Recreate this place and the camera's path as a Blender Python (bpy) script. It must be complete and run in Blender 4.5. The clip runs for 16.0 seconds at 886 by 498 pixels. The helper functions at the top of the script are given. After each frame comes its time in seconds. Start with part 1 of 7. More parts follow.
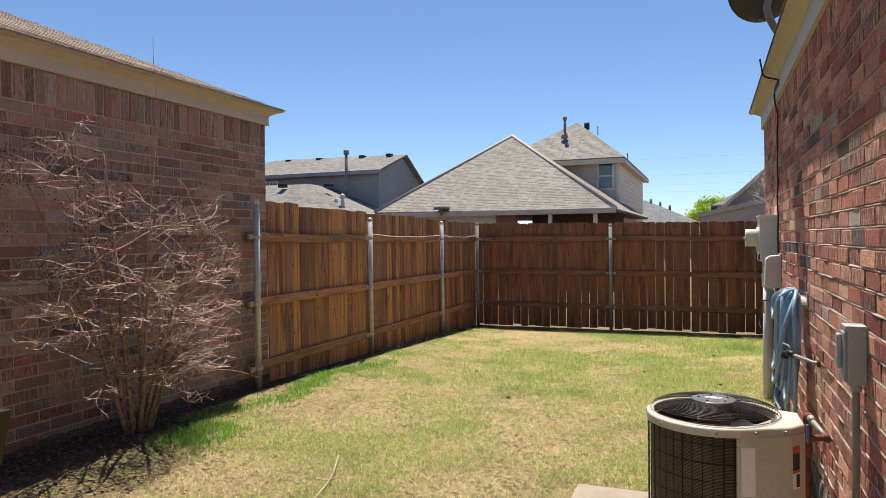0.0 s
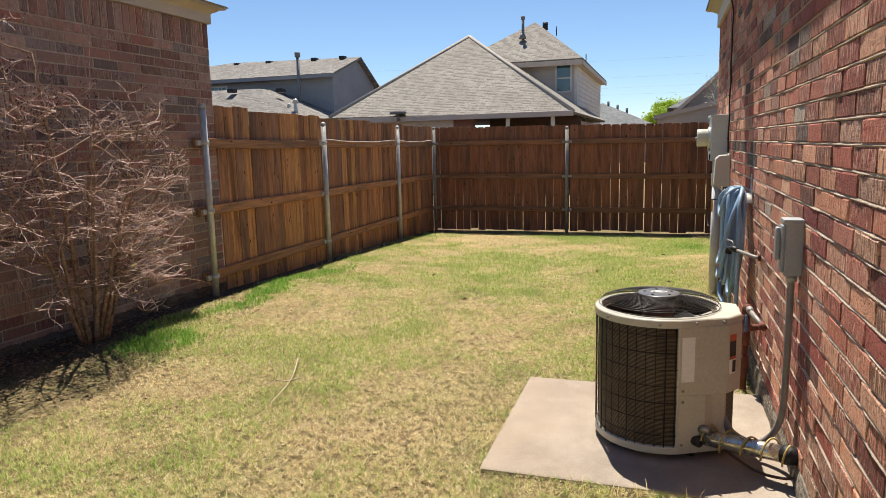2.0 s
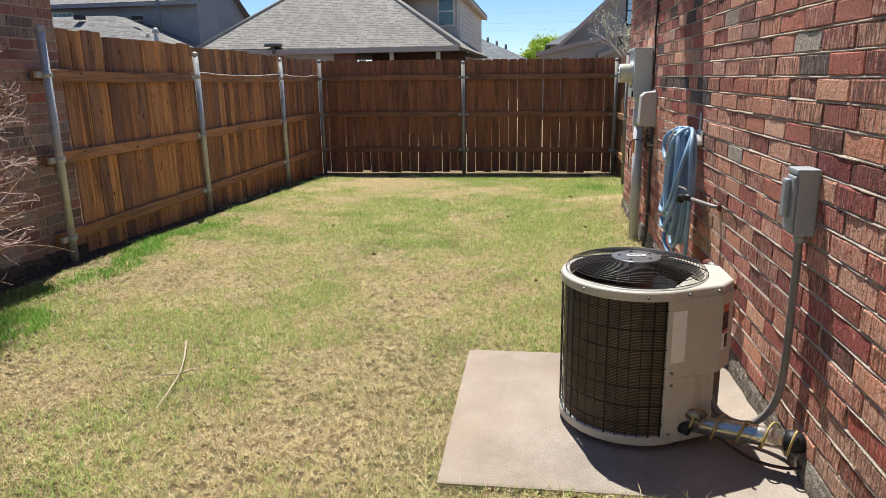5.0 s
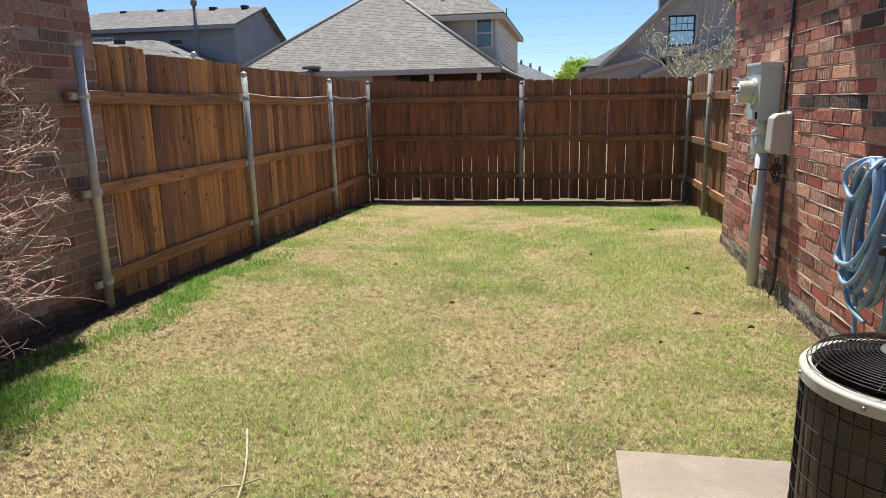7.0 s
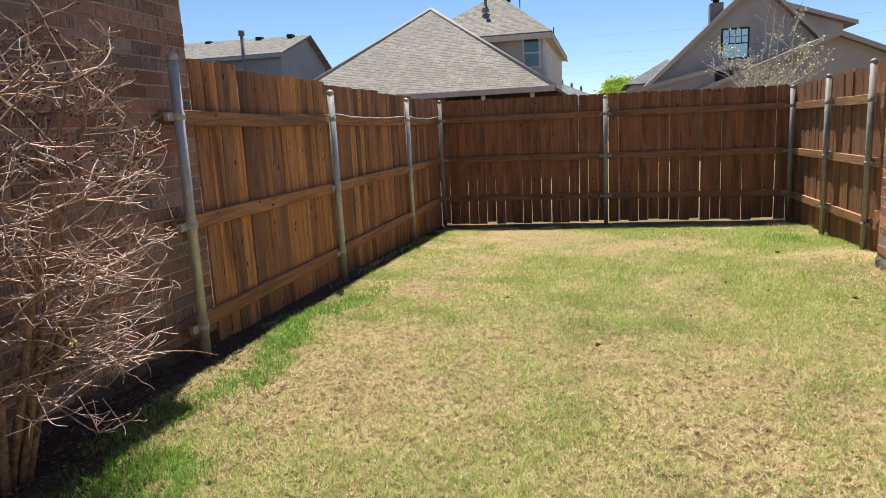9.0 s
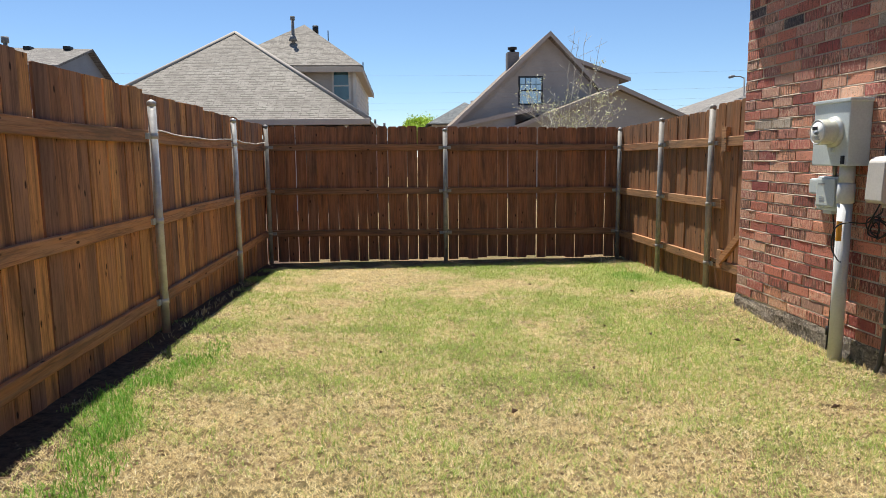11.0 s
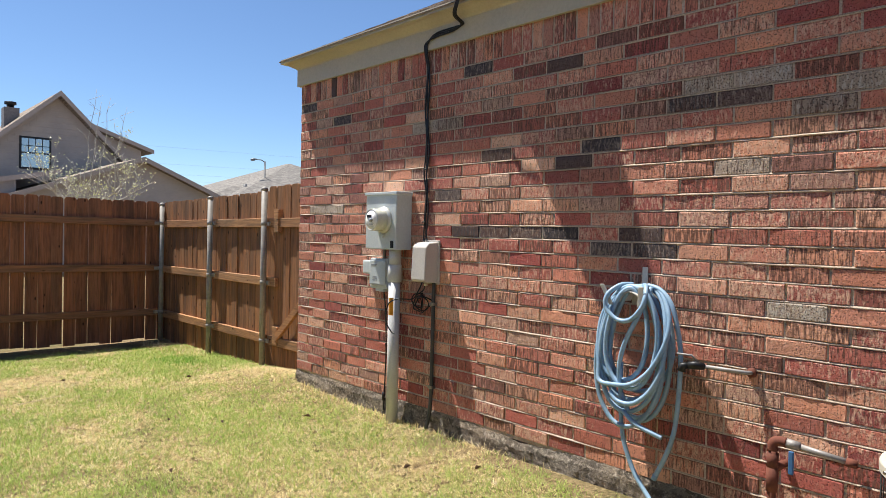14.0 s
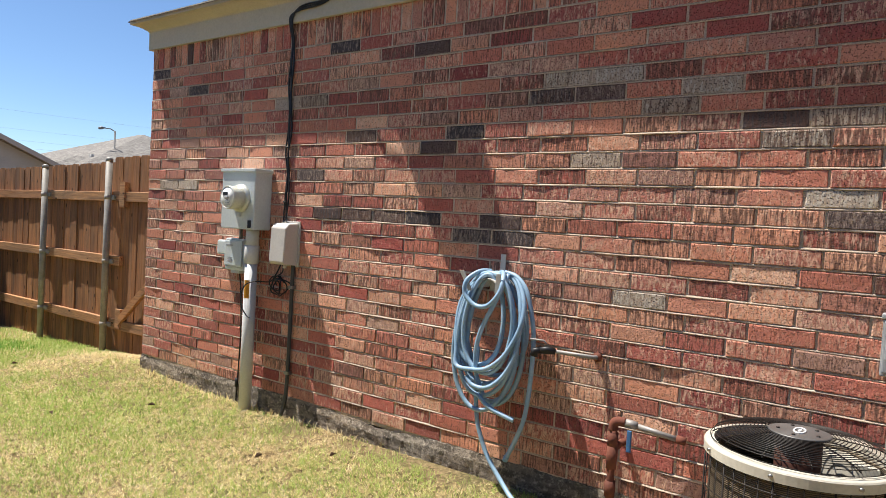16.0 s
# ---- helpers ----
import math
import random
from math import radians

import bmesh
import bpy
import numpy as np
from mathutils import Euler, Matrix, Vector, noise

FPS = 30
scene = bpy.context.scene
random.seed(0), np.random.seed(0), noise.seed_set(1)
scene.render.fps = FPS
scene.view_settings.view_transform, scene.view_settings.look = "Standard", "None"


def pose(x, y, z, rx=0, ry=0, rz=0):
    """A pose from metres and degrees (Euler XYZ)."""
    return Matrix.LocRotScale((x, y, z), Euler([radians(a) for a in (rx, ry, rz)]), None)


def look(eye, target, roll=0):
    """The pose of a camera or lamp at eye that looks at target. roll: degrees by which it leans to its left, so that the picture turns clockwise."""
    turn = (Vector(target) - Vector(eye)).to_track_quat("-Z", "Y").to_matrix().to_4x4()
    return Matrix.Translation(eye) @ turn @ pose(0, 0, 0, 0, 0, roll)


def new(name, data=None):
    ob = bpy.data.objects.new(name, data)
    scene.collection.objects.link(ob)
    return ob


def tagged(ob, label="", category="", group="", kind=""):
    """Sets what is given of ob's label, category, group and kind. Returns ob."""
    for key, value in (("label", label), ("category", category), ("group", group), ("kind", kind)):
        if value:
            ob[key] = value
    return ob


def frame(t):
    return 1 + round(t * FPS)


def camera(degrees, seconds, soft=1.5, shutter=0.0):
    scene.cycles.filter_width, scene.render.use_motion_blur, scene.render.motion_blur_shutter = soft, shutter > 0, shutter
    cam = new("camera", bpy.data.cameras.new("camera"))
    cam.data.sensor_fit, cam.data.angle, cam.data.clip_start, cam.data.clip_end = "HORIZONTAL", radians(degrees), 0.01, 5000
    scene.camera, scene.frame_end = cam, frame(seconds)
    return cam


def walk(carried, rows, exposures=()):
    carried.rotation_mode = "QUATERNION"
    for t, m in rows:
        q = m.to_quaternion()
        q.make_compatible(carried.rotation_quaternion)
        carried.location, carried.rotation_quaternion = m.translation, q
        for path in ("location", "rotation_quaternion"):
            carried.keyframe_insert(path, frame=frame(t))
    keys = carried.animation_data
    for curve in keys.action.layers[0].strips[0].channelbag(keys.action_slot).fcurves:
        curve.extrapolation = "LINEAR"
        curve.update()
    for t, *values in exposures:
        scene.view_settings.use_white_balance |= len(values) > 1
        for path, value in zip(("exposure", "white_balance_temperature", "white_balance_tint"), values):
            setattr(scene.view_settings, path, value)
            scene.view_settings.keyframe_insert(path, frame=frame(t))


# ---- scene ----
cam = camera(66.1, 16.0, soft=0.5)
PATH = [
    (0, (-0.54, -0.374, 1.435), (-1.269, 1.488, 1.405), -0.7),
    (0.5, (-0.553, -0.38, 1.436), (-1.338, 1.459, 1.379), -1.4),
    (1, (-0.545, -0.376, 1.422), (-1.332, 1.455, 1.262), -1.6),
    (1.5, (-0.52, -0.369, 1.417), (-1.225, 1.484, 1.158), -1.4),
    (2, (-0.517, -0.361, 1.413), (-1.13, 1.518, 1.108), -1.4),
    (2.5, (-0.527, -0.359, 1.403), (-1.081, 1.53, 1.052), -1.4),
    (3, (-0.544, -0.359, 1.395), (-1.063, 1.531, 0.995), -1.3),
    (3.2, (-0.549, -0.348, 1.393), (-1.046, 1.542, 0.966), -0.9),
    (5.3, (-0.966, 0.319, 1.402), (-1.216, 2.241, 0.908), -0.8),
    (5.5, (-0.999, 0.398, 1.395), (-1.248, 2.319, 0.897), -0.4),
    (6, (-1.059, 0.628, 1.416), (-1.358, 2.544, 0.925), 1.0),
    (6.5, (-1.198, 0.78, 1.395), (-1.551, 2.69, 0.922), 0.4),
    (7, (-1.435, 0.932, 1.394), (-1.788, 2.854, 0.969), -1.3),
    (7.5, (-1.616, 1.108, 1.388), (-2.116, 2.999, 0.971), -0.9),
    (8, (-1.784, 1.291, 1.413), (-2.402, 3.156, 1.039), -1.7),
    (8.2, (-1.881, 1.304, 1.404), (-2.464, 3.184, 1.051), -2.3),
    (10.3, (-2.554, 1.936, 1.288), (-2.734, 3.893, 0.914), -2.1),
    (10.5, (-2.643, 2.011, 1.295), (-2.719, 3.981, 0.96), -2.7),
    (11, (-2.751, 2.17, 1.299), (-2.629, 4.147, 1.025), -0.6),
    (11.5, (-2.798, 2.42, 1.333), (-2.632, 4.412, 1.264), -2.4),
    (12, (-2.879, 2.509, 1.327), (-2.386, 4.445, 1.257), -1.8),
    (12.5, (-2.989, 2.57, 1.33), (-2.14, 4.381, 1.295), -2.0),
    (13, (-2.985, 2.527, 1.337), (-1.952, 4.24, 1.321), 0.1),
    (13.5, (-2.991, 2.461, 1.339), (-1.817, 4.08, 1.311), 1.1),
    (14, (-2.988, 2.416, 1.328), (-1.644, 3.896, 1.282), 1.3),
    (14.5, (-2.973, 2.386, 1.321), (-1.525, 3.764, 1.255), 1.1),
    (15, (-2.964, 2.398, 1.313), (-1.446, 3.698, 1.238), 1.2),
    (15.5, (-2.947, 2.415, 1.312), (-1.378, 3.654, 1.244), 2.2),
    (16, (-2.927, 2.434, 1.324), (-1.322, 3.624, 1.248), 3.3),
]
walk(cam, [(t, look(eye, target, roll)) for t, eye, target, roll in PATH],
     [(0, 0.78, 6550, 10), (1.5, 0.78, 6650, 10), (3.2, 0.76, 6850, 10), (5.3, 0.72, 6050, 9), (6.5, 0.72, 6050, 9), (7.5, 0.76, 6350, 9), (8.2, 0.78, 6500, 9), (11, 0.78, 6450, 9), (12.5, 0.82, 6400, 10), (14, 0.9, 6450, 10), (16, 0.92, 6500, 10)])

# ---- light ----
TO_SUN = Vector((-0.15, 0.45, 1.0)).normalized()
world = bpy.data.worlds.new("sky")
world.use_nodes = True
scene.world = world
wt = world.node_tree
sky = wt.nodes.new("ShaderNodeTexSky")
sky.sky_type = "NISHITA"
sky.sun_disc = False
sky.sun_elevation = math.asin(TO_SUN.z)
sky.sun_rotation = math.atan2(TO_SUN.x, TO_SUN.y)
sky.air_density = 1.0
sky.dust_density = 0.0
sky.ozone_density = 6.0
sky.altitude = 1500
wt.links.new(sky.outputs[0], wt.nodes["Background"].inputs[0])
wt.nodes["Background"].inputs[1].default_value = 0.078
sun = new("sun", bpy.data.lights.new("sun", "SUN"))
sun.data.energy, sun.data.angle, sun.data.color = 4.9, radians(0.53), (1.0, 0.95, 0.87)
sun.matrix_world = look(TO_SUN * 60, (0, 0, 0))
scene.view_settings.exposure = 0.78

rng = random.Random(7)
nrng = np.random.default_rng(11)


# ---- helpers ----
def place(name, x, y, z, label, category, group=""):
    """A thing: an Empty at its base, that parents its parts."""
    ob = new(name)
    ob.location = (x, y, z)
    ob.empty_display_size = 0.05
    return tagged(ob, label, category, group)


def put_under(ob, parent):
    if parent is not None:
        ob.parent = parent
        if parent.type == "EMPTY":
            ob.matrix_parent_inverse = Matrix.Translation(-Vector(parent.location))
    return ob


def from_lists(name, verts, faces, material, parent=None, label="", smooth=False):
    me = bpy.data.meshes.new(name)
    me.from_pydata([tuple(v) for v in verts], [], faces)
    me.materials.append(material)
    if smooth:
        me.polygons.foreach_set("use_smooth", [True] * len(me.polygons))
    me.update()
    ob = put_under(new(name, me), parent)
    if label:
        tagged(ob, label)
    return ob


def part(name, bm, material, parent=None, label="", smooth=False):
    """Links a bmesh as one mesh object under a thing or a part."""
    bmesh.ops.recalc_face_normals(bm, faces=bm.faces)
    me = bpy.data.meshes.new(name)
    bm.to_mesh(me)
    bm.free()
    me.materials.append(material)
    if smooth:
        me.polygons.foreach_set("use_smooth", [True] * len(me.polygons))
    ob = put_under(new(name, me), parent)
    if label:
        tagged(ob, label)
    return ob


def block(bm, lo, hi, bevel=0.0, matrix=None):
    """Adds a box between two corners, its edges rounded off by bevel."""
    made = bmesh.ops.create_cube(bm, size=1.0)["verts"]
    c, s = (Vector(lo) + Vector(hi)) / 2, Vector(hi) - Vector(lo)
    for v in made:
        v.co = Vector((v.co.x * s.x, v.co.y * s.y, v.co.z * s.z)) + c
    if matrix is not None:
        for v in made:
            v.co = matrix @ v.co
    if bevel:
        edges = list({e for v in made for e in v.link_edges})
        bmesh.ops.bevel(bm, geom=edges, offset=bevel, segments=2, affect="EDGES", profile=0.6)


def boxed(name, lo, hi, material, parent=None, bevel=0.0, label="", matrix=None):
    bm = bmesh.new()
    block(bm, lo, hi, bevel, matrix)
    return part(name, bm, material, parent, label)


def tube_lists(points, radii, sides=10, closed=False):
    """A round tube along a line of points."""
    pts = [Vector(p) for p in points]
    n = len(pts)
    if not hasattr(radii, "__len__"):
        radii = [radii] * n
    verts, faces = [], []
    t0 = (pts[1] - pts[0]).normalized()
    up = Vector((0, 0, 1)) if abs(t0.z) < 0.9 else Vector((0, 1, 0))
    side = t0.cross(up).normalized()
    for i, p in enumerate(pts):
        if closed:
            tan = pts[(i + 1) % n] - pts[i - 1]
        else:
            tan = pts[min(i + 1, n - 1)] - pts[max(i - 1, 0)]
        tan.normalize()
        side = (side - tan * side.dot(tan)).normalized()
        other = tan.cross(side)
        for k in range(sides):
            a = 2 * math.pi * k / sides
            verts.append(p + (side * math.cos(a) + other * math.sin(a)) * radii[i])
    last = n if closed else n - 1
    for i in range(last):
        j = (i + 1) % n
        for k in range(sides):
            k2 = (k + 1) % sides
            faces.append((i * sides + k, i * sides + k2, j * sides + k2, j * sides + k))
    if not closed:
        faces.append(tuple(range(sides - 1, -1, -1)))
        faces.append(tuple((n - 1) * sides + k for k in range(sides)))
    return verts, faces


def tube(name, points, radii, material, parent=None, sides=10, closed=False, label=""):
    v, f = tube_lists(points, radii, sides, closed)
    return from_lists(name, v, f, material, parent, label, smooth=True)


def many_tubes(name, lines, material, parent=None, sides=6, label=""):
    verts, faces = [], []
    for points, radii in lines:
        v, f = tube_lists(points, radii, sides)
        k = len(verts)
        verts += v
        faces += [tuple(i + k for i in q) for q in f]
    return from_lists(name, verts, faces, material, parent, label, smooth=True)


def smooth_line(points, steps=8, closed=False):
    """A Catmull-Rom line through the points."""
    p = [Vector(q) for q in points]
    n = len(p)
    out = []
    for i in range(n if closed else n - 1):
        a = p[(i - 1) % n] if closed else p[max(i - 1, 0)]
        b, c = p[i], p[(i + 1) % n]
        d = p[(i + 2) % n] if closed else p[min(i + 2, n - 1)]
        for s in range(steps):
            t = s / steps
            out.append(0.5 * (2 * b + (c - a) * t + (2 * a - 5 * b + 4 * c - d) * t * t + (3 * b - a - 3 * c + d) * t ** 3))
    if not closed:
        out.append(p[-1])
    return out


def prism(name, outline, axis, a, b, material, parent=None, label="", bevel=0.0):
    """An outline drawn in the other two axes, pushed from a to b along the axis."""
    def at(u, v, w):
        return {"x": (w, u, v), "y": (u, w, v), "z": (u, v, w)}[axis]
    bm = bmesh.new()
    lo = [bm.verts.new(at(u, v, a)) for u, v in outline]
    hi = [bm.verts.new(at(u, v, b)) for u, v in outline]
    n = len(outline)
    bm.faces.new(lo)
    bm.faces.new(hi[::-1])
    for i in range(n):
        bm.faces.new((lo[i], hi[i], hi[(i + 1) % n], lo[(i + 1) % n]))
    if bevel:
        bmesh.ops.bevel(bm, geom=list(bm.edges), offset=bevel, segments=1, affect="EDGES")
    return part(name, bm, material, parent, label)


def ground_z(x, y):
    """The lawn falls gently away to the back fence and is banked up along the western side."""
    z = 0.055 - 0.0255 * max(0.0, min(y, 30.0) - 3.0)
    z += 0.12 * math.exp(-((x - 0.05) / 0.42) ** 2 - ((y - 7.7) / 1.1) ** 2)
    z += 0.038 * math.exp(-(x / 0.4) ** 2 - ((y - 5.4) / 1.3) ** 4)
    k = min(1.0, max(0.0, (-3.2 - x) / 1.2)) * min(1.0, max(0.0, (12.5 - y) / 5.0))
    return z + 0.055 * k * k * (3 - 2 * k)


# ---- materials ----
class Mat:
    """A node material with short calls for its usual nodes."""
    def __init__(self, name, rough=0.8, metal=0.0, spec=0.4):
        self.m = bpy.data.materials.new(name)
        self.m.use_nodes = True
        self.t = self.m.node_tree
        self.b = self.t.nodes["Principled BSDF"]
        self.b.inputs["Roughness"].default_value = rough
        self.b.inputs["Metallic"].default_value = metal
        self.b.inputs["Specular IOR Level"].default_value = spec
        self.xyz = None

    def node(self, kind, **values):
        n = self.t.nodes.new(kind)
        for k, v in values.items():
            n.inputs[k.replace("_", " ")].default_value = v
        return n

    def link(self, a, b):
        self.t.links.new(a, b)

    def coords(self, scale=(1, 1, 1), spin=(0, 0, 0), world_space=False):
        if world_space:
            src = self.t.nodes.new("ShaderNodeNewGeometry").outputs["Position"]
        else:
            src = self.t.nodes.new("ShaderNodeTexCoord").outputs["Object"]
        mp = self.t.nodes.new("ShaderNodeMapping")
        mp.inputs["Scale"].default_value = scale
        mp.inputs["Rotation"].default_value = spin
        self.link(src, mp.inputs[0])
        return mp.outputs[0]

    def noise(self, scale, detail=4.0, rough=0.6, at=None, distort=0.0):
        n = self.node("ShaderNodeTexNoise", Scale=scale, Detail=detail, Roughness=rough, Distortion=distort)
        if at is not None:
            self.link(at, n.inputs["Vector"])
        return n.outputs["Fac"]

    def ramp(self, fac, stops, sharp=False):
        n = self.t.nodes.new("ShaderNodeValToRGB")
        if sharp:
            n.color_ramp.interpolation = "CONSTANT"
        el = n.color_ramp.elements
        while len(el) < len(stops):
            el.new(0.5)
        for e, (p, c) in zip(el, stops):
            e.position = p
            e.color = (*c, 1) if hasattr(c, "__len__") else (c, c, c, 1)
        self.link(fac, n.inputs[0])
        return n.outputs[0]

    def mix(self, fac, a, b, how="MIX"):
        n = self.t.nodes.new("ShaderNodeMix")
        n.data_type, n.blend_type = "RGBA", how
        for s, v in ((0, fac), (6, a), (7, b)):
            if hasattr(v, "is_linked"):
                self.link(v, n.inputs[s])
            elif s == 0:
                n.inputs[0].default_value = v
            else:
                n.inputs[s].default_value = (*v, 1)
        return n.outputs[2]

    def math(self, how, a, b=0.0):
        n = self.t.nodes.new("ShaderNodeMath")
        n.operation = how
        for i, v in enumerate((a, b)):
            if hasattr(v, "is_linked"):
                self.link(v, n.inputs[i])
            else:
                n.inputs[i].default_value = v
        return n.outputs[0]

    def piece(self):
        """A number of its own for each object and each loose piece of a mesh."""
        a = self.t.nodes.new("ShaderNodeObjectInfo").outputs["Random"]
        b = self.t.nodes.new("ShaderNodeNewGeometry").outputs["Random Per Island"]
        return self.math("FRACT", self.math("ADD", a, b))

    def bump(self, height, strength=0.3, depth=0.01):
        n = self.node("ShaderNodeBump", Strength=strength, Distance=depth)
        self.link(height, n.inputs["Height"])
        self.link(n.outputs[0], self.b.inputs["Normal"])

    def colour(self, c):
        if hasattr(c, "is_linked"):
            self.link(c, self.b.inputs["Base Color"])
        else:
            self.b.inputs["Base Color"].default_value = (*c, 1)
        return self.m

    def rough(self, r):
        self.link(r, self.b.inputs["Roughness"])


def worn(name, c, rough=0.6, metal=0.0, spread=0.18, scale=9.0, bump=0.15, fine=90.0, spec=0.4):
    """A plain paint, plastic or metal with blotches, grime and a fine grain."""
    m = Mat(name, rough, metal, spec)
    at = m.coords(world_space=True)
    big = m.noise(scale, 5, 0.65, at)
    small = m.noise(fine, 3, 0.6, at)
    dark, light = tuple(v * (1 - spread) for v in c), tuple(min(1, v * (1 + spread)) for v in c)
    base = m.ramp(big, [(0.3, dark), (0.7, light)])
    base = m.mix(m.ramp(small, [(0.35, 0.22), (0.6, 0.0)]), base, tuple(v * 0.6 for v in c))
    m.rough(m.ramp(big, [(0.3, max(0.05, rough - 0.12)), (0.7, min(1, rough + 0.12))]))
    m.bump(small, bump, 0.002)
    return m.colour(base)


def brick_material(name, stops, pale, streak=0.62, pitted=0.65, blotch=0.15):
    """Wire-cut brick: its own body colour, pale smears and dark drips from the top edge, more on some bricks than on others."""
    m = Mat(name, 0.88, 0, 0.25)
    who = m.piece()
    second = m.math("FRACT", m.math("MULTIPLY", who, 37.7))
    third = m.math("FRACT", m.math("MULTIPLY", who, 91.3))
    base = m.ramp(who, stops)
    at = m.coords((1, 1, 1), world_space=True)
    smear = m.noise(1.0, 5, 0.75, m.coords((70, 70, 22), world_space=True), 0.5)
    smear_here = m.math("ADD", smear, m.math("MULTIPLY", m.math("SUBTRACT", second, 0.5), 0.2))
    base = m.mix(m.ramp(smear_here, [(0.5, 0.0), (0.64, min(0.8, streak * 1.2))]), base, pale)
    drips = m.noise(1.0, 4, 0.7, m.coords((95, 95, 11), world_space=True))
    drips_here = m.math("ADD", drips, m.math("MULTIPLY", m.math("SUBTRACT", third, 0.66), 0.26))
    base = m.mix(m.ramp(drips_here, [(0.5, 0.0), (0.6, min(0.85, streak * 1.4))]), base, (0.125, 0.062, 0.045))
    pits = m.noise(125.0, 3, 0.6, at)
    base = m.mix(m.ramp(pits, [(0.59, 0.0), (0.64, pitted)]), base, (0.03, 0.02, 0.018))
    base = m.mix(m.ramp(m.noise(1.3, 4, 0.6, at), [(0.4, 0.0), (0.7, blotch)]), base, (0.12, 0.07, 0.06))
    cloud = m.noise(19.0, 5, 0.65, at, 0.6)
    base = m.mix(m.ramp(cloud, [(0.5, 0.0), (0.72, blotch * 2)]), base, tuple(v * 0.35 for v in pale))
    h = m.math("ADD", m.math("MULTIPLY", smear, 0.5), m.math("MULTIPLY", m.ramp(pits, [(0.55, 1.0), (0.66, 0.0)]), 0.8))
    h = m.math("ADD", h, m.math("MULTIPLY", drips, 0.6))
    m.bump(m.math("ADD", h, m.noise(40, 3, 0.6, at)), 0.9, 0.006)
    return m.colour(base)


BRICK_HOUSE = brick_material("house_brick", [(0.0, (0.483, 0.116, 0.0901)), (0.1, (0.835, 0.38, 0.228)), (0.18, (0.308, 0.0697, 0.0614)), (0.28, (0.899, 0.486, 0.307)), (0.36, (0.572, 0.164, 0.119)), (0.46, (0.285, 0.0676, 0.0614)),
    (0.56, (0.725, 0.27, 0.175)), (0.64, (0.407, 0.097, 0.0815)), (0.72, (0.814, 0.38, 0.239)), (0.8, (0.374, 0.097, 0.0826)), (0.88, (0.572, 0.185, 0.133)), (0.95, (0.5, 0.3, 0.22)), (1.0, (0.3, 0.1, 0.085))], (0.84, 0.56, 0.39), 0.6)
BRICK_NEIGHBOUR = brick_material("neighbour_brick", [(0.0, (0.42, 0.186, 0.138)), (0.1, (0.6, 0.372, 0.288)), (0.2, (0.3, 0.126, 0.102)), (0.3, (0.528, 0.33, 0.27)), (0.4, (0.348, 0.216, 0.18)),
    (0.5, (0.564, 0.294, 0.216)), (0.6, (0.24, 0.162, 0.142)), (0.7, (0.48, 0.168, 0.12)), (0.8, (0.48, 0.324, 0.264)), (0.9, (0.18, 0.132, 0.126)), (1.0, (0.504, 0.396, 0.348))], (0.66, 0.5, 0.43), 0.42, 0.2, 0.3)
BRICK_BLACK = brick_material("black_flashed_brick", [(0.0, (0.05, 0.042, 0.046)), (0.5, (0.075, 0.06, 0.06)), (1.0, (0.13, 0.08, 0.068))], (0.5, 0.38, 0.3), 0.5, 0.5)
BRICK_ASH = brick_material("ash_grey_brick", [(0.0, (0.46, 0.35, 0.26)), (0.5, (0.54, 0.42, 0.32)), (1.0, (0.38, 0.28, 0.21))], (0.66, 0.6, 0.5), 0.6, 0.95)


def mortar_material(name="mortar", low=(0.5, 0.39, 0.29), high=(0.76, 0.62, 0.48)):
    m = Mat(name, 0.95, 0, 0.15)
    at = m.coords(world_space=True)
    base = m.ramp(m.noise(6, 5, 0.7, at), [(0.3, low), (0.7, high)])
    base = m.mix(m.ramp(m.noise(120, 3, 0.6, at), [(0.4, 0.35), (0.6, 0.0)]), base, (0.2, 0.15, 0.12))
    m.bump(m.noise(70, 6, 0.75, at), 0.9, 0.012)
    return m.colour(base)


def concrete_material(name, light, dark, relief=0.4, depth=0.004, stain=0.0):
    m = Mat(name, 0.92, 0, 0.2)
    at = m.coords(world_space=True)
    base = m.ramp(m.noise(2.2, 7, 0.68, at), [(0.32, dark), (0.62, light)])
    base = m.mix(m.ramp(m.noise(0.9, 4, 0.6, at), [(0.42, 0.0), (0.62, 0.42)]), base, (0.32, 0.225, 0.145))
    base = m.mix(m.ramp(m.noise(160, 3, 0.7, at), [(0.36, 0.45), (0.5, 0.0)]), base, tuple(v * 0.45 for v in dark))
    if stain:
        streaks = m.noise(1.0, 5, 0.7, m.coords((9, 9, 26), world_space=True), 0.8)
        base = m.mix(m.ramp(streaks, [(0.44, 0.0), (0.58, stain)]), base, tuple(v * 0.5 for v in dark))
        base = m.mix(m.ramp(m.noise(48, 4, 0.7, at), [(0.52, 0.0), (0.66, stain)]), base, tuple(min(0.8, v * 1.5) for v in light))
    m.bump(m.math("ADD", m.noise(200, 4, 0.7, at), m.math("MULTIPLY", m.noise(36 if stain else 14, 5, 0.7, at), 1.0 + 2 * stain)), relief, depth)
    return m.colour(base)


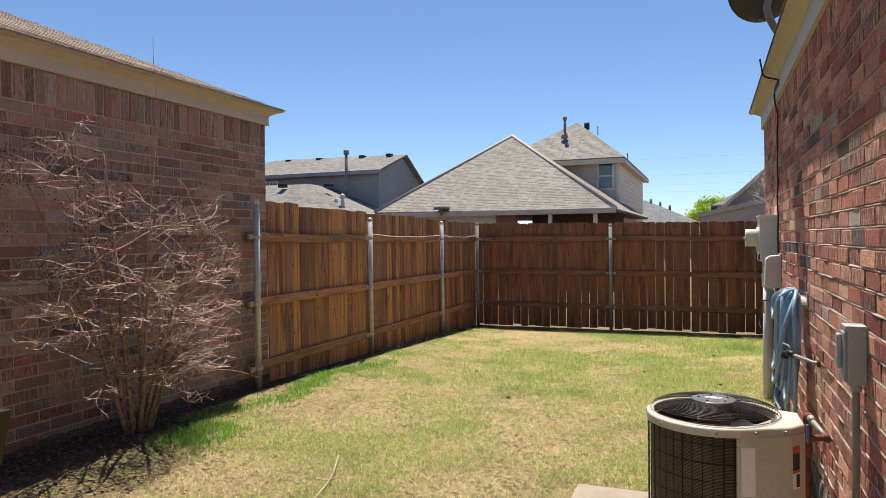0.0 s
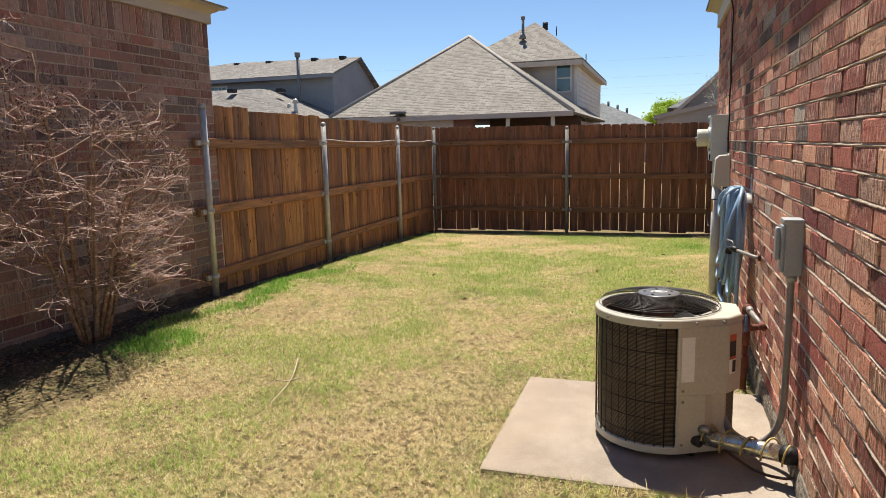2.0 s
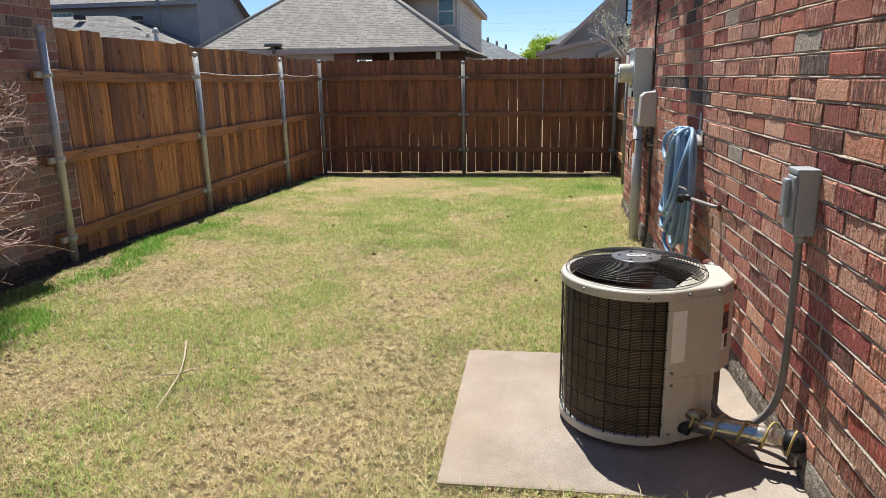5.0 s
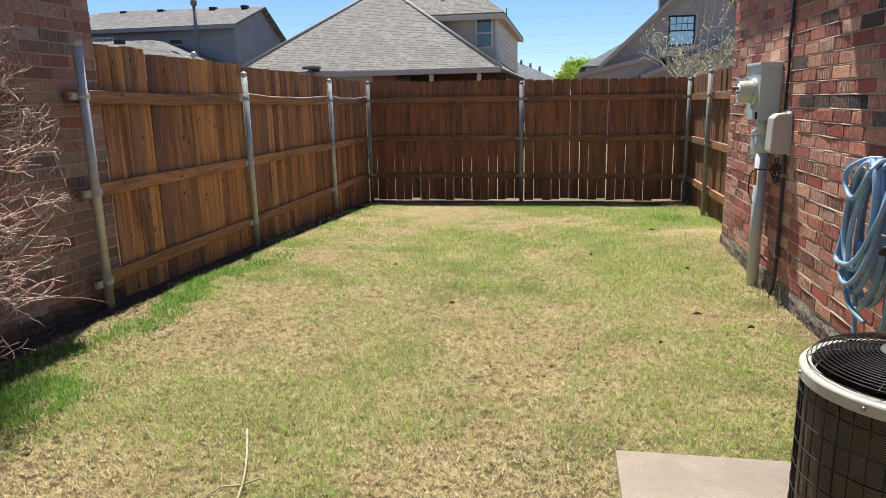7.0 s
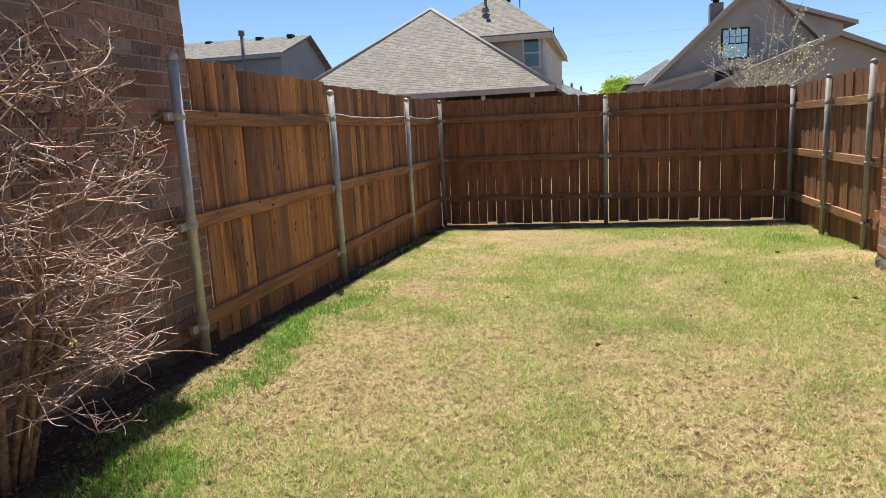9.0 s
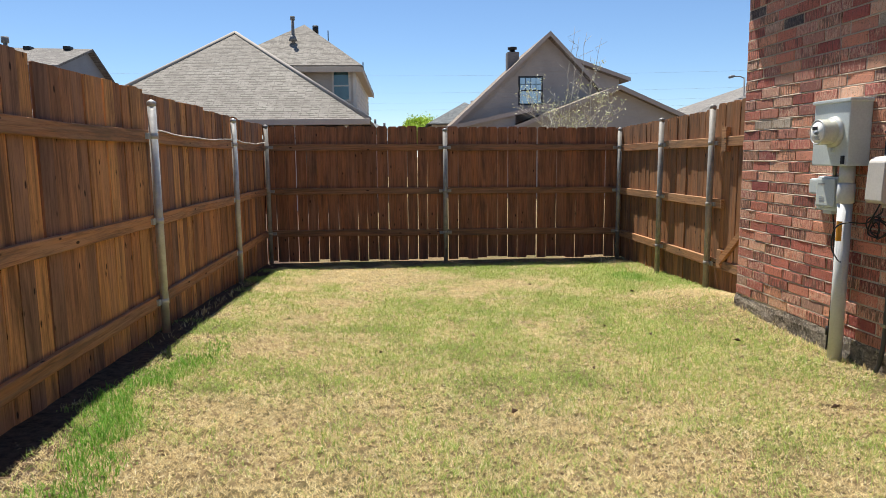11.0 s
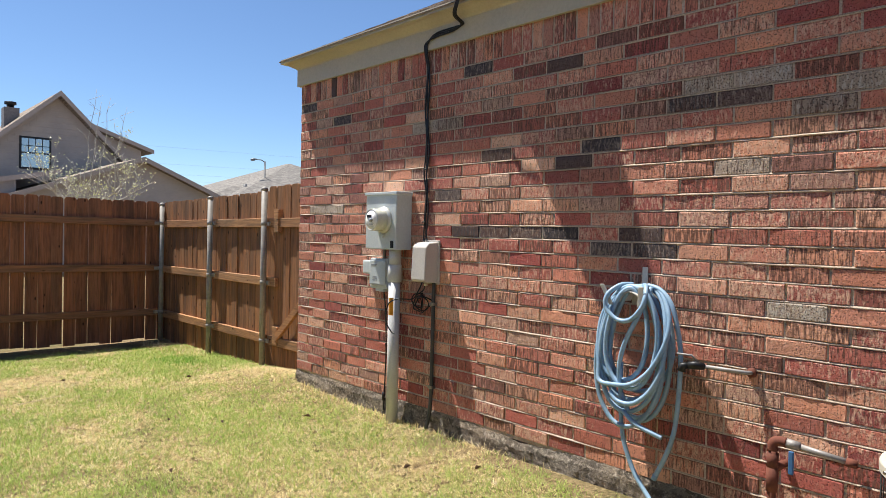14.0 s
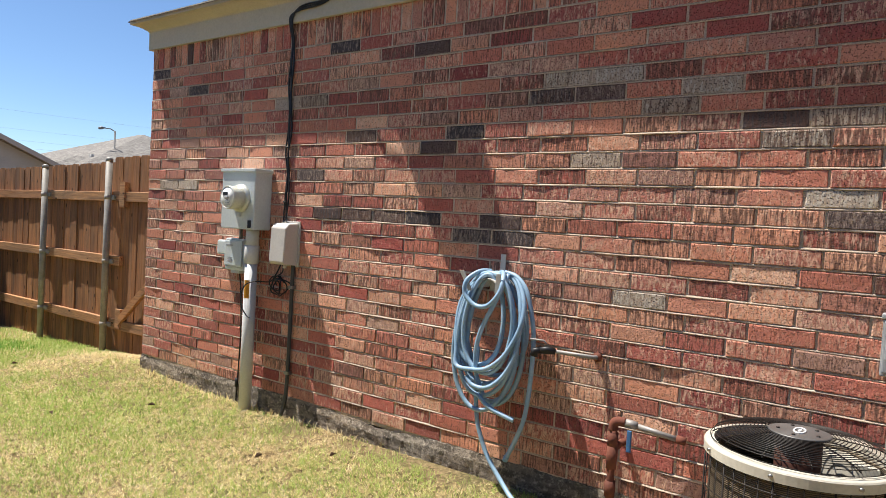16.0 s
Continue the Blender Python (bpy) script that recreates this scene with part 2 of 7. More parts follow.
def wood_material(name, stops, along="z", grey=(0.2, 0.165, 0.135), weather=0.55):
    m = Mat(name, 0.85, 0, 0.2)
    who = m.piece()
    s = {"z": (55, 55, 2.2), "y": (60, 2.2, 60), "x": (2.2, 60, 60)}[along]
    s2 = {"z": (16, 16, 0.7), "y": (16, 0.7, 16), "x": (0.7, 16, 16)}[along]
    off = m.t.nodes.new("ShaderNodeCombineXYZ")
    m.link(m.math("MULTIPLY", who, 37.0), off.inputs[0])
    m.link(m.math("MULTIPLY", who, 91.0), off.inputs[2])

    def moved(v):
        a = m.t.nodes.new("ShaderNodeVectorMath")
        a.operation = "ADD"
        m.link(v, a.inputs[0])
        m.link(off.outputs[0], a.inputs[1])
        return a.outputs[0]
    grain = m.noise(1.0, 6, 0.7, moved(m.coords(s, world_space=True)), 0.8)
    broad = m.noise(1.0, 4, 0.6, moved(m.coords(s2, world_space=True)), 1.2)
    base = m.ramp(who, stops)
    base = m.mix(m.ramp(broad, [(0.38, 0.0), (0.72, weather)]), base, grey)
    base = m.mix(m.ramp(grain, [(0.45, 0.0), (0.64, 0.55)]), base, (0.075, 0.04, 0.022))
    s3 = {"z": (7, 7, 0.9), "y": (7, 0.9, 7), "x": (0.9, 7, 7)}[along]
    stain = m.noise(1.0, 5, 0.68, moved(m.coords(s3, world_space=True)), 0.6)
    base = m.mix(m.ramp(stain, [(0.46, 0.0), (0.66, 0.72)]), base, tuple(v * 0.34 for v in grey))
    base = m.mix(m.ramp(stain, [(0.3, 0.3), (0.4, 0.0)]), base, tuple(min(0.8, v * 1.25) for v in stops[-1][1]))
    knots = m.node("ShaderNodeTexVoronoi", Scale=1.0)
    m.link(moved(m.coords({"z": (11, 11, 4.6), "y": (11, 4.6, 11), "x": (4.6, 11, 11)}[along], world_space=True)), knots.inputs["Vector"])
    base = m.mix(m.ramp(knots.outputs["Distance"], [(0.07, 0.92), (0.12, 0.0)]), base, (0.025, 0.014, 0.01))
    m.bump(m.math("ADD", grain, m.math("MULTIPLY", broad, 0.5)), 0.45, 0.004)
    return m.colour(base)


def shingle_material(name, stops, course=0.14, width=0.32):
    m = Mat(name, 0.95, 0, 0.15)
    uv = m.t.nodes.new("ShaderNodeTexCoord").outputs["UV"]
    br = m.node("ShaderNodeTexBrick", Scale=1.0, Mortar_Size=0.012, Mortar_Smooth=0.2, Brick_Width=width, Row_Height=course)
    br.offset, br.offset_frequency = 0.37, 3
    br.inputs["Color1"].default_value = (0, 0, 0, 1)
    br.inputs["Color2"].default_value = (1, 1, 1, 1)
    br.inputs["Mortar"].default_value = (0.5, 0.5, 0.5, 1)
    m.link(uv, br.inputs["Vector"])
    base = m.ramp(br.outputs["Color"], stops)
    base = m.mix(m.math("MULTIPLY", br.outputs["Fac"], 0.6), base, tuple(v * 0.35 for v in stops[0][1]))
    at = m.coords(world_space=True)
    sep = m.t.nodes.new("ShaderNodeSeparateXYZ")
    m.link(uv, sep.inputs[0])
    row = m.math("DIVIDE", sep.outputs[1], course)
    low = m.ramp(m.math("FRACT", row), [(0.0, 1.0), (0.4, 1.0), (0.46, 0.0)])
    spread = m.t.nodes.new("ShaderNodeCombineXYZ")
    m.link(m.math("MULTIPLY", sep.outputs[0], 2.6), spread.inputs[0])
    m.link(m.math("MULTIPLY", m.math("FLOOR", row), 5.3), spread.inputs[1])
    dash = m.ramp(m.noise(1.0, 2, 0.5, spread.outputs[0]), [(0.46, 0.0), (0.52, 0.85)])
    base = m.mix(m.math("MULTIPLY", low, dash), base, tuple(v * 0.42 for v in stops[0][1]))
    base = m.mix(m.ramp(m.noise(0.5, 5, 0.65, at), [(0.35, 0.35), (0.65, 0.0)]), base, tuple(v * 0.65 for v in stops[0][1]))
    base = m.mix(m.ramp(m.noise(140, 2, 0.6, at), [(0.4, 0.4), (0.6, 0.0)]), base, tuple(v * 0.5 for v in stops[0][1]))
    h = m.math("SUBTRACT", m.noise(160, 2, 0.6, at), br.outputs["Fac"])
    m.bump(h, 0.6, 0.008)
    return m.colour(base)


def siding_material(name, c):
    m = Mat(name, 0.75, 0, 0.3)
    at = m.coords(world_space=True)
    base = m.ramp(m.noise(1.1, 5, 0.6, at), [(0.3, tuple(v * 0.88 for v in c)), (0.7, tuple(v * 1.08 for v in c))])
    base = m.mix(m.ramp(m.noise(1.0, 4, 0.6, m.coords((3, 3, 40), world_space=True)), [(0.5, 0.0), (0.7, 0.22)]), base, tuple(v * 0.6 for v in c))
    m.bump(m.noise(1.0, 4, 0.6, m.coords((4, 4, 60), world_space=True)), 0.3, 0.004)
    return m.colour(base)


MORTAR = mortar_material()
MORTAR_WEST = mortar_material("pale_mortar", (0.46, 0.36, 0.28), (0.68, 0.55, 0.44))
SLAB = concrete_material("slab_concrete", (0.4, 0.338, 0.272), (0.24, 0.198, 0.158))
FOOTING = concrete_material("footing_concrete", (0.4, 0.345, 0.28), (0.12, 0.102, 0.085), 0.9, 0.012, 0.7)
# Stained concrete for the west footing, darkened to carry the wall's shade.
FOOTING_SHADED = concrete_material("shaded_stained_concrete", (0.19, 0.15, 0.115), (0.05, 0.04, 0.032), 0.8, 0.01, 0.5)
# The back copies carry their shade as darker tones, the east rails their sun.
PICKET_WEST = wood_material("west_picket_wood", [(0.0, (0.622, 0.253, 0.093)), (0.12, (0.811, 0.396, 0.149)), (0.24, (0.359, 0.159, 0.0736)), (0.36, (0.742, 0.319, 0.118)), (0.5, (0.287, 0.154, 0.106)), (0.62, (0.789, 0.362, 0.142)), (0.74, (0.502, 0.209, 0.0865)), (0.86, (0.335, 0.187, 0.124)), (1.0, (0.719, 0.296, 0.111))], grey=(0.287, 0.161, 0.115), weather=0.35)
PICKET_BACK = wood_material("shaded_back_picket_wood", [(0.0, (0.325, 0.126, 0.0597)), (0.3, (0.423, 0.162, 0.0737)), (0.6, (0.277, 0.112, 0.0563)), (0.8, (0.374, 0.147, 0.0737)), (1.0, (0.325, 0.14, 0.0737))], grey=(0.266, 0.152, 0.106))
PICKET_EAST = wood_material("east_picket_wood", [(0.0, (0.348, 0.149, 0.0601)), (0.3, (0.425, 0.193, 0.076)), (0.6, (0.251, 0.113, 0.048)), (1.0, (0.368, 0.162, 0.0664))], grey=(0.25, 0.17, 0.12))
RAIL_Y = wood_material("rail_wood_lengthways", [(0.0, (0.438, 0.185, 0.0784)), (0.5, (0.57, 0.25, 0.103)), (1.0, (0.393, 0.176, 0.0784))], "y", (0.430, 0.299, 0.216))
RAIL_X = wood_material("shaded_rail_wood_crossways", [(0.0, (0.291, 0.129, 0.0631)), (0.5, (0.369, 0.165, 0.076)), (1.0, (0.26, 0.121, 0.0631))], "x", (0.270, 0.190, 0.143))
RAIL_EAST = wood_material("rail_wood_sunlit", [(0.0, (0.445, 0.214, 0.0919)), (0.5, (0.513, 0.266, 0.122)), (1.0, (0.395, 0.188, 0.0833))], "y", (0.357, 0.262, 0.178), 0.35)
STEEL = worn("galvanised_steel", (0.56, 0.545, 0.51), 0.42, 0.3, 0.2, 14, 0.2, 160)
# Darker, rougher copy of the post steel for the back and east fences.
STEEL_DULL = worn("dull_dark_steel", (0.31, 0.29, 0.255), 0.6, 0.15, 0.25, 14, 0.2, 160)
TRIM = worn("cream_trim_paint", (0.5, 0.435, 0.31), 0.55, 0, 0.06, 3, 0.06, 60)
TRIM_NEIGHBOUR = worn("tan_trim_paint", (0.55, 0.465, 0.385), 0.65, 0, 0.1, 2, 0.08, 60)
ROOF_OWN = shingle_material("own_roof_shingle", [(0.0, (0.26, 0.196, 0.15)), (0.5, (0.357, 0.272, 0.209)), (1.0, (0.431, 0.337, 0.25))])
ROOF_B = shingle_material("weathered_wood_shingle", [(0.0, (0.31, 0.28, 0.24)), (0.25, (0.36, 0.328, 0.285)), (0.6, (0.38, 0.347, 0.3)), (1.0, (0.42, 0.39, 0.34))], 0.145, 0.3)
ROOF_A = shingle_material("grey_shingle", [(0.0, (0.25, 0.23, 0.21)), (0.5, (0.32, 0.3, 0.27)), (1.0, (0.37, 0.34, 0.31))])
ROOF_FAR = shingle_material("blue_grey_shingle", [(0.0, (0.22, 0.23, 0.23)), (1.0, (0.33, 0.34, 0.33))])
ROOF_TAN = shingle_material("tan_shingle", [(0.0, (0.33, 0.27, 0.22)), (1.0, (0.45, 0.38, 0.31))])
SIDING_A = siding_material("blue_grey_siding", (0.31, 0.315, 0.33))
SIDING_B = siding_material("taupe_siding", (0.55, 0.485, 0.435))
# Brighter copy of the siding; sunlight on the side wall is in its colour.
SIDING_B_LIT = siding_material("sunlit_pale_taupe_siding", (0.7, 0.66, 0.61))
SIDING_C = siding_material("mauve_grey_siding", (0.45, 0.395, 0.36))
# Near-black tone holds the porch's shade, not a dark paint.
SHADE_WOOD = worn("porch_shade_wall", (0.1, 0.06, 0.045), 0.8)
WHITE_TRIM = worn("white_window_paint", (0.72, 0.71, 0.68), 0.5, 0, 0.05)
BLACK_IRON = worn("black_metal", (0.025, 0.025, 0.027), 0.45, 0.3)
PIPE_GREY = worn("weathered_vent_pipe", (0.2, 0.2, 0.2), 0.6, 0.3)


def pane_material():
    m = Mat("window_pane", 0.06, 0, 0.9)
    at = m.coords(world_space=True)
    return m.colour(m.ramp(m.noise(0.9, 3, 0.5, at), [(0.35, (0.03, 0.07, 0.085)), (0.7, (0.07, 0.15, 0.17))]))


PANE = pane_material()
# Part of the sky's reflection is put into this pane's pale colour.
SKY_TONED_PANE = worn("sky_toned_pane", (0.48, 0.54, 0.57), 0.08, 0.6, 0.15, 1.5, 0.0, 40, 0.9)

# ---- ground ----
def soil_material():
    m = Mat("dry_lawn_soil", 0.98, 0, 0.1)
    at = m.coords(world_space=True)
    straw = m.ramp(m.noise(38, 6, 0.75, at, 0.5), [(0.36, (0.06, 0.042, 0.023)), (0.54, (0.25, 0.18, 0.095)), (0.74, (0.5, 0.39, 0.22))])
    green = m.ramp(m.noise(45, 5, 0.7, at), [(0.3, (0.03, 0.038, 0.014)), (0.7, (0.13, 0.15, 0.05))])
    base = m.mix(m.ramp(m.noise(1.1, 6, 0.72, at), [(0.45, 0.0), (0.62, 0.55)]), straw, green)
    dirt = m.ramp(m.noise(22, 5, 0.7, at), [(0.3, (0.045, 0.03, 0.022)), (0.7, (0.15, 0.1, 0.07))])
    sep = m.t.nodes.new("ShaderNodeSeparateXYZ")
    m.link(at, sep.inputs[0])
    edge = m.math("ADD", sep.outputs[0], m.math("MULTIPLY", m.noise(2.6, 5, 0.7, at), 0.7))
    near = m.ramp(m.math("MULTIPLY", m.math("ADD", edge, 4.6), 0.7), [(0.42, 1.0), (0.62, 0.0)])
    base = m.mix(near, base, dirt)
    m.bump(m.math("ADD", m.noise(60, 6, 0.75, at), m.noise(7, 4, 0.6, at)), 0.7, 0.02)
    return m.colour(base)


SOIL = soil_material()


def ground():
    xs = [-400, -150, -60, -25, -14, -9, -6.5] + [-5.5 + 0.25 * i for i in range(28)] + [2, 4, 8, 14, 30, 70, 180, 400]
    ys = [-300, -100, -40, -15, -8, -5] + [-3 + 0.25 * i for i in range(66)] + [14, 17, 22, 30, 45, 70, 120, 250, 600]
    verts = []
    for y in ys:
        for x in xs:
            z = ground_z(x, y)
            if -5 < x < 1 and -2 < y < 12:
                z += -0.014 + 0.01 * noise.noise((x * 1.3, y * 1.3, 0)) + 0.004 * noise.noise((x * 5, y * 5, 3))
            verts.append((x, y, z))
    n = len(xs)
    faces = [(j * n + i, j * n + i + 1, (j + 1) * n + i + 1, (j + 1) * n + i) for j in range(len(ys) - 1) for i in range(n - 1)]
    return tagged(from_lists("ground", verts, faces, SOIL, smooth=True), "dry straw-coloured lawn soil with bare patches", "ground", kind="structure")


ground()

# ---- brick walls ----
BW, BH, JOINT = 0.2485, 0.0771, 0.0105
BOND = 0.68  # a third-bond: every other course starts with a cut brick


def brick_mesh(name, length, height, material, seed):
    """One brick, its face towards -x: a rounded-off face, proud of the joint. Its middle is at the origin."""
    r = random.Random(seed)
    l, h, e = length / 2, height / 2, 0.003
    def j(k=0.0012):
        return r.uniform(-k, k)
    verts = [(0 + j(), -l + e + j(), -h + e + j()), (0 + j(), l - e + j(), -h + e + j()), (0 + j(), l - e + j(), h - 2 * e + j()), (0 + j(), -l + e + j(), h - 2 * e + j())]
    verts += [(e, -l + j(), -h + j()), (e, l + j(), -h + j()), (e, l + j(), h + j()), (e, -l + j(), h + j())]
    verts += [(0.03, -l, -h), (0.03, l, -h), (0.03, l, h), (0.03, -l, h)]
    faces = [(0, 3, 2, 1)]
    for a, b in ((0, 4), (4, 8)):
        for k in range(4):
            k2 = (k + 1) % 4
            faces.append((a + k, a + k2, b + k2, b + k))
    me = bpy.data.meshes.new(name)
    me.from_pydata(verts, [], faces)
    me.materials.append(material)
    me.update()
    return me


def brick_wall(face_x, y0, y1, sill, z_top, material, parent, flip, near, skip=None, rows=29, marked=()):
    """Third-bond courses below a soldier course that stands on the height sill. Bricks inside the near stretch are parts; the others are joined.
    marked: (y, z, material) of single bricks of another colour."""
    sx = -1 if flip else 1
    tall = z_top - sill

    def kinds(mat):
        return ([brick_mesh("brick", BW - JOINT, BH - JOINT, mat, 40 + k) for k in range(6)], [brick_mesh("brick", BW * BOND - JOINT, BH - JOINT, mat, 60 + k) for k in range(3)],
                [brick_mesh("brick", BH - JOINT, tall - JOINT, mat, 80 + k) for k in range(4)])
    usual = kinds(material)
    others = {mat: kinds(mat) for _, _, mat in marked}
    items = []
    for row in range(rows):
        z = sill - (row + 0.5) * BH
        y = y1
        if row % 2:
            y -= BW * BOND
            items.append((1, y1 - BW * BOND / 2, z))
        while y - BW > y0:
            items.append((0, y - BW / 2, z))
            y -= BW
    y = y1
    while y - BH > y0:
        items.append((2, y - BH / 2, sill + tall / 2))
        y -= BH
    verts, faces, count = [], [], 0
    for size, y, z in items:
        if skip and skip(y, z):
            continue
        mat = next((m for my, mz, m in marked if abs(my - y) < (BH if size == 2 else BW) / 2 and abs(mz - z) < (tall if size == 2 else BH) / 2), None)
        me = rng.choice((others[mat] if mat else usual)[size])
        jx = rng.uniform(-0.0024, 0.0024)
        turn = Euler((rng.uniform(-0.005, 0.005), rng.uniform(-0.024, 0.024), (math.pi if flip else 0) + rng.uniform(-0.007, 0.007)))
        if mat or near(y, z) and count < 280:
            ob = new("brick", me)
            ob.parent = parent
            ob.location = (face_x + sx * jx, y, z)
            ob.rotation_euler = turn
            count += 1
        else:
            m = Matrix.Translation((face_x + sx * jx, y, z)) @ turn.to_matrix().to_4x4()
            k = len(verts)
            verts += [m @ v.co for v in me.vertices]
            faces += [tuple(i + k for i in p.vertices) for p in me.polygons]
    ob = from_lists("brickwork", verts, faces, material, parent)
    return tagged(ob, "brick courses", "", kind="stuff")


HOUSE_END, WALL_TOP, SILL, FOOT = 7.535, 2.54, 2.385, 0.152
east = boxed("wall_east", (0.0048, -6, FOOT - 0.02), (0.3, HOUSE_END - 0.004, 2.75), MORTAR)
tagged(east, "red brick house wall with a soldier course", "wall", kind="structure")
end = boxed("wall_east_end", (0.3, HOUSE_END - 0.3, FOOT - 0.02), (9.8, HOUSE_END - 0.0035, 2.75), MORTAR)
tagged(end, "brick end wall of the house", "wall", kind="structure")
boxes = [("wall_house_far", (9.5, -6, -0.2), (9.8, HOUSE_END - 0.3, 2.75)), ("wall_house_back", (0.3, -6, -0.2), (9.5, -5.7, 2.75))]
for nm, lo, hi in boxes:
    tagged(boxed(nm, lo, hi, MORTAR), "plain house wall", "wall", kind="structure")


def footing(name, y0, y1, z0, z1, face_x, depth, sign, material, rough=1.0):
    """A rough cast foundation edge: pitted face, a crumbled upper lip that bulges out here and there, with broken-off stretches. sign: the way it faces."""
    n, m = int((y1 - y0) / 0.018), 12
    verts, faces = [], []
    for i in range(n + 1):
        y = y0 + (y1 - y0) * i / n
        gone = max(0.0, noise.noise((y * 0.9, 7, 0)) - 0.12)
        top = z1 + 0.008 * noise.noise((y * 6.1, 0, 0)) + 0.011 * noise.noise((y * 27, 1, 0)) - 0.07 * gone * rough
        shelf = 0.014 * max(0.0, noise.noise((y * 2.1, 3, 0)) + 0.25) * rough
        for k in range(m):
            f = k / (m - 1)
            z = z0 + (top - z0) * f
            out = 0.006 * noise.noise((y * 11, z * 19, 2)) + 0.007 * noise.noise((y * 3.3, z * 9, 5)) + 0.0045 * noise.noise((y * 34, z * 44, 8))
            out = out * rough + shelf * (0.4 + 0.6 * min(1.0, f * 1.4)) + 0.004 - (0.012 if k == m - 1 else 0.0)
            verts.append((face_x + sign * out, y, z))
        verts.append((face_x - sign * depth, y, top - 0.004))
        if i:
            a, b = (i - 1) * (m + 1), i * (m + 1)
            faces += [(a + k, b + k, b + k + 1, a + k + 1) for k in range(m)]
    return tagged(from_lists(name, verts, faces, material), "rough grey concrete house footing", "foundation", kind="structure")


footing("foundation_east", -6, HOUSE_END - 0.004, -0.3, FOOT, -0.004, 0.25, -1, FOOTING)

# door jamb beside which the walk begins: a cream frame with a panelled door
DOOR_Y0, DOOR_Y1 = 0.28, 1.27
tagged(boxed("door_1", (-0.004, DOOR_Y0 + 0.07, 0.15), (0.0085, DOOR_Y1 - 0.07, 2.2), TRIM, bevel=0.002), "closed cream-painted back door", "door", kind="structure")
for nm, lo, hi in (("door_trim", (-0.026, DOOR_Y1 - 0.085, 0.13), (0.0085, DOOR_Y1, 2.29)), ("door_trim", (-0.026, DOOR_Y0, 0.13), (0.0085, DOOR_Y0 + 0.085, 2.29)),
                   ("door_trim", (-0.026, DOOR_Y0 + 0.085, 2.2), (0.0085, DOOR_Y1 - 0.085, 2.29))):
    tagged(boxed(nm, lo, hi, TRIM, bevel=0.004), "cream-painted door casing on brick", "trim", kind="structure")

NX, NEIGHBOUR_END, N_TOP, N_FOOT = -4.625, 5.275, 2.575, 0.16
west = boxed("wall_west", (NX - 0.3, -7, N_FOOT - 0.03), (NX - 0.005, NEIGHBOUR_END - 0.004, 2.8), MORTAR_WEST)
tagged(west, "brown brick side wall of the neighbouring house", "wall", kind="structure")
for nm, lo, hi in (("wall_west_end", (-14, NEIGHBOUR_END - 0.3, -0.2), (NX - 0.3, NEIGHBOUR_END - 0.009, 2.8)), ("wall_west_back", (-14, -7, -0.2), (NX - 0.3, -6.7, 2.8)),
                   ("wall_west_far", (-14, -6.7, -0.2), (-13.7, NEIGHBOUR_END - 0.3, 2.8))):
    tagged(boxed(nm, lo, hi, MORTAR), "plain wall of the neighbouring house", "wall", kind="structure")
footing("foundation_west", -7, NEIGHBOUR_END - 0.004, -0.3, N_FOOT, NX + 0.002, 0.25, 1, FOOTING_SHADED, 0.7)


# ---- roofs of the two near houses ----
def hip_roof(name, x0, x1, y0, y1, z, slope, material, label, kind="structure", ridge_along="y", lip=0.012, parent=None):
    """A hipped roof with courses of shingles as shallow steps, each a strip of its own."""
    verts, faces, uvs = [], [], []
    half = (x1 - x0) / 2 if ridge_along == "y" else (y1 - y0) / 2
    pitch = math.hypot(1, slope)
    steps = max(6, int(half * pitch / 0.145))
    for side in range(4):
        for k in range(steps):
            for_s = []
            for q, drop in ((k, lip), (k + 1.06, 0.0)):
                d = half * min(q, steps) / steps
                h = z + d * slope + drop
                a, b, c, e = x0 + d, x1 - d, y0 + d, y1 - d
                ends = {0: ((a, e), (a, c)), 1: ((b, c), (b, e)), 2: ((a, c), (b, c)), 3: ((b, e), (a, e))}[side]
                for_s.append([(ends[0][0], ends[0][1], h), (ends[1][0], ends[1][1], h)])
            (p0, p1), (p2, p3) = for_s
            v = len(verts)
            low0, low1 = (p0[0], p0[1], p0[2] - lip * 1.1), (p1[0], p1[1], p1[2] - lip * 1.1)
            verts += [p0, p1, p3, p2, low0, low1]
            faces += [(v, v + 1, v + 2, v + 3), (v + 4, v + 5, v + 1, v)]
            run = 1 if side < 2 else 0
            def uv(p, extra=0.0):
                return (p[run], (p[2] - z) / slope * pitch + extra + side * 0.31)
            uvs += [uv(p0), uv(p1), uv(p3), uv(p2), uv(low0), uv(low1), uv(p1), uv(p0)]
    ob = from_lists(name, verts, faces, material, parent)
    layer = ob.data.uv_layers.new(name="uv")
    layer.data.foreach_set("uv", [c for u in uvs for c in u])
    if kind:
        tagged(ob, label, "roof", kind=kind)
    return ob


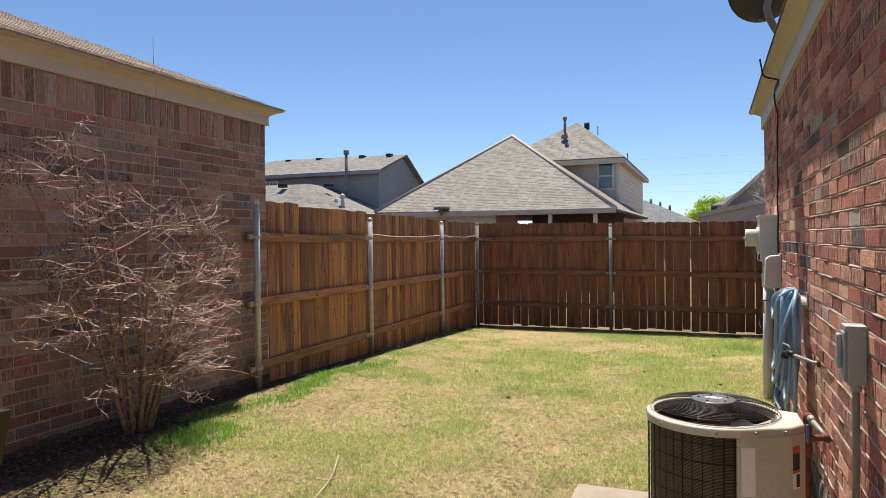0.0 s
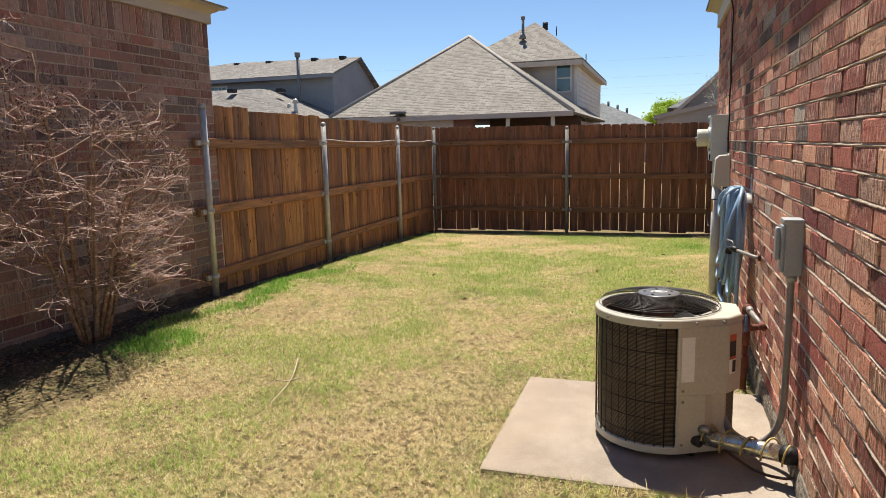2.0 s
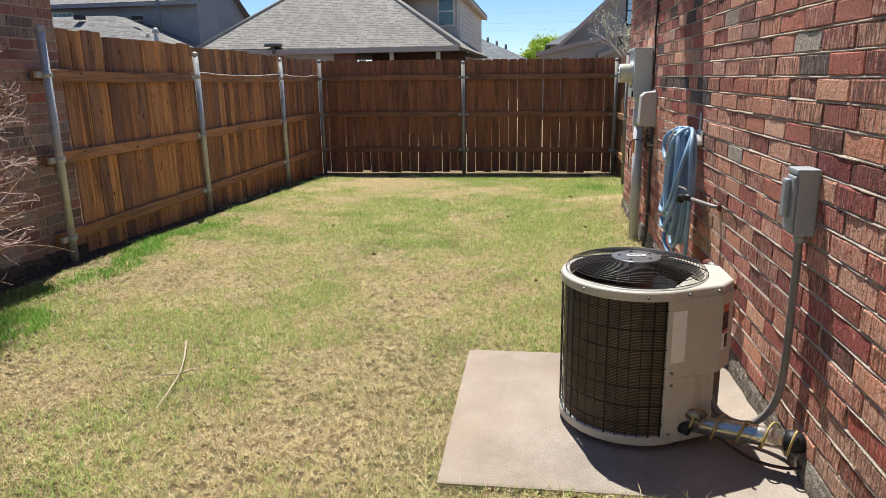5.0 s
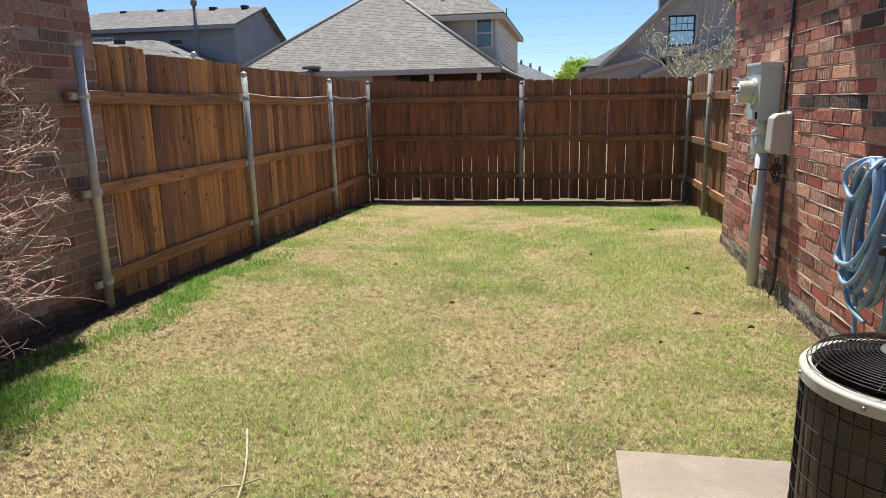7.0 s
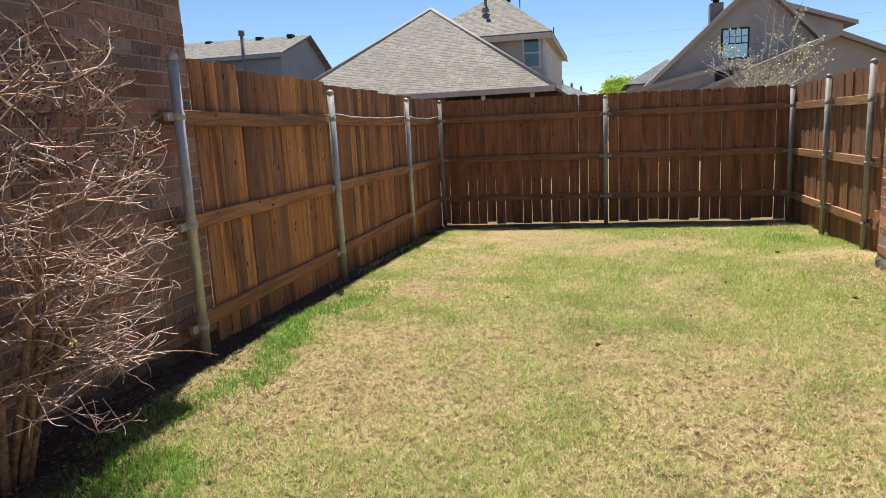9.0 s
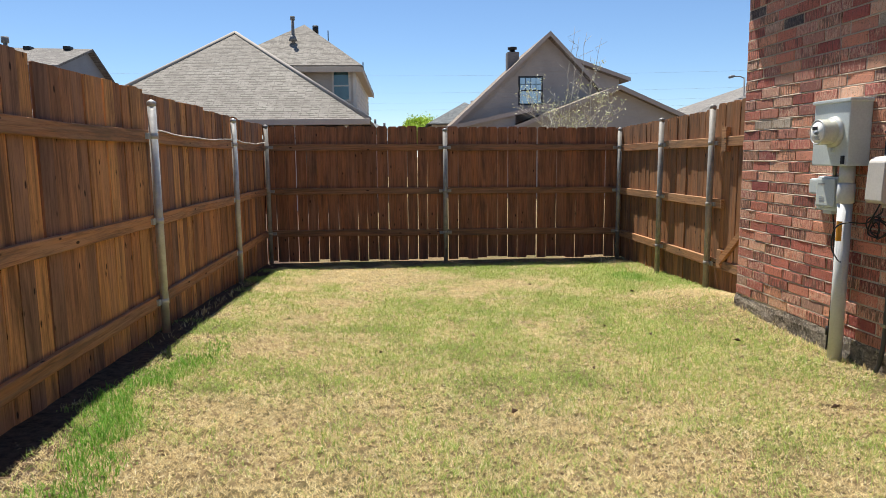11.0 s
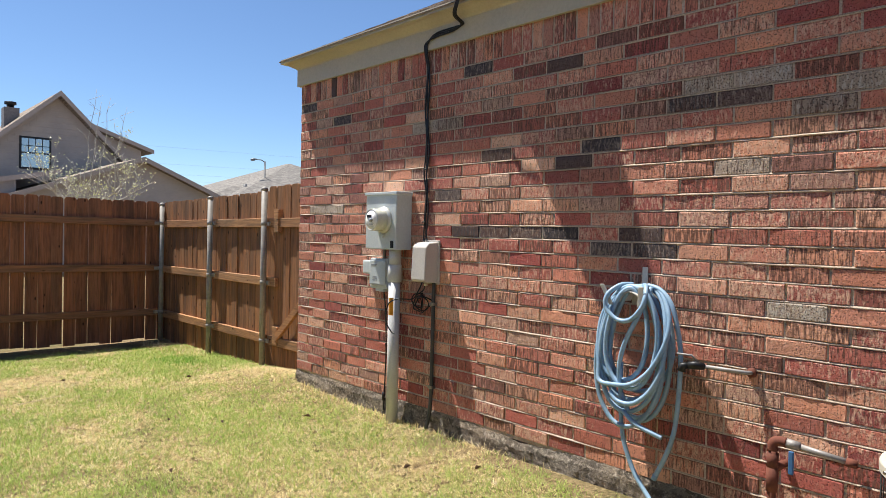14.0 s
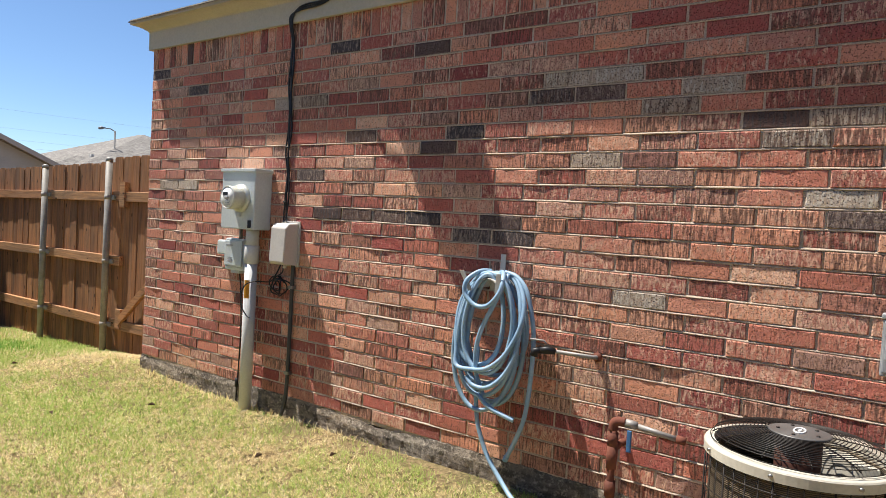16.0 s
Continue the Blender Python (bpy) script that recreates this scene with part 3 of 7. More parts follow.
def eaves(prefix, x_wall, sign, y_end, z_top, over, material, y_far, x_far, board=0.135):
    """Frieze board, cove moulding and fascia along a side wall and round its end. sign: the way the wall faces."""
    def profile(u0):
        return [(u0, z_top), (u0 + 0.026, z_top), (u0 + 0.026, z_top + board), (u0 + 0.036, z_top + board + 0.012), (u0 + over * 0.72, z_top + board + 0.045),
                (u0 + over, z_top + board + 0.05), (u0 + over, z_top + board + 0.085), (u0, z_top + board + 0.085)]
    pr = profile(0.0)
    verts, faces = [], []
    stops = [lambda u: (x_wall + sign * u, y_far), lambda u: (x_wall + sign * u, y_end + u), lambda u: (x_far, y_end + u)]
    for s in stops:
        for u, v in pr:
            x, y = s(u)
            verts.append((x, y, v))
    n = len(pr)
    for i in range(2):
        for k in range(n):
            k2 = (k + 1) % n
            faces.append((i * n + k, i * n + k2, (i + 1) * n + k2, (i + 1) * n + k))
    ob = from_lists(prefix, verts, faces, material)
    bm = bmesh.new()
    bm.from_mesh(ob.data)
    bmesh.ops.recalc_face_normals(bm, faces=bm.faces)
    bm.to_mesh(ob.data)
    bm.free()
    return ob


tagged(eaves("trim_east_eaves", 0.0, -1, HOUSE_END, WALL_TOP, 0.13, TRIM, -6.1, 9.9), "cream-painted frieze board and eave moulding", "eaves", kind="structure")
hip_roof("roof_east", -0.14, 9.93, -6.15, HOUSE_END + 0.14, 2.742, 0.54, ROOF_OWN, "brown-grey asphalt shingle hip roof", lip=0.006)
tagged(eaves("trim_west_eaves", NX, 1, NEIGHBOUR_END, N_TOP, 0.13, TRIM_NEIGHBOUR, -7.1, -14.1, 0.085), "tan-painted frieze board and eave moulding", "eaves", kind="structure")
hip_roof("roof_west", -14.1, NX + 0.15, -7.15, NEIGHBOUR_END + 0.15, 2.73, 0.413, ROOF_OWN, "weathered brown asphalt shingle hip roof", lip=0.003)


# ---- fences ----
def picket_mesh(name, width, height, material, seed, ear=0.022):
    """A dog-eared fence board 16 mm thick; its foot is at the origin, its face towards -y."""
    r = random.Random(seed)
    w, t = width / 2, 0.008
    bow = r.uniform(-0.004, 0.004)
    outline = [(-w, 0), (w, 0), (w + bow, height * 0.5), (w, height - ear), (w - ear * 0.9, height), (-w + ear * 0.9, height), (-w, height - ear), (-w + bow, height * 0.5)]
    n = len(outline)
    verts = [(x, -t, z) for x, z in outline] + [(x, t, z) for x, z in outline]
    faces = [tuple(range(n)), tuple(range(2 * n - 1, n - 1, -1))]
    faces += [(k, n + k, n + (k + 1) % n, (k + 1) % n) for k in range(n)]
    me = bpy.data.meshes.new(name)
    me.from_pydata(verts, [], faces)
    me.materials.append(material)
    me.update()
    return me


def pickets(parent, start, finish, top, spin, material, gaps, widths=(0.134, 0.143), feet=(-0.005, 0.035), ear=0.022, taper=0.0):
    """Boards side by side from start to finish (plan points); top(k) gives their upper end at the fraction k of the way."""
    a, b = Vector((*start, 0)), Vector((*finish, 0))
    length = (b - a).length
    way = (b - a) / length
    kinds = [(w, picket_mesh("picket", w, 1.0, material, 5 + i)) for i, w in enumerate([widths[0], (widths[0] + widths[1]) / 2, widths[1], widths[0] * 0.98])]
    heights = {}
    s = 0.0
    while s < length - 0.05:
        w, me0 = rng.choice(kinds)
        k = (s + w / 2) / length
        p = a + way * (s + w / 2)
        foot = ground_z(p.x, p.y) + rng.uniform(*feet)
        h = round(top(k) - foot + rng.uniform(-0.006, 0.006), 2)
        key = (w, h)
        if key not in heights:
            heights[key] = picket_mesh("picket", w, h, material, int(w * 9000 + h * 700), ear)
            for v in heights[key].vertices:
                v.co.x *= 1 - taper * max(0.0, 1 - v.co.z / h)
        ob = put_under(new("picket", heights[key]), parent)
        ob.location = (p.x + rng.uniform(-0.0045, 0.0045), p.y + rng.uniform(-0.0045, 0.0045), foot)
        ob.rotation_euler = (rng.uniform(-0.004, 0.004), rng.uniform(-0.003, 0.003), spin + rng.uniform(-0.03, 0.03))
        s += w + rng.uniform(*gaps)


def fence_post(x, y, top, parent, rails, toward, steel=None):
    """A galvanised pipe post with a domed cap and a bracket at each rail. toward: the way from post to rails."""
    steel = steel or STEEL
    z0 = ground_z(x, y) - 0.05
    r = 0.0302
    post = tube("post", [(x, y, z0), (x, y, top - 0.03)], r, steel, parent, 16)
    dome = [(x, y, top - 0.045), (x, y, top - 0.02), (x, y, top - 0.008), (x, y, top)]
    tube("post_cap", dome, [r * 1.09, r * 1.09, r * 0.8, r * 0.25], steel, post, 16)
    for z in rails:
        bm = bmesh.new()
        side = Vector((-toward[1], toward[0], 0))
        m = Matrix(((toward[0], side.x, 0, x), (toward[1], side.y, 0, y), (0, 0, 1, z), (0, 0, 0, 1)))
        block(bm, (0.012, -0.085, -0.02), (0.0335, 0.085, 0.02), 0.003, m)
        part("bracket", bm, steel, post)
        tube("band", [(x, y, z - 0.02), (x, y, z + 0.02)], r * 1.12, steel, post, 16)
    return post


def rail(name, a, b, material, parent, thick_way, sag=0.0, seed=0):
    """A 2x4 rail with rounded edges between two points, bent a little in the middle."""
    a, b = Vector(a), Vector(b)
    way = (b - a).normalized()
    out = Vector((*thick_way, 0))
    verts, faces = [], []
    n = 8
    ring = [(-0.019, -0.041), (-0.015, -0.045), (0.015, -0.045), (0.019, -0.041), (0.019, 0.041), (0.015, 0.045), (-0.015, 0.045), (-0.019, 0.041)]
    for i in range(n + 1):
        k = i / n
        c = a + (b - a) * k
        c.z += sag * math.sin(math.pi * k) + 0.004 * noise.noise((k * 3, seed * 3.7, 0))
        for u, v in ring:
            verts.append(c + out * u + Vector((0, 0, v)))
    for i in range(n):
        for k in range(8):
            k2 = (k + 1) % 8
            faces.append((i * 8 + k, i * 8 + k2, (i + 1) * 8 + k2, (i + 1) * 8 + k))
    faces += [tuple(range(7, -1, -1)), tuple(n * 8 + k for k in range(8))]
    return from_lists(name, verts, faces, material, parent)


WEST = place("picket_fence", -4.58, 8.3, 0.0, "weathered cedar picket fence on galvanised steel posts beside the lawn", "fence", "yard fences")
BACK = place("picket_fence", -2.1, 11.66, -0.15, "dark shaded cedar picket fence with light showing between boards", "fence", "yard fences")
EAST = place("picket_fence", 0.34, 9.6, -0.1, "sunlit weathered cedar fence ending at the house corner", "fence", "yard fences")


def west_top(k):
    y = 5.29 + k * 6.39
    return 1.828 if y < 5.79 else 1.795 if y < 7.4 else 1.765 if y < 8.9 else 1.742 if y < 10.3 else 1.728


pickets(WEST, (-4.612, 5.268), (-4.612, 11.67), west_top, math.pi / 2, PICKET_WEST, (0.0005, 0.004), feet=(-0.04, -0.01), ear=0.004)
posts_west = [(-4.51, 4.955, 1.83), (-4.535, 7.31, 1.715), (-4.55, 9.82, 1.715), (-4.545, 11.59, 1.715)]
RW = (1.475, 0.845, 0.228)
RB = (1.418, 0.823, 0.243)
for x, y, top in posts_west[:3]:
    k = (y - 5) / 6.6
    fence_post(x, y, top, WEST, [a + (b - a) * k for a, b in zip(RW, RB)], (-1, 0))
for i in range(3):
    (x0, y0, _), (x1, y1, _) = posts_west[i], posts_west[i + 1]
    for q, (a, b) in enumerate(zip(RW, RB)):
        za, zb = (a + (b - a) * (y - 5) / 6.6 for y in (y0, y1))
        rail("rail", (-4.583, y0 + 0.012 - (0.07 if i == 0 else 0), za), (-4.583, y1 - 0.012 + (0.05 if i == 2 else 0), zb), RAIL_Y, WEST, (1, 0), -0.012 if q == 0 else 0.006, i * 3 + q)

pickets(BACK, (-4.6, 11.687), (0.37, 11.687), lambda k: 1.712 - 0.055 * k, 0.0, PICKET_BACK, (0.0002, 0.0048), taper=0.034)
posts_back = [(-4.545, 11.6, 1.725), (-2.128, 11.605, 1.66), (0.315, 11.6, 1.65)]
for i, (x, y, top) in enumerate(posts_back):
    fence_post(x, y, top, BACK, [z - 0.02 * i for z in RB], (0, 1), STEEL_DULL)
for i in range(2):
    x0, x1 = posts_back[i][0], posts_back[i + 1][0]
    for q, z in enumerate(RB):
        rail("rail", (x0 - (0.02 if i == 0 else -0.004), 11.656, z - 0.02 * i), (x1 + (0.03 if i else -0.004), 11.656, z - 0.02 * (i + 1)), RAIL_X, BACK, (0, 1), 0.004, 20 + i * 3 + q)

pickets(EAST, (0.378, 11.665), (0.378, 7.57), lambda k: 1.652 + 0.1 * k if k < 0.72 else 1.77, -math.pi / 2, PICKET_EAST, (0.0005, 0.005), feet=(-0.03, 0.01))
posts_east = [(0.3, 10.04, 1.7), (0.302, 8.74, 1.76)]
RE = (1.385, 0.79, 0.2)
for x, y, top in posts_east:
    fence_post(x, y, top, EAST, RE, (1, 0), STEEL_DULL)
for q, z in enumerate(RE):
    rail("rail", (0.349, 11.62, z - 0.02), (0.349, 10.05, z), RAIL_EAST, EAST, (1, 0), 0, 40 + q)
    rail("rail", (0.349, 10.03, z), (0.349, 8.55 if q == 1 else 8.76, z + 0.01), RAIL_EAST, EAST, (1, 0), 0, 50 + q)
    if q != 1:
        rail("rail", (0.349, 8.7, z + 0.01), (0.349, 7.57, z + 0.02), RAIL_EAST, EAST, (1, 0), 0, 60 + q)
rail("brace", (0.33, 8.5, 0.26), (0.33, 7.75, 0.86), RAIL_EAST, EAST, (1, 0), 0, 71)
boxed("block", (0.318, 8.48, 1.3), (0.366, 8.57, 1.53), RAIL_EAST, EAST, 0.003)
boxed("block", (0.318, 8.48, 0.18), (0.366, 8.57, 0.36), RAIL_EAST, EAST, 0.003)
cord = place("fence_cord", -4.57, 9.4, 1.49, "pale cord strung along the top fence rail", "cord")
cord_pts = []
for (ya, za), (yb, zb) in zip([(7.3, 1.505), (9.82, 1.49), (11.56, 1.485)], [(9.82, 1.49), (11.56, 1.485)]):
    for i in range(9):
        k = i / 9
        cord_pts.append((-4.552 + 0.004 * math.sin(i * 2.3), ya + (yb - ya) * k, za + (zb - za) * k - 0.03 * math.sin(math.pi * k) + 0.004 * math.sin(i * 1.9)))
tube("cord", smooth_line(cord_pts + [(-4.552, 11.56, 1.485)], 3), 0.0065, worn("bleached_cord", (0.62, 0.56, 0.48), 0.8), cord, 6)
CAP_B = worn("ridge_cap_shingle", (0.35, 0.315, 0.275), 0.95, 0, 0.15, 6)

# ---- neighbouring houses beyond the fences ----
def roof_face(name, corners, material, parent, thick=0.1, label=""):
    """A roof plane (three or four corners, eave first) with thickness and shingle coordinates along its eave."""
    c = [Vector(p) for p in corners]
    nrm = (c[1] - c[0]).cross(c[2] - c[0]).normalized()
    if nrm.z < 0:
        nrm = -nrm
    run = (c[1] - c[0]).normalized()
    up = nrm.cross(run)
    n = len(c)
    verts = c + [p - nrm * thick for p in c]
    faces = [tuple(range(n)), tuple(range(2 * n - 1, n - 1, -1))] + [(k, n + k, n + (k + 1) % n, (k + 1) % n) for k in range(n)]
    ob = from_lists(name, verts, faces, material, parent, label)
    bm = bmesh.new()
    bm.from_mesh(ob.data)
    bmesh.ops.recalc_face_normals(bm, faces=bm.faces)
    bm.to_mesh(ob.data)
    bm.free()
    layer = ob.data.uv_layers.new(name="uv")
    for loop in ob.data.loops:
        d = ob.data.vertices[loop.vertex_index].co - c[0]
        layer.data[loop.index].uv = (d.dot(run), d.dot(up))
    return ob


def wall_poly(name, corners, away, material, parent, thick=0.15, label=""):
    """An upright wall of any outline; away: the way of its thickness, off its outer face."""
    c = [Vector(p) for p in corners]
    off = Vector(away).normalized() * thick
    n = len(c)
    verts = c + [p + off for p in c]
    faces = [tuple(range(n)), tuple(range(2 * n - 1, n - 1, -1))] + [(k, n + k, n + (k + 1) % n, (k + 1) % n) for k in range(n)]
    ob = from_lists(name, verts, faces, material, parent, label)
    bm = bmesh.new()
    bm.from_mesh(ob.data)
    bmesh.ops.recalc_face_normals(bm, faces=bm.faces)
    bm.to_mesh(ob.data)
    bm.free()
    return ob


def lap_boards(parent, x0, x1, y, z0, z1, material, step=0.2, cut=None):
    """Lapped siding boards on a wall that faces -y, each a thin wedge. cut(z) gives the ends of the board at that height."""
    z = z0
    while z < z1:
        a, b = (x0, x1) if cut is None else cut(z + step * 0.6)
        if b - a > 0.2:
            verts = [(a, y, z), (b, y, z), (b, y, z + step), (a, y, z + step), (a, y - 0.022, z), (b, y - 0.022, z), (b, y - 0.004, z + step), (a, y - 0.004, z + step)]
            from_lists("siding_board", verts, [(4, 5, 6, 7), (4, 0, 1, 5), (7, 6, 2, 3), (4, 7, 3, 0), (5, 1, 2, 6)], material, parent)
        z += step


def far_window(parent, x0, x1, y, z0, z1, frame_material, glass=None, grid=0):
    """A sash window in a wall that faces -y."""
    win = boxed("window", (x0 - 0.09, y - 0.05, z0 - 0.09), (x1 + 0.09, y - 0.024, z1 + 0.09), frame_material, parent, 0.008)
    boxed("pane", (x0, y - 0.062, z0), (x1, y - 0.052, z1), glass or PANE, win)
    zm = (z0 + z1) / 2
    boxed("sash_bar", (x0, y - 0.085, zm - 0.03), (x1, y - 0.064, zm + 0.03), frame_material, win)
    for k in range(grid):
        xm = x0 + (x1 - x0) * (k + 1) / (grid + 1)
        boxed("muntin", (xm - 0.015, y - 0.078, zm + 0.032), (xm + 0.015, y - 0.064, z1), frame_material, win)
    if grid:
        boxed("muntin", (x0, y - 0.082, (zm + z1) / 2 - 0.015), (x1, y - 0.08, (zm + z1) / 2 + 0.015), frame_material, win)
    return win


GZ = -0.7

# house with the large hip roof and an upper storey behind
B = place("house_hip_roof", -8, 30, GZ, "house with a large weathered shingle hip roof and taupe upper storey", "house", "far houses")
pk = (-9.5, 32.0, 6.42)
roof_face("roof", [(-13.5, 25, 2.56), (-3.7, 25, 2.46), pk], ROOF_B, B)
roof_face("roof", [(-3.7, 25, 2.46), (-3.7, 39, 2.46), pk], ROOF_B, B)
roof_face("roof", [(-13.5, 39, 2.56), (-13.5, 25, 2.56), pk], ROOF_B, B)
roof_face("roof", [(-3.7, 39, 2.46), (-13.5, 39, 2.56), pk], ROOF_B, B)
for a, b in (((-13.5, 25, 2.58), pk), ((-3.7, 25, 2.48), pk)):
    tube("hip_cap", [a, (b[0], b[1], b[2] + 0.02)], 0.07, CAP_B, B, 6)
boxed("fascia", (-13.5, 24.94, 2.31), (-3.7, 25.06, 2.5), TRIM_NEIGHBOUR, B, 0.01)
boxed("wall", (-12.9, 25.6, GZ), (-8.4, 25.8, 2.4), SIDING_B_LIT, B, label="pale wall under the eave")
boxed("wall", (-8.4, 25.5, GZ), (-7.6, 25.8, 2.4), BRICK_NEIGHBOUR, B, label="brick pier under the eave")
boxed("wall", (-7.6, 28.2, GZ), (-3.8, 28.4, 2.4), SHADE_WOOD, B, label="porch wall with its shade in the dark colour")
boxed("wall", (-4.0, 28.4, GZ), (-3.8, 38.5, 2.2), BRICK_NEIGHBOUR, B)
boxed("wall", (-13.1, 25.8, GZ), (-12.9, 38.5, 2.2), SIDING_B, B)
boxed("wall", (-12.9, 38.3, GZ), (-4.0, 38.5, 2.2), SIDING_B, B)
for x in (-6.2, -4.5):
    boxed("porch_post", (x - 0.07, 25.3, GZ), (x + 0.07, 25.44, 2.35), WHITE_TRIM, B, 0.01)
boxed("porch_window", (-6.9, 28.1, 0.6), (-5.6, 28.19, 1.95), PANE, B)
# upper storey
UY, UX0, UX1, UZ = 34.3, -9.0, -4.7, 5.15
wall_poly("wall", [(UX0, UY, 1.5), (UX1, UY, 1.5), (UX1, UY, UZ), (UX0, UY, UZ)], (0, 1, 0), SIDING_B, B)
# side wall in the brighter, sunlit copy of the siding
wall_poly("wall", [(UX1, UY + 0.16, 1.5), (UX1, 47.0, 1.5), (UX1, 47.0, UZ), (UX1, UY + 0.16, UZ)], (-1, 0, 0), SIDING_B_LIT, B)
lap_boards(B, UX0, UX1 - 0.02, UY, 2.6, UZ - 0.1, SIDING_B, 0.24)
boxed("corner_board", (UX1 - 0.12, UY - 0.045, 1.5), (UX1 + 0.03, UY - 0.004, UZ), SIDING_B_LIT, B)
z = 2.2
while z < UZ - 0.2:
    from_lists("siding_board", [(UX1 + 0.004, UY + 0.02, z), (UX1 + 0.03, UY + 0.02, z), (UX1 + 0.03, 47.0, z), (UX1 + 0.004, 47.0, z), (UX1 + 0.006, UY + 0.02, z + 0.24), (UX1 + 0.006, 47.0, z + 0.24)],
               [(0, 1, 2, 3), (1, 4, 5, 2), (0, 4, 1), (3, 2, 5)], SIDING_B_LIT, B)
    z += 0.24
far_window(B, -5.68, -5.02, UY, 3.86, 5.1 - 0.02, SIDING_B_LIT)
up = (-7.4, 38.0, 7.86)
roof_face("roof", [(-11.0, 33.7, 5.32), (-4.35, 33.7, 5.32), up], ROOF_B, B)
back = (-7.4, 43.5, 7.86)
roof_face("roof", [(-4.35, 33.7, 5.32), (-4.35, 47.6, 5.32), back, up], ROOF_B, B)
roof_face("roof", [(-4.35, 47.6, 5.32), (-11.0, 47.6, 5.32), back], ROOF_B, B)
roof_face("roof", [(-11.0, 47.6, 5.32), (-11.0, 33.7, 5.32), up, back], ROOF_B, B)
boxed("fascia", (-10.9, 33.66, 5.02), (-4.38, 33.74, 5.26), TRIM_NEIGHBOUR, B, 0.01)
boxed("fascia", (-4.42, 33.74, 5.02), (-4.34, 47.6, 5.24), TRIM_NEIGHBOUR, B, 0.01)
boxed("soffit", (-4.7, 33.75, 5.06), (-4.43, 47.6, 5.1), TRIM_NEIGHBOUR, B)
pipe = tube("vent_pipe", [(-7.68, 35.9, 6.2), (-7.68, 35.9, 7.8)], 0.075, PIPE_GREY, B, 12)
tube("vent_cap", [(-7.68, 35.9, 7.68), (-7.68, 35.9, 7.85)], 0.11, PIPE_GREY, pipe, 12)
tube("vent_collar", [(-7.68, 35.8, 6.7), (-7.68, 35.8, 6.95)], [0.2, 0.13], PIPE_GREY, pipe, 12)
for x, y, z0, z1, r in ((-6.85, 37.9, 7.4, 7.78, 0.15), (-6.2, 37.6, 7.0, 7.5, 0.025), (-4.4, 35.5, 5.3, 5.7, 0.025)):
    tube("roof_vent", [(x, y, z0), (x, y, z1)], r, BLACK_IRON, B, 8)
tube("antenna_disc", [(-10.45, 24.85, 2.6), (-10.45, 24.85, 2.7)], 0.33, PIPE_GREY, B, 14, label="flat grey lamp hood on the eave")
tube("lamp_arm", [(-10.45, 24.85, 2.35), (-10.45, 24.85, 2.61)], 0.06, PIPE_GREY, B, 8)

# blue-grey two-storey house
A = place("house_blue_grey", -22, 36, GZ, "two-storey blue-grey sided house with a gable roof", "house", "far houses")
AX, AY0, AY1 = -17.5, 33.4, 38.9
ridge = (36.5, 6.42)
wall_poly("wall", [(AX, AY0, GZ), (AX, AY1, GZ), (AX, AY1, 5.2), (AX, ridge[0], 6.28), (AX, AY0, 5.25)], (-1, 0, 0), SIDING_A, A)
wall_poly("wall", [(-32, AY0 + 0.05, GZ), (AX - 0.16, AY0 + 0.05, GZ), (AX - 0.16, AY0 + 0.05, 5.25), (-32, AY0 + 0.05, 5.25)], (0, 1, 0), SIDING_A, A)
wall_poly("wall", [(-32, AY1 - 0.1, GZ), (AX - 0.16, AY1 - 0.1, GZ), (AX - 0.16, AY1 - 0.1, 5.1), (-32, AY1 - 0.1, 5.1)], (0, -1, 0), SIDING_A, A)
lap_boards(A, -32, AX - 0.05, AY0 + 0.05, 2.4, 5.1, SIDING_A, 0.3)
roof_face("roof", [(-32, 32.9, 5.25), (-17.2, 32.9, 5.25), (-17.2, ridge[0], 6.45), (-25.7, ridge[0], 6.6), (-32, 35, 5.95)], ROOF_A, A)
roof_face("roof", [(-17.2, 39.5, 4.75), (-32, 39.5, 4.75), (-27, ridge[0], 6.5), (-17.2, ridge[0], 6.45)], ROOF_A, A)
boxed("fascia", (-32, 32.86, 5.05), (-17.18, 32.95, 5.22), SIDING_A, A)
far_window(A, -25.2, -24.2, AY0 + 0.05, 3.6, 4.85, WHITE_TRIM, grid=3)
for x in (-25.2, -23.0, -20.0, -18.2):
    boxed("roof_vent", (x - 0.16, 36.0, 6.35), (x + 0.16, 36.4, 6.52), BLACK_IRON, A, 0.03)
tube("vent_pipe", [(-19.2, 32.8, 2.6), (-19.2, 32.8, 6.3)], 0.09, PIPE_GREY, A, 10)
tube("vent_cap", [(-19.2, 32.8, 6.15), (-19.2, 32.8, 6.4)], 0.15, PIPE_GREY, A, 10)
roof_face("roof", [(-32, 27.5, 2.6), (-15.6, 27.5, 2.4), (-20.8, 31.5, 4.5), (-32, 31.5, 4.6)], ROOF_A, A)
roof_face("roof", [(-15.6, 27.5, 2.4), (-15.6, 36, 2.4), (-20.8, 33.2, 4.5), (-20.8, 31.5, 4.5)], ROOF_A, A)
boxed("wall", (-32, 28, GZ), (-16.2, 28.2, 2.5), SIDING_A, A)
for x, y, z0, z1, r in ((-17.3, 29.0, 2.7, 3.6, 0.1), (-17.9, 29.4, 2.9, 3.45, 0.06)):
    p = tube("roof_vent", [(x, y, z0), (x, y, z1)], r, STEEL, A, 10)
    tube("vent_cap", [(x, y, z1 - 0.1), (x, y, z1 + 0.1)], [r * 1.7, r * 0.8], STEEL, p, 10)
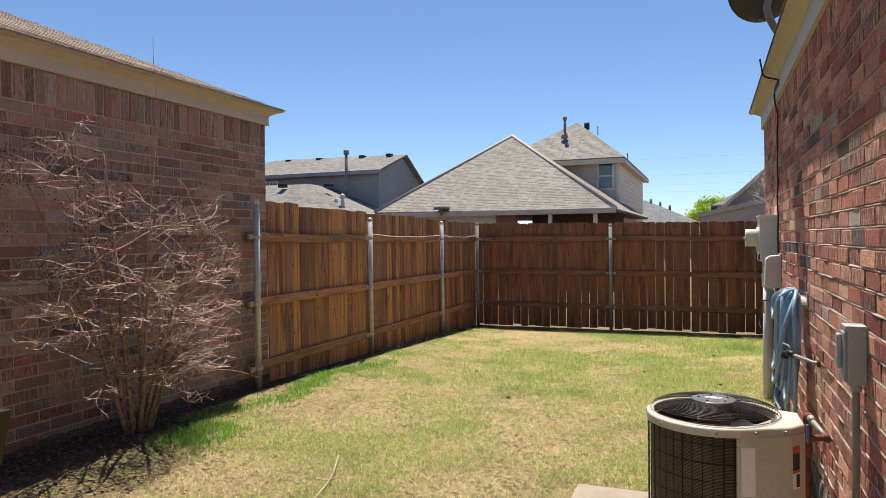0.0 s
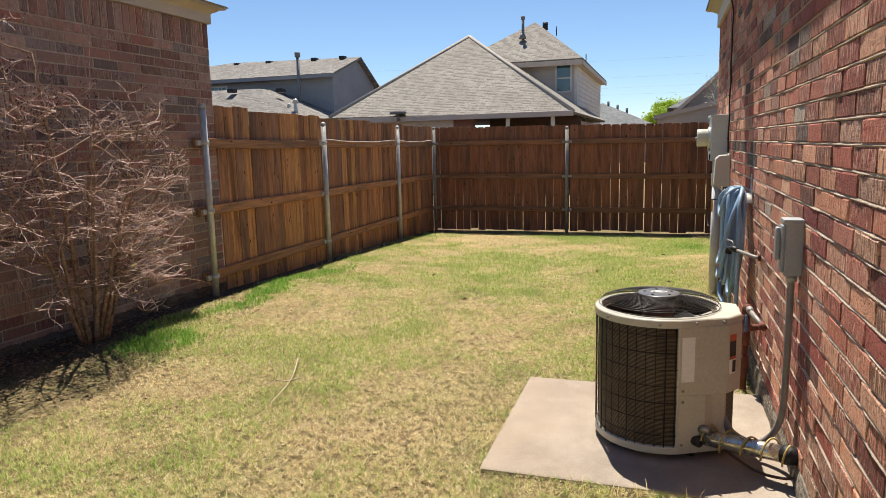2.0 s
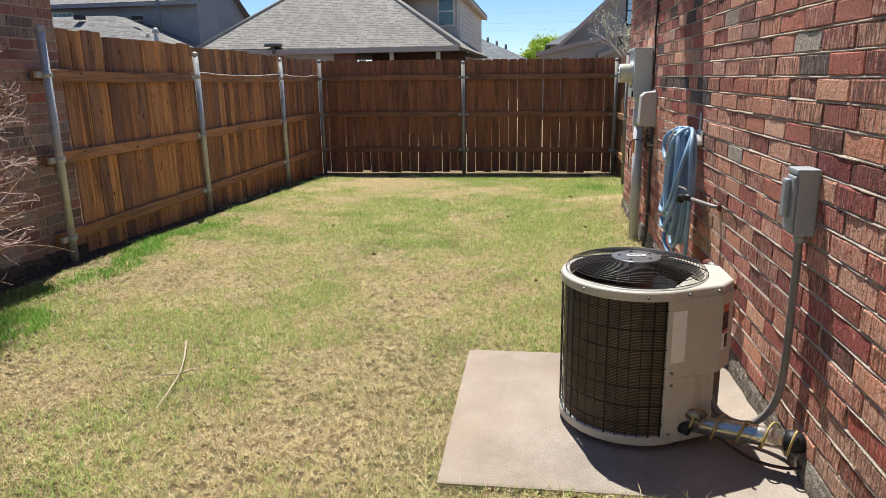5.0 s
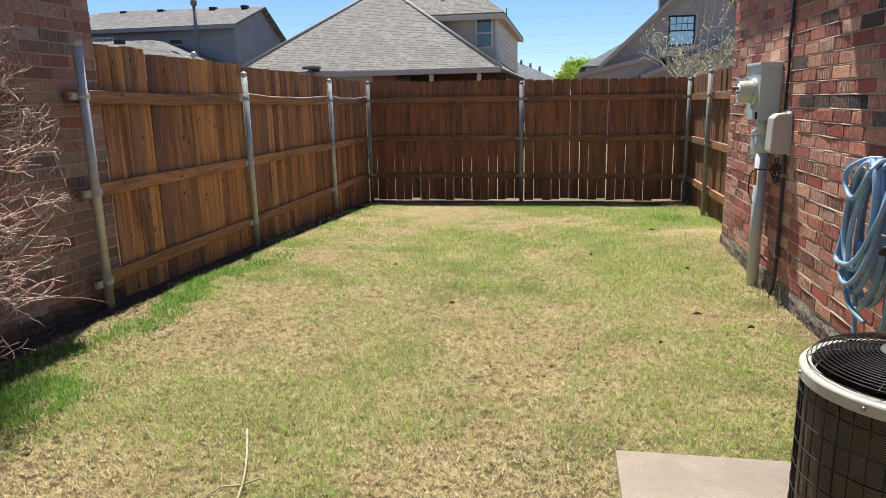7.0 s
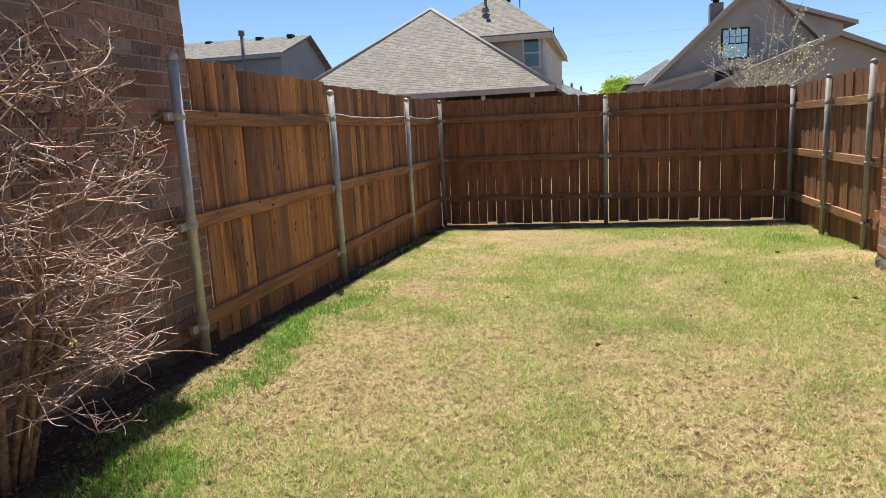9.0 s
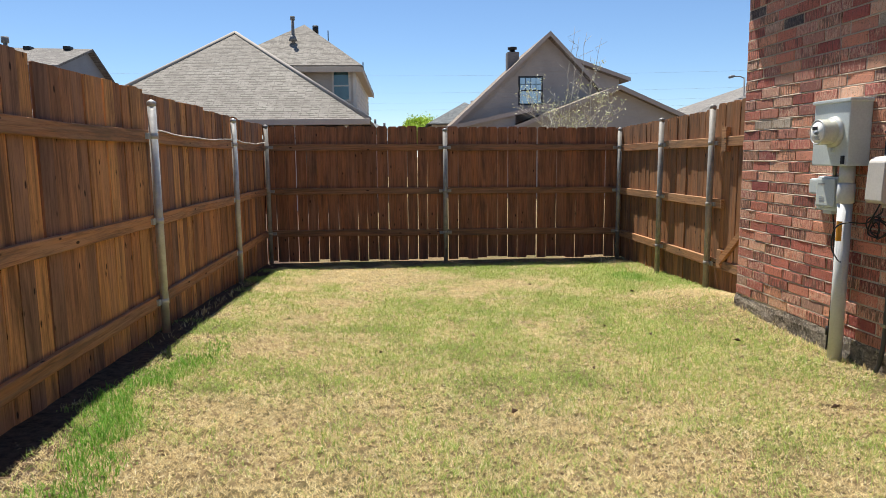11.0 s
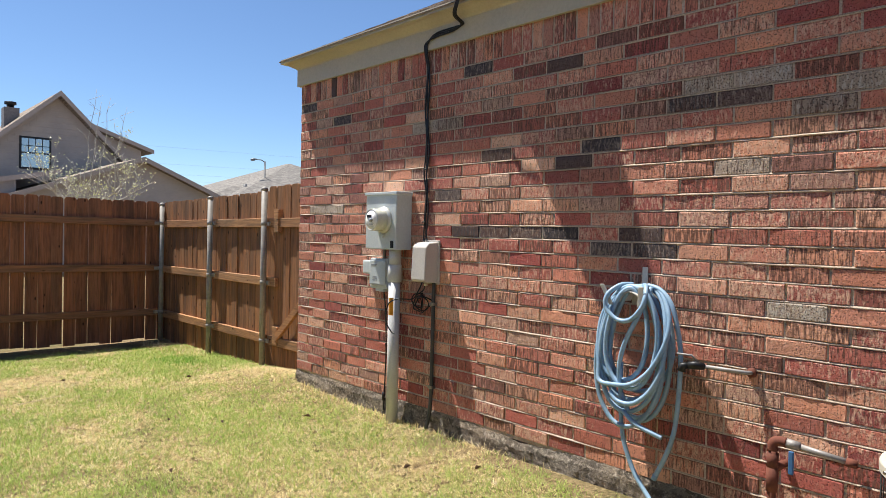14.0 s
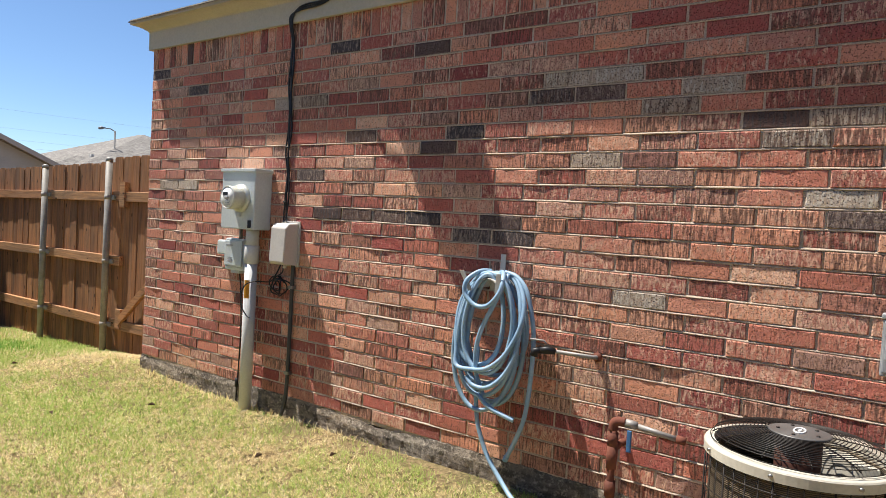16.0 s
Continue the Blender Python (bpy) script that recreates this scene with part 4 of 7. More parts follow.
for x, y, z in ((-22.0, 30.8, 4.3), (-19.2, 30.9, 4.2)):
    boxed("roof_vent", (x - 0.18, y - 0.2, z), (x + 0.18, y + 0.2, z + 0.2), BLACK_IRON, A, 0.03)

# gabled house on the far side of the back fence
GREY_CHIMNEY = worn("grey_chimney_brick", (0.22, 0.205, 0.2), 0.9, 0, 0.3, 12)
C = place("house_gabled", 5, 38, GZ, "mauve-grey sided gable house with chimney and gridded window", "house", "far houses")
CY = 38.0
CP = (5.0, 7.45)
cl, cr = (0.1, 2.85), (9.2, 3.0)
wall_poly("wall", [(cl[0], CY, GZ), (cr[0], CY, GZ), (cr[0], CY, cr[1]), (CP[0], CY, CP[1] - 0.25), (cl[0], CY, cl[1])], (0, 1, 0), SIDING_C, C)
sl, sr = (CP[1] - cl[1]) / (CP[0] - cl[0]), (CP[1] - cr[1]) / (cr[0] - CP[0])
lap_boards(C, 0, 0, CY, 2.4, 7.0, SIDING_C, 0.26, lambda z: (cl[0] + max(0, z - cl[1] + 0.3) / sl + 0.15, cr[0] - max(0, z - cr[1] + 0.3) / sr - 0.15))
roof_face("roof", [(-0.45, 46, 2.45), (-0.45, 37.5, 2.45), (CP[0], 37.5, CP[1]), (CP[0], 46, CP[1])], ROOF_TAN, C, 0.16)
roof_face("roof", [(9.6, 37.5, 2.75), (9.6, 46, 2.75), (CP[0], 46, CP[1]), (CP[0], 37.5, CP[1])], ROOF_TAN, C, 0.16)
far_window(C, 3.55, 4.65, CY, 3.9, 5.2, BLACK_IRON, SKY_TONED_PANE, grid=3)
chim = boxed("chimney", (3.37, 41, 5.0), (4.02, 41.7, 6.95), GREY_CHIMNEY, C, 0.02, "grey brick chimney")
tube("chimney_flue", [(3.69, 41.35, 6.93), (3.69, 41.35, 7.1), (3.69, 41.35, 7.12), (3.69, 41.35, 7.25)], [0.16, 0.16, 0.26, 0.26], BLACK_IRON, chim, 10)
roof_face("roof", [(6.4, 40.2, 6.7), (10.1, 40.2, 5.42), (10.1, 45.5, 5.42), (6.4, 45.5, 6.7)], ROOF_TAN, C, 0.2)
wall_poly("wall", [(5.2, 40.6, 3), (9.6, 40.6, 3), (9.6, 40.6, 5.4), (6.5, 40.6, 6.45), (5.2, 40.6, 6.45)], (0, 1, 0), SIDING_C, C)
RAKE = worn("mauve_fascia_paint", (0.44, 0.37, 0.33), 0.7, 0, 0.08)


def rake_board(parent, a, b, y, deep=0.24, out=0.07):
    """A fascia board along the sloping edge of a gable, from a to b in (x, z)."""
    verts = [(x, yy, z - dz) for yy in (y - out, y) for (x, z), dz in ((a, 0), (b, 0), (b, deep), (a, deep))]
    faces = [(0, 3, 2, 1), (4, 5, 6, 7)] + [(k, (k + 1) % 4, (k + 1) % 4 + 4, k + 4) for k in range(4)]
    from_lists("rake_board", verts, faces, RAKE, parent)


rake_board(C, (-0.47, 2.47), (5.0, 7.47), 37.49)
rake_board(C, (5.0, 7.47), (9.62, 2.77), 37.49)
rake_board(C, (6.4, 6.72), (10.12, 5.44), 40.19, 0.2)
rake_board(C, (1.7, 2.3), (7.1, 4.3), 32.59, 0.2)
rake_board(C, (7.1, 4.3), (11.42, 2.42), 32.59, 0.2)
rake_board(C, (-1.05, 2.48), (4.2, 3.6), 33.59, 0.2)
# lower wing towards the fence
LP = (7.1, 33.0, 4.28)
wall_poly("wall", [(2.0, 33, GZ), (11.0, 33, GZ), (11.0, 33, 2.4), (LP[0], 33, LP[2] - 0.12), (2.0, 33, 2.3)], (0, 1, 0), SIDING_C, C)
lap_boards(C, 0, 0, 33.0, 2.2, 4.1, SIDING_C, 0.26, lambda z: (LP[0] - (LP[2] - 0.3 - z) / 0.385, LP[0] + (LP[2] - 0.3 - z) / 0.44))
roof_face("roof", [(1.7, 39, 2.28), (1.7, 32.6, 2.28), (LP[0], 32.6, LP[2]), (LP[0], 39, LP[2])], ROOF_TAN, C, 0.15)
roof_face("roof", [(11.4, 32.6, 2.4), (11.4, 39, 2.4), (LP[0], 39, LP[2]), (LP[0], 32.6, LP[2])], ROOF_TAN, C, 0.15)
roof_face("roof", [(-1.05, 33.6, 2.46), (4.2, 33.6, 3.58), (4.2, 37.9, 3.58), (-1.05, 37.9, 2.46)], ROOF_TAN, C, 0.12)
wall_poly("wall", [(-0.9, 33.75, GZ), (2.6, 33.75, GZ), (2.6, 33.75, 3.1), (-0.9, 33.75, 2.4)], (0, 1, 0), SIDING_C, C)


def plain_house(name, x0, x1, y0, y1, ridge_z, eave_z, roof, wall, label):
    h = place(name, (x0 + x1) / 2, (y0 + y1) / 2, GZ, label, "house", "far houses")
    boxed("wall", (x0 + 0.5, y0 + 0.5, GZ - 0.3), (x1 - 0.5, y1 - 0.5, eave_z), wall, h)
    cx, in_y = (x0 + x1) / 2, min((x1 - x0) / 2, (y1 - y0) / 2 - 0.3)
    r0, r1 = (cx, y0 + in_y, ridge_z), (cx, y1 - in_y, ridge_z)
    roof_face("roof", [(x0, y0, eave_z), (x1, y0, eave_z), r0], roof, h)
    roof_face("roof", [(x1, y0, eave_z), (x1, y1, eave_z), r1, r0], roof, h)
    roof_face("roof", [(x1, y1, eave_z), (x0, y1, eave_z), r1], roof, h)
    roof_face("roof", [(x0, y1, eave_z), (x0, y0, eave_z), r0, r1], roof, h)
    for k in range(3):
        tube("roof_vent", [(cx + 0.6 + 0.9 * k, y0 + in_y * 0.9, ridge_z - 0.9 - 0.3 * k), (cx + 0.6 + 0.9 * k, y0 + in_y * 0.9, ridge_z + 0.1 - 0.35 * k)], 0.12, PIPE_GREY, h, 6)
    return h


plain_house("house_far_grey", -12.0, -1.2, 66, 78, 5.1, 2.6, ROOF_FAR, SIDING_B, "distant house with a blue-grey shingle roof")
plain_house("house_far_dormer", -0.4, 6.6, 60, 72, 5.9, 3.9, ROOF_FAR, SIDING_B, "distant house with a grey shingle roof")
plain_house("house_tan_roof", 12.5, 27, 36, 50, 5.7, 2.9, ROOF_A, SIDING_B, "distant house with a tan shingle roof and chimney")
plain_house("house_tan_roof_near", 10.8, 17.2, 36.2, 42, 3.75, 2.6, ROOF_A, SIDING_B, "distant low house with a tan shingle roof")

lamp = place("street_lamp", 16.3, 39.6, GZ, "grey steel street lamp beyond the rooftops", "street lamp")
tube("pole", [(16.35, 39.6, GZ), (16.35, 39.6, 5.35)], 0.045, PIPE_GREY, lamp, 8)
tube("arm", [(16.35, 39.6, 5.3), (16.1, 39.6, 5.42), (15.75, 39.6, 5.42)], 0.028, PIPE_GREY, lamp, 8)
tube("lamp_head", [(15.8, 39.6, 5.44), (15.6, 39.6, 5.4), (15.45, 39.6, 5.36)], [0.04, 0.085, 0.06], PIPE_GREY, lamp, 8)

for k, z in enumerate((12.3, 9.95, 8.55, 7.6)):
    pts = [(-60 + 10 * i, 100, z + 0.0009 * (-60 + 10 * i) ** 2 * 0.3) for i in range(16)]
    tagged(tube("backdrop_wire", pts, 0.007, PIPE_GREY, None, 4), "thin distant overhead power line", "power line", kind="structure")

# ---- the condenser and its slab ----
PADZ = 0.062


def slab():
    bm = bmesh.new()
    block(bm, (-1.232, 2.235, -0.05), (0.0, 3.418, PADZ), 0.012)
    for v in bm.verts:
        v.co.x += 0.006 * noise.noise((v.co.y * 9, v.co.x * 2, 0))
    ob = part("pavement_pad", bm, SLAB, None)
    return tagged(ob, "weathered pinkish concrete slab set in the lawn", "concrete pad", kind="structure")


slab()

CREAM = worn("condenser_enamel", (0.53, 0.49, 0.405), 0.42, 0.0, 0.06, 5, 0.04, 80)
HUB = worn("grey_hub_plate", (0.11, 0.105, 0.1), 0.38, 0.2)
GUARD = worn("brown_black_guard_wire", (0.018, 0.013, 0.01), 0.5, 0.2)
LABEL_WHITE = worn("grey_white_label", (0.84, 0.82, 0.78), 0.5, 0, 0.04)
LABEL_RED = worn("orange_red_label", (0.55, 0.1, 0.04), 0.5, 0, 0.05)
LABEL_BLACK = worn("black_label", (0.02, 0.02, 0.02), 0.5, 0, 0.05)
SCREW = worn("zinc_screw", (0.35, 0.33, 0.3), 0.4, 0.9)


def fin_material():
    m = Mat("condenser_fins", 0.6, 0.25, 0.4)
    w = m.node("ShaderNodeTexWave", Scale=55.0, Distortion=0.6, Detail=1.0)
    w.bands_direction = "Z"
    m.link(m.coords(world_space=True), w.inputs["Vector"])
    base = m.ramp(w.outputs["Fac"], [(0.25, (0.03, 0.021, 0.013)), (0.75, (0.24, 0.185, 0.12))])
    base = m.mix(m.ramp(m.noise(7, 5, 0.7, m.coords(world_space=True)), [(0.4, 0.55), (0.66, 0.0)]), base, (0.04, 0.025, 0.015))
    m.bump(w.outputs["Fac"], 0.5, 0.003)
    return m.colour(base)


FINS = fin_material()


def condenser():
    ac = place("air_conditioner", -0.5, 2.77, PADZ, "cream outdoor air-conditioning condenser with dark wire-guarded coil on a slab", "air conditioner")
    cx, cy, r = -0.527, 2.772, 0.27
    z0, z1 = 0.118, 0.645
    a0, a1 = math.radians(-70), math.radians(28)

    def outline(grow=0.0, steps=44):
        pts = []
        span = (2 * math.pi - (a1 - a0))
        for i in range(steps + 1):
            a = a0 - span * i / steps
            pts.append((cx + (r + grow) * math.cos(a), cy + (r + grow) * math.sin(a)))
        g = grow
        pts += [(-0.202 + g, 2.86), (-0.198 + g, 2.685 - g * 0.3), (-0.25 + g * 0.7, 2.615 - g)]
        return pts

    def ring(name, grow, za, zb, material, hole=None, label=""):
        o = outline(grow)
        n = len(o)
        bm = bmesh.new()
        e = 0.006
        levels = [(0.0, za), (0.0, zb - e), (-e * 0.5, zb - e * 0.3), (-e, zb)]
        rows = []
        for d, z in levels:
            q = outline(grow + d)
            rows.append([bm.verts.new((x, y, z)) for x, y in q])
        for a, b in zip(rows, rows[1:]):
            for k in range(n):
                bm.faces.new((a[k], a[(k + 1) % n], b[(k + 1) % n], b[k]))
        if hole:
            inner = [bm.verts.new((cx + hole * (x - cx) / math.hypot(x - cx, y - cy), cy + hole * (y - cy) / math.hypot(x - cx, y - cy), zb + 0.004)) for x, y in o]
            low = [bm.verts.new((v.co.x, v.co.y, zb - 0.05)) for v in inner]
            for a, b in ((rows[-1], inner), (inner, low)):
                for k in range(n):
                    bm.faces.new((a[k], a[(k + 1) % n], b[(k + 1) % n], b[k]))
        else:
            bm.faces.new(rows[-1])
        bm.faces.new(rows[0][::-1]) if not hole else None
        return part(name, bm, material, ac, label)

    ring("coil", -0.012, z0, z1, FINS, hole=0.235, label="dark finned coil behind wire guard")
    ring("base_pan", 0.004, z0 - 0.026, z0 + 0.006, CREAM)
    top = ring("top_cover", 0.008, z1 - 0.004, z1 + 0.03, CREAM, hole=0.248)
    for k in range(4):
        a = math.radians(40 + 90 * k)
        tube("foot", [(cx + 0.22 * math.cos(a), cy + 0.22 * math.sin(a), PADZ - 0.002), (cx + 0.22 * math.cos(a), cy + 0.22 * math.sin(a), z0 - 0.02)], 0.025, LABEL_BLACK, ac, 10)
    # wire guard round the coil
    span = 2 * math.pi - (a1 - a0)
    for i in range(31):
        a = a0 - span * (i + 0.5) / 31
        x, y = cx + (r + 0.001) * math.cos(a), cy + (r + 0.001) * math.sin(a)
        tube("guard_wire", [(x, y, z0 + 0.004), (x, y, z1 - 0.002)], 0.0032 if i % 4 == 1 else 0.0019, GUARD, ac, 5)
    for k in range(7):
        z = z0 + 0.055 + 0.072 * k
        tube("guard_wire", [(cx + (r + 0.003) * math.cos(a0 - span * i / 40), cy + (r + 0.003) * math.sin(a0 - span * i / 40), z) for i in range(41)], 0.0021, GUARD, ac, 5)
    # control box above and narrower corner post below
    prism("control_panel", [(-0.448, 2.515), (-0.44, 2.508), (-0.245, 2.598), (-0.188, 2.672), (-0.19, 2.86), (-0.27, 2.9), (-0.43, 2.62)], "z", 0.348, z1 - 0.002, CREAM, ac, bevel=0.003)
    prism("corner_post", [(-0.447, 2.514), (-0.439, 2.507), (-0.33, 2.557), (-0.3, 2.6), (-0.25, 2.63), (-0.228, 2.68), (-0.228, 2.86), (-0.3, 2.88), (-0.43, 2.62)], "z", z0 + 0.002, 0.35, CREAM, ac)

    def on_panel(name, s0, s1, za, zb, material, off=0.0015, label=""):
        p, q = Vector((-0.44, 2.508)), Vector((-0.245, 2.598))
        w = (q - p).normalized()
        nrm = Vector((w.y, -w.x))
        c = [p + w * s0 + nrm * off, p + w * s1 + nrm * off]
        b = [c[0] - nrm * 0.004, c[1] - nrm * 0.004]
        return prism(name, [tuple(c[0]), tuple(c[1]), tuple(b[1]), tuple(b[0])], "z", za, zb, material, ac, label)
    on_panel("data_plate", 0.012, 0.068, 0.41, 0.602, LABEL_WHITE, label="faded blank data plate")
    p, q = Vector((-0.245, 2.598)), Vector((-0.188, 2.672))
    w = (q - p).normalized()
    nrm = Vector((w.y, -w.x))
    for za, zb, mt in ((0.572, 0.6, LABEL_RED), (0.505, 0.571, LABEL_BLACK), (0.493, 0.504, LABEL_RED), (0.43, 0.492, LABEL_WHITE), (0.436, 0.487, LABEL_BLACK)):
        s0, s1 = (0.01, 0.052) if mt is not LABEL_BLACK or za > 0.5 else (0.03, 0.05)
        off = 0.003 if za == 0.436 else 0.0015
        a, b = p + w * s0 + nrm * off, p + w * s1 + nrm * off
        prism("warning_label", [tuple(a), tuple(b), tuple(b - nrm * 0.004), tuple(a - nrm * 0.004)], "z", za, zb, mt, ac)
    pw, qw = Vector((-0.44, 2.508)), Vector((-0.245, 2.598))
    wv = (qw - pw).normalized()
    nv = Vector((wv.y, -wv.x))
    for s, z in ((0.02, 0.372), (0.02, 0.325), (0.07, 0.66), (0.19, 0.66), (0.02, 0.135)):
        c = pw + wv * s
        o = c + nv * (0.012 if z > 0.6 else 0.006)
        tube("screw", [(c.x, c.y, z), (o.x, o.y, z)], 0.006, SCREW, ac, 8)
    # fan guard: rings in a shallow dome on radial wires, with a hub plate
    zt = z1 + 0.034
    def dome(rad):
        return zt + 0.006 + 0.048 * math.sqrt(max(0.0, 1 - (rad / 0.26) ** 2)) ** 0.9
    for k in range(17):
        rad = 0.09 + 0.17 * k / 16
        tube("guard_ring", [(cx + rad * math.cos(2 * math.pi * i / 40), cy + rad * math.sin(2 * math.pi * i / 40), dome(rad)) for i in range(40)], 0.0015, GUARD, ac, 5, closed=True)
    for k in range(12):
        a = 2 * math.pi * k / 12 + 0.2
        tube("guard_spoke", [(cx + rad * math.cos(a + 0.5 * (rad - 0.07)), cy + rad * math.sin(a + 0.5 * (rad - 0.07)), dome(rad) - 0.003) for rad in (0.09, 0.12, 0.17, 0.21, 0.24, 0.254)], 0.0021, GUARD, ac, 5)
    hub = tube("hub_plate", [(cx, cy, zt + 0.049), (cx, cy, zt + 0.0525), (cx, cy, zt + 0.0545)], [0.092, 0.092, 0.085], HUB, ac, 28)
    for k in range(5):
        a = 0.5 + k * math.pi * 0.4
        tube("hub_bolt", [(cx + 0.062 * math.cos(a), cy + 0.062 * math.sin(a), zt + 0.053), (cx + 0.062 * math.cos(a), cy + 0.062 * math.sin(a), zt + 0.058)], [0.0065, 0.005], GUARD, hub, 8)
    tube("hub_emblem", [(cx + 0.034 * math.cos(2 * math.pi * i / 24), cy + 0.016 * math.sin(2 * math.pi * i / 24), zt + 0.056) for i in range(24)], 0.0028, LABEL_WHITE, hub, 6, closed=True, label="pale oval emblem")
    boxed("hub_emblem", (cx - 0.014, cy - 0.004, zt + 0.0535), (cx + 0.014, cy + 0.004, zt + 0.0575), LABEL_WHITE, hub, 0.001)
    tube("fan_motor", [(cx, cy, z1 - 0.13), (cx, cy, zt + 0.04)], 0.068, worn("rusty_motor", (0.12, 0.05, 0.035), 0.6, 0.4), ac, 20)
    for k in range(3):
        a = 2 * math.pi * k / 3 + 0.5
        verts, faces = [], []
        for i in range(7):
            for j in range(4):
                rr = 0.06 + 0.165 * i / 6
                t = a + (j / 3 - 0.5) * (0.75 + 0.25 * i / 6)
                verts.append((cx + rr * math.cos(t), cy + rr * math.sin(t), z1 - 0.06 + 0.05 * (j / 3 - 0.5)))
        verts += [(x, y, z - 0.003) for x, y, z in verts]
        for i in range(6):
            for j in range(3):
                q = (i * 4 + j, i * 4 + j + 1, i * 4 + j + 5, i * 4 + j + 4)
                faces += [q, tuple(v + 28 for v in reversed(q))]
        from_lists("fan_blade", verts, faces, BLACK_IRON, ac)
    tube("drum_floor", [(cx, cy, z0 + 0.01), (cx, cy, z0 + 0.02)], 0.23, LABEL_BLACK, ac, 24)
    for k in range(5):
        a = a0 - span * (0.07 + k / 5.4)
        x, y = cx + (r + 0.009) * math.cos(a), cy + (r + 0.009) * math.sin(a)
        tube("screw", [(cx + r * math.cos(a), cy + r * math.sin(a), z1 + 0.012), (x + 0.006 * math.cos(a), y + 0.006 * math.sin(a), z1 + 0.012)], 0.006, SCREW, ac, 8)
    return ac


condenser()

FOIL = worn("foil_wrap", (0.62, 0.58, 0.5), 0.28, 0.85, 0.12, 12, 0.25, 60)
YELLOW = worn("yellow_thermostat_wire", (0.42, 0.31, 0.1), 0.55)
GREY_PLASTIC = worn("grey_flexible_conduit", (0.27, 0.245, 0.215), 0.6)
BLACK_RUBBER = worn("black_cable", (0.012, 0.012, 0.013), 0.5)

lines = place("refrigerant_line", -0.15, 2.48, PADZ, "foil-wrapped refrigerant line with a yellow wire spiralled round it", "pipe")
pa, pb = Vector((-0.345, 2.575, 0.158)), Vector((-0.005, 2.405, 0.185))
tube("foil_sleeve", [pa, pa.lerp(pb, 0.3), pa.lerp(pb, 0.6), pa.lerp(pb, 0.88)], 0.034, FOIL, lines, 18)
tube("foam_end", [pa.lerp(pb, 0.86), pa.lerp(pb, 0.93), pb + Vector((0.012, 0, 0))], [0.036, 0.04, 0.03], BLACK_RUBBER, lines, 12, label="ragged black foam end")
ax = (pb - pa).normalized()
s1 = ax.cross(Vector((0, 0, 1))).normalized()
s2 = s1.cross(ax)
coil = []
for i in range(90):
    k = i / 89
    a = 2 * math.pi * 4.2 * k
    rr = 0.04 + 0.016 * abs(math.sin(a * 0.5 + 1.0)) * (0.5 + 0.5 * math.sin(k * 9))
    coil.append(pa.lerp(pb, 0.06 + 0.9 * k) + (s1 * math.cos(a) + s2 * math.sin(a)) * rr)
tube("control_wire", coil, 0.0042, YELLOW, lines, 6)
tube("liquid_line", smooth_line([(-0.33, 2.56, 0.2), (-0.27, 2.52, 0.15), (-0.15, 2.44, 0.098), (-0.05, 2.39, 0.098), (0.01, 2.375, 0.12)]), 0.006, worn("tarnished_copper", (0.09, 0.05, 0.035), 0.5, 0.6), lines, 8)
tube("service_valve", [(-0.35, 2.56, 0.2), (-0.31, 2.535, 0.205)], 0.018, SCREW, lines, 10)
tube("service_valve", [(-0.37, 2.55, 0.15), (-0.345, 2.53, 0.15)], 0.024, LABEL_BLACK, lines, 10)

whip = place("power_whip", -0.1, 2.65, 0.14, "grey flexible electrical whip hanging between condenser and disconnect", "cable")
tube("whip", smooth_line([(-0.262, 2.66, 0.36), (-0.258, 2.655, 0.26), (-0.225, 2.645, 0.175), (-0.16, 2.63, 0.135), (-0.095, 2.61, 0.15), (-0.045, 2.585, 0.24), (-0.033, 2.558, 0.4), (-0.032, 2.556, 0.87)]), 0.0135, GREY_PLASTIC, whip, 10)

BOX_GREY = worn("grey_box_paint", (0.36, 0.375, 0.38), 0.5, 0.1, 0.07, 6, 0.06)
METER_GREY = worn("meter_box_paint", (0.58, 0.62, 0.61), 0.5, 0.0, 0.06, 5, 0.06)
disc = place("disconnect_box", -0.04, 2.56, 0.86, "grey metal electrical disconnect box on the brick wall", "electrical box")
boxed("body", (-0.066, 2.515, 0.872), (-0.001, 2.603, 1.082), BOX_GREY, disc, 0.006)
boxed("lid", (-0.074, 2.51, 1.075), (-0.001, 2.608, 1.094), BOX_GREY, disc, 0.005)
boxed("front_cover", (-0.078, 2.522, 0.885), (-0.066, 2.598, 1.07), BOX_GREY, disc, 0.006)
boxed("pull_flap", (-0.096, 2.545, 0.93), (-0.078, 2.59, 1.06), BOX_GREY, disc, 0.009)
tube("hub", [(-0.032, 2.556, 0.845), (-0.032, 2.556, 0.874)], 0.02, BOX_GREY, disc, 12)

# ---- electric service on the wall ----
meter = place("electric_meter_box", -0.07, 6.2, 1.2, "grey electric meter box with a round glass meter", "electric meter")
boxed("body", (-0.138, 6.03, 1.208), (-0.001, 6.376, 1.588), METER_GREY, meter, 0.008)
boxed("top_hood", (-0.148, 6.02, 1.582), (-0.001, 6.386, 1.604), METER_GREY, meter, 0.005)
boxed("latch", (-0.15, 6.055, 1.22), (-0.137, 6.078, 1.27), LABEL_BLACK, meter, 0.003)
GLASS_RIM = worn("meter_rim", (0.6, 0.6, 0.55), 0.35, 0.2)
my, mz = 6.168, 1.41
tube("meter_rim", [(-0.136, my, mz), (-0.158, my, mz)], [0.094, 0.09], GLASS_RIM, meter, 28)
METER_SHELL = worn("meter_plastic", (0.66, 0.65, 0.54), 0.22, 0, 0.06)
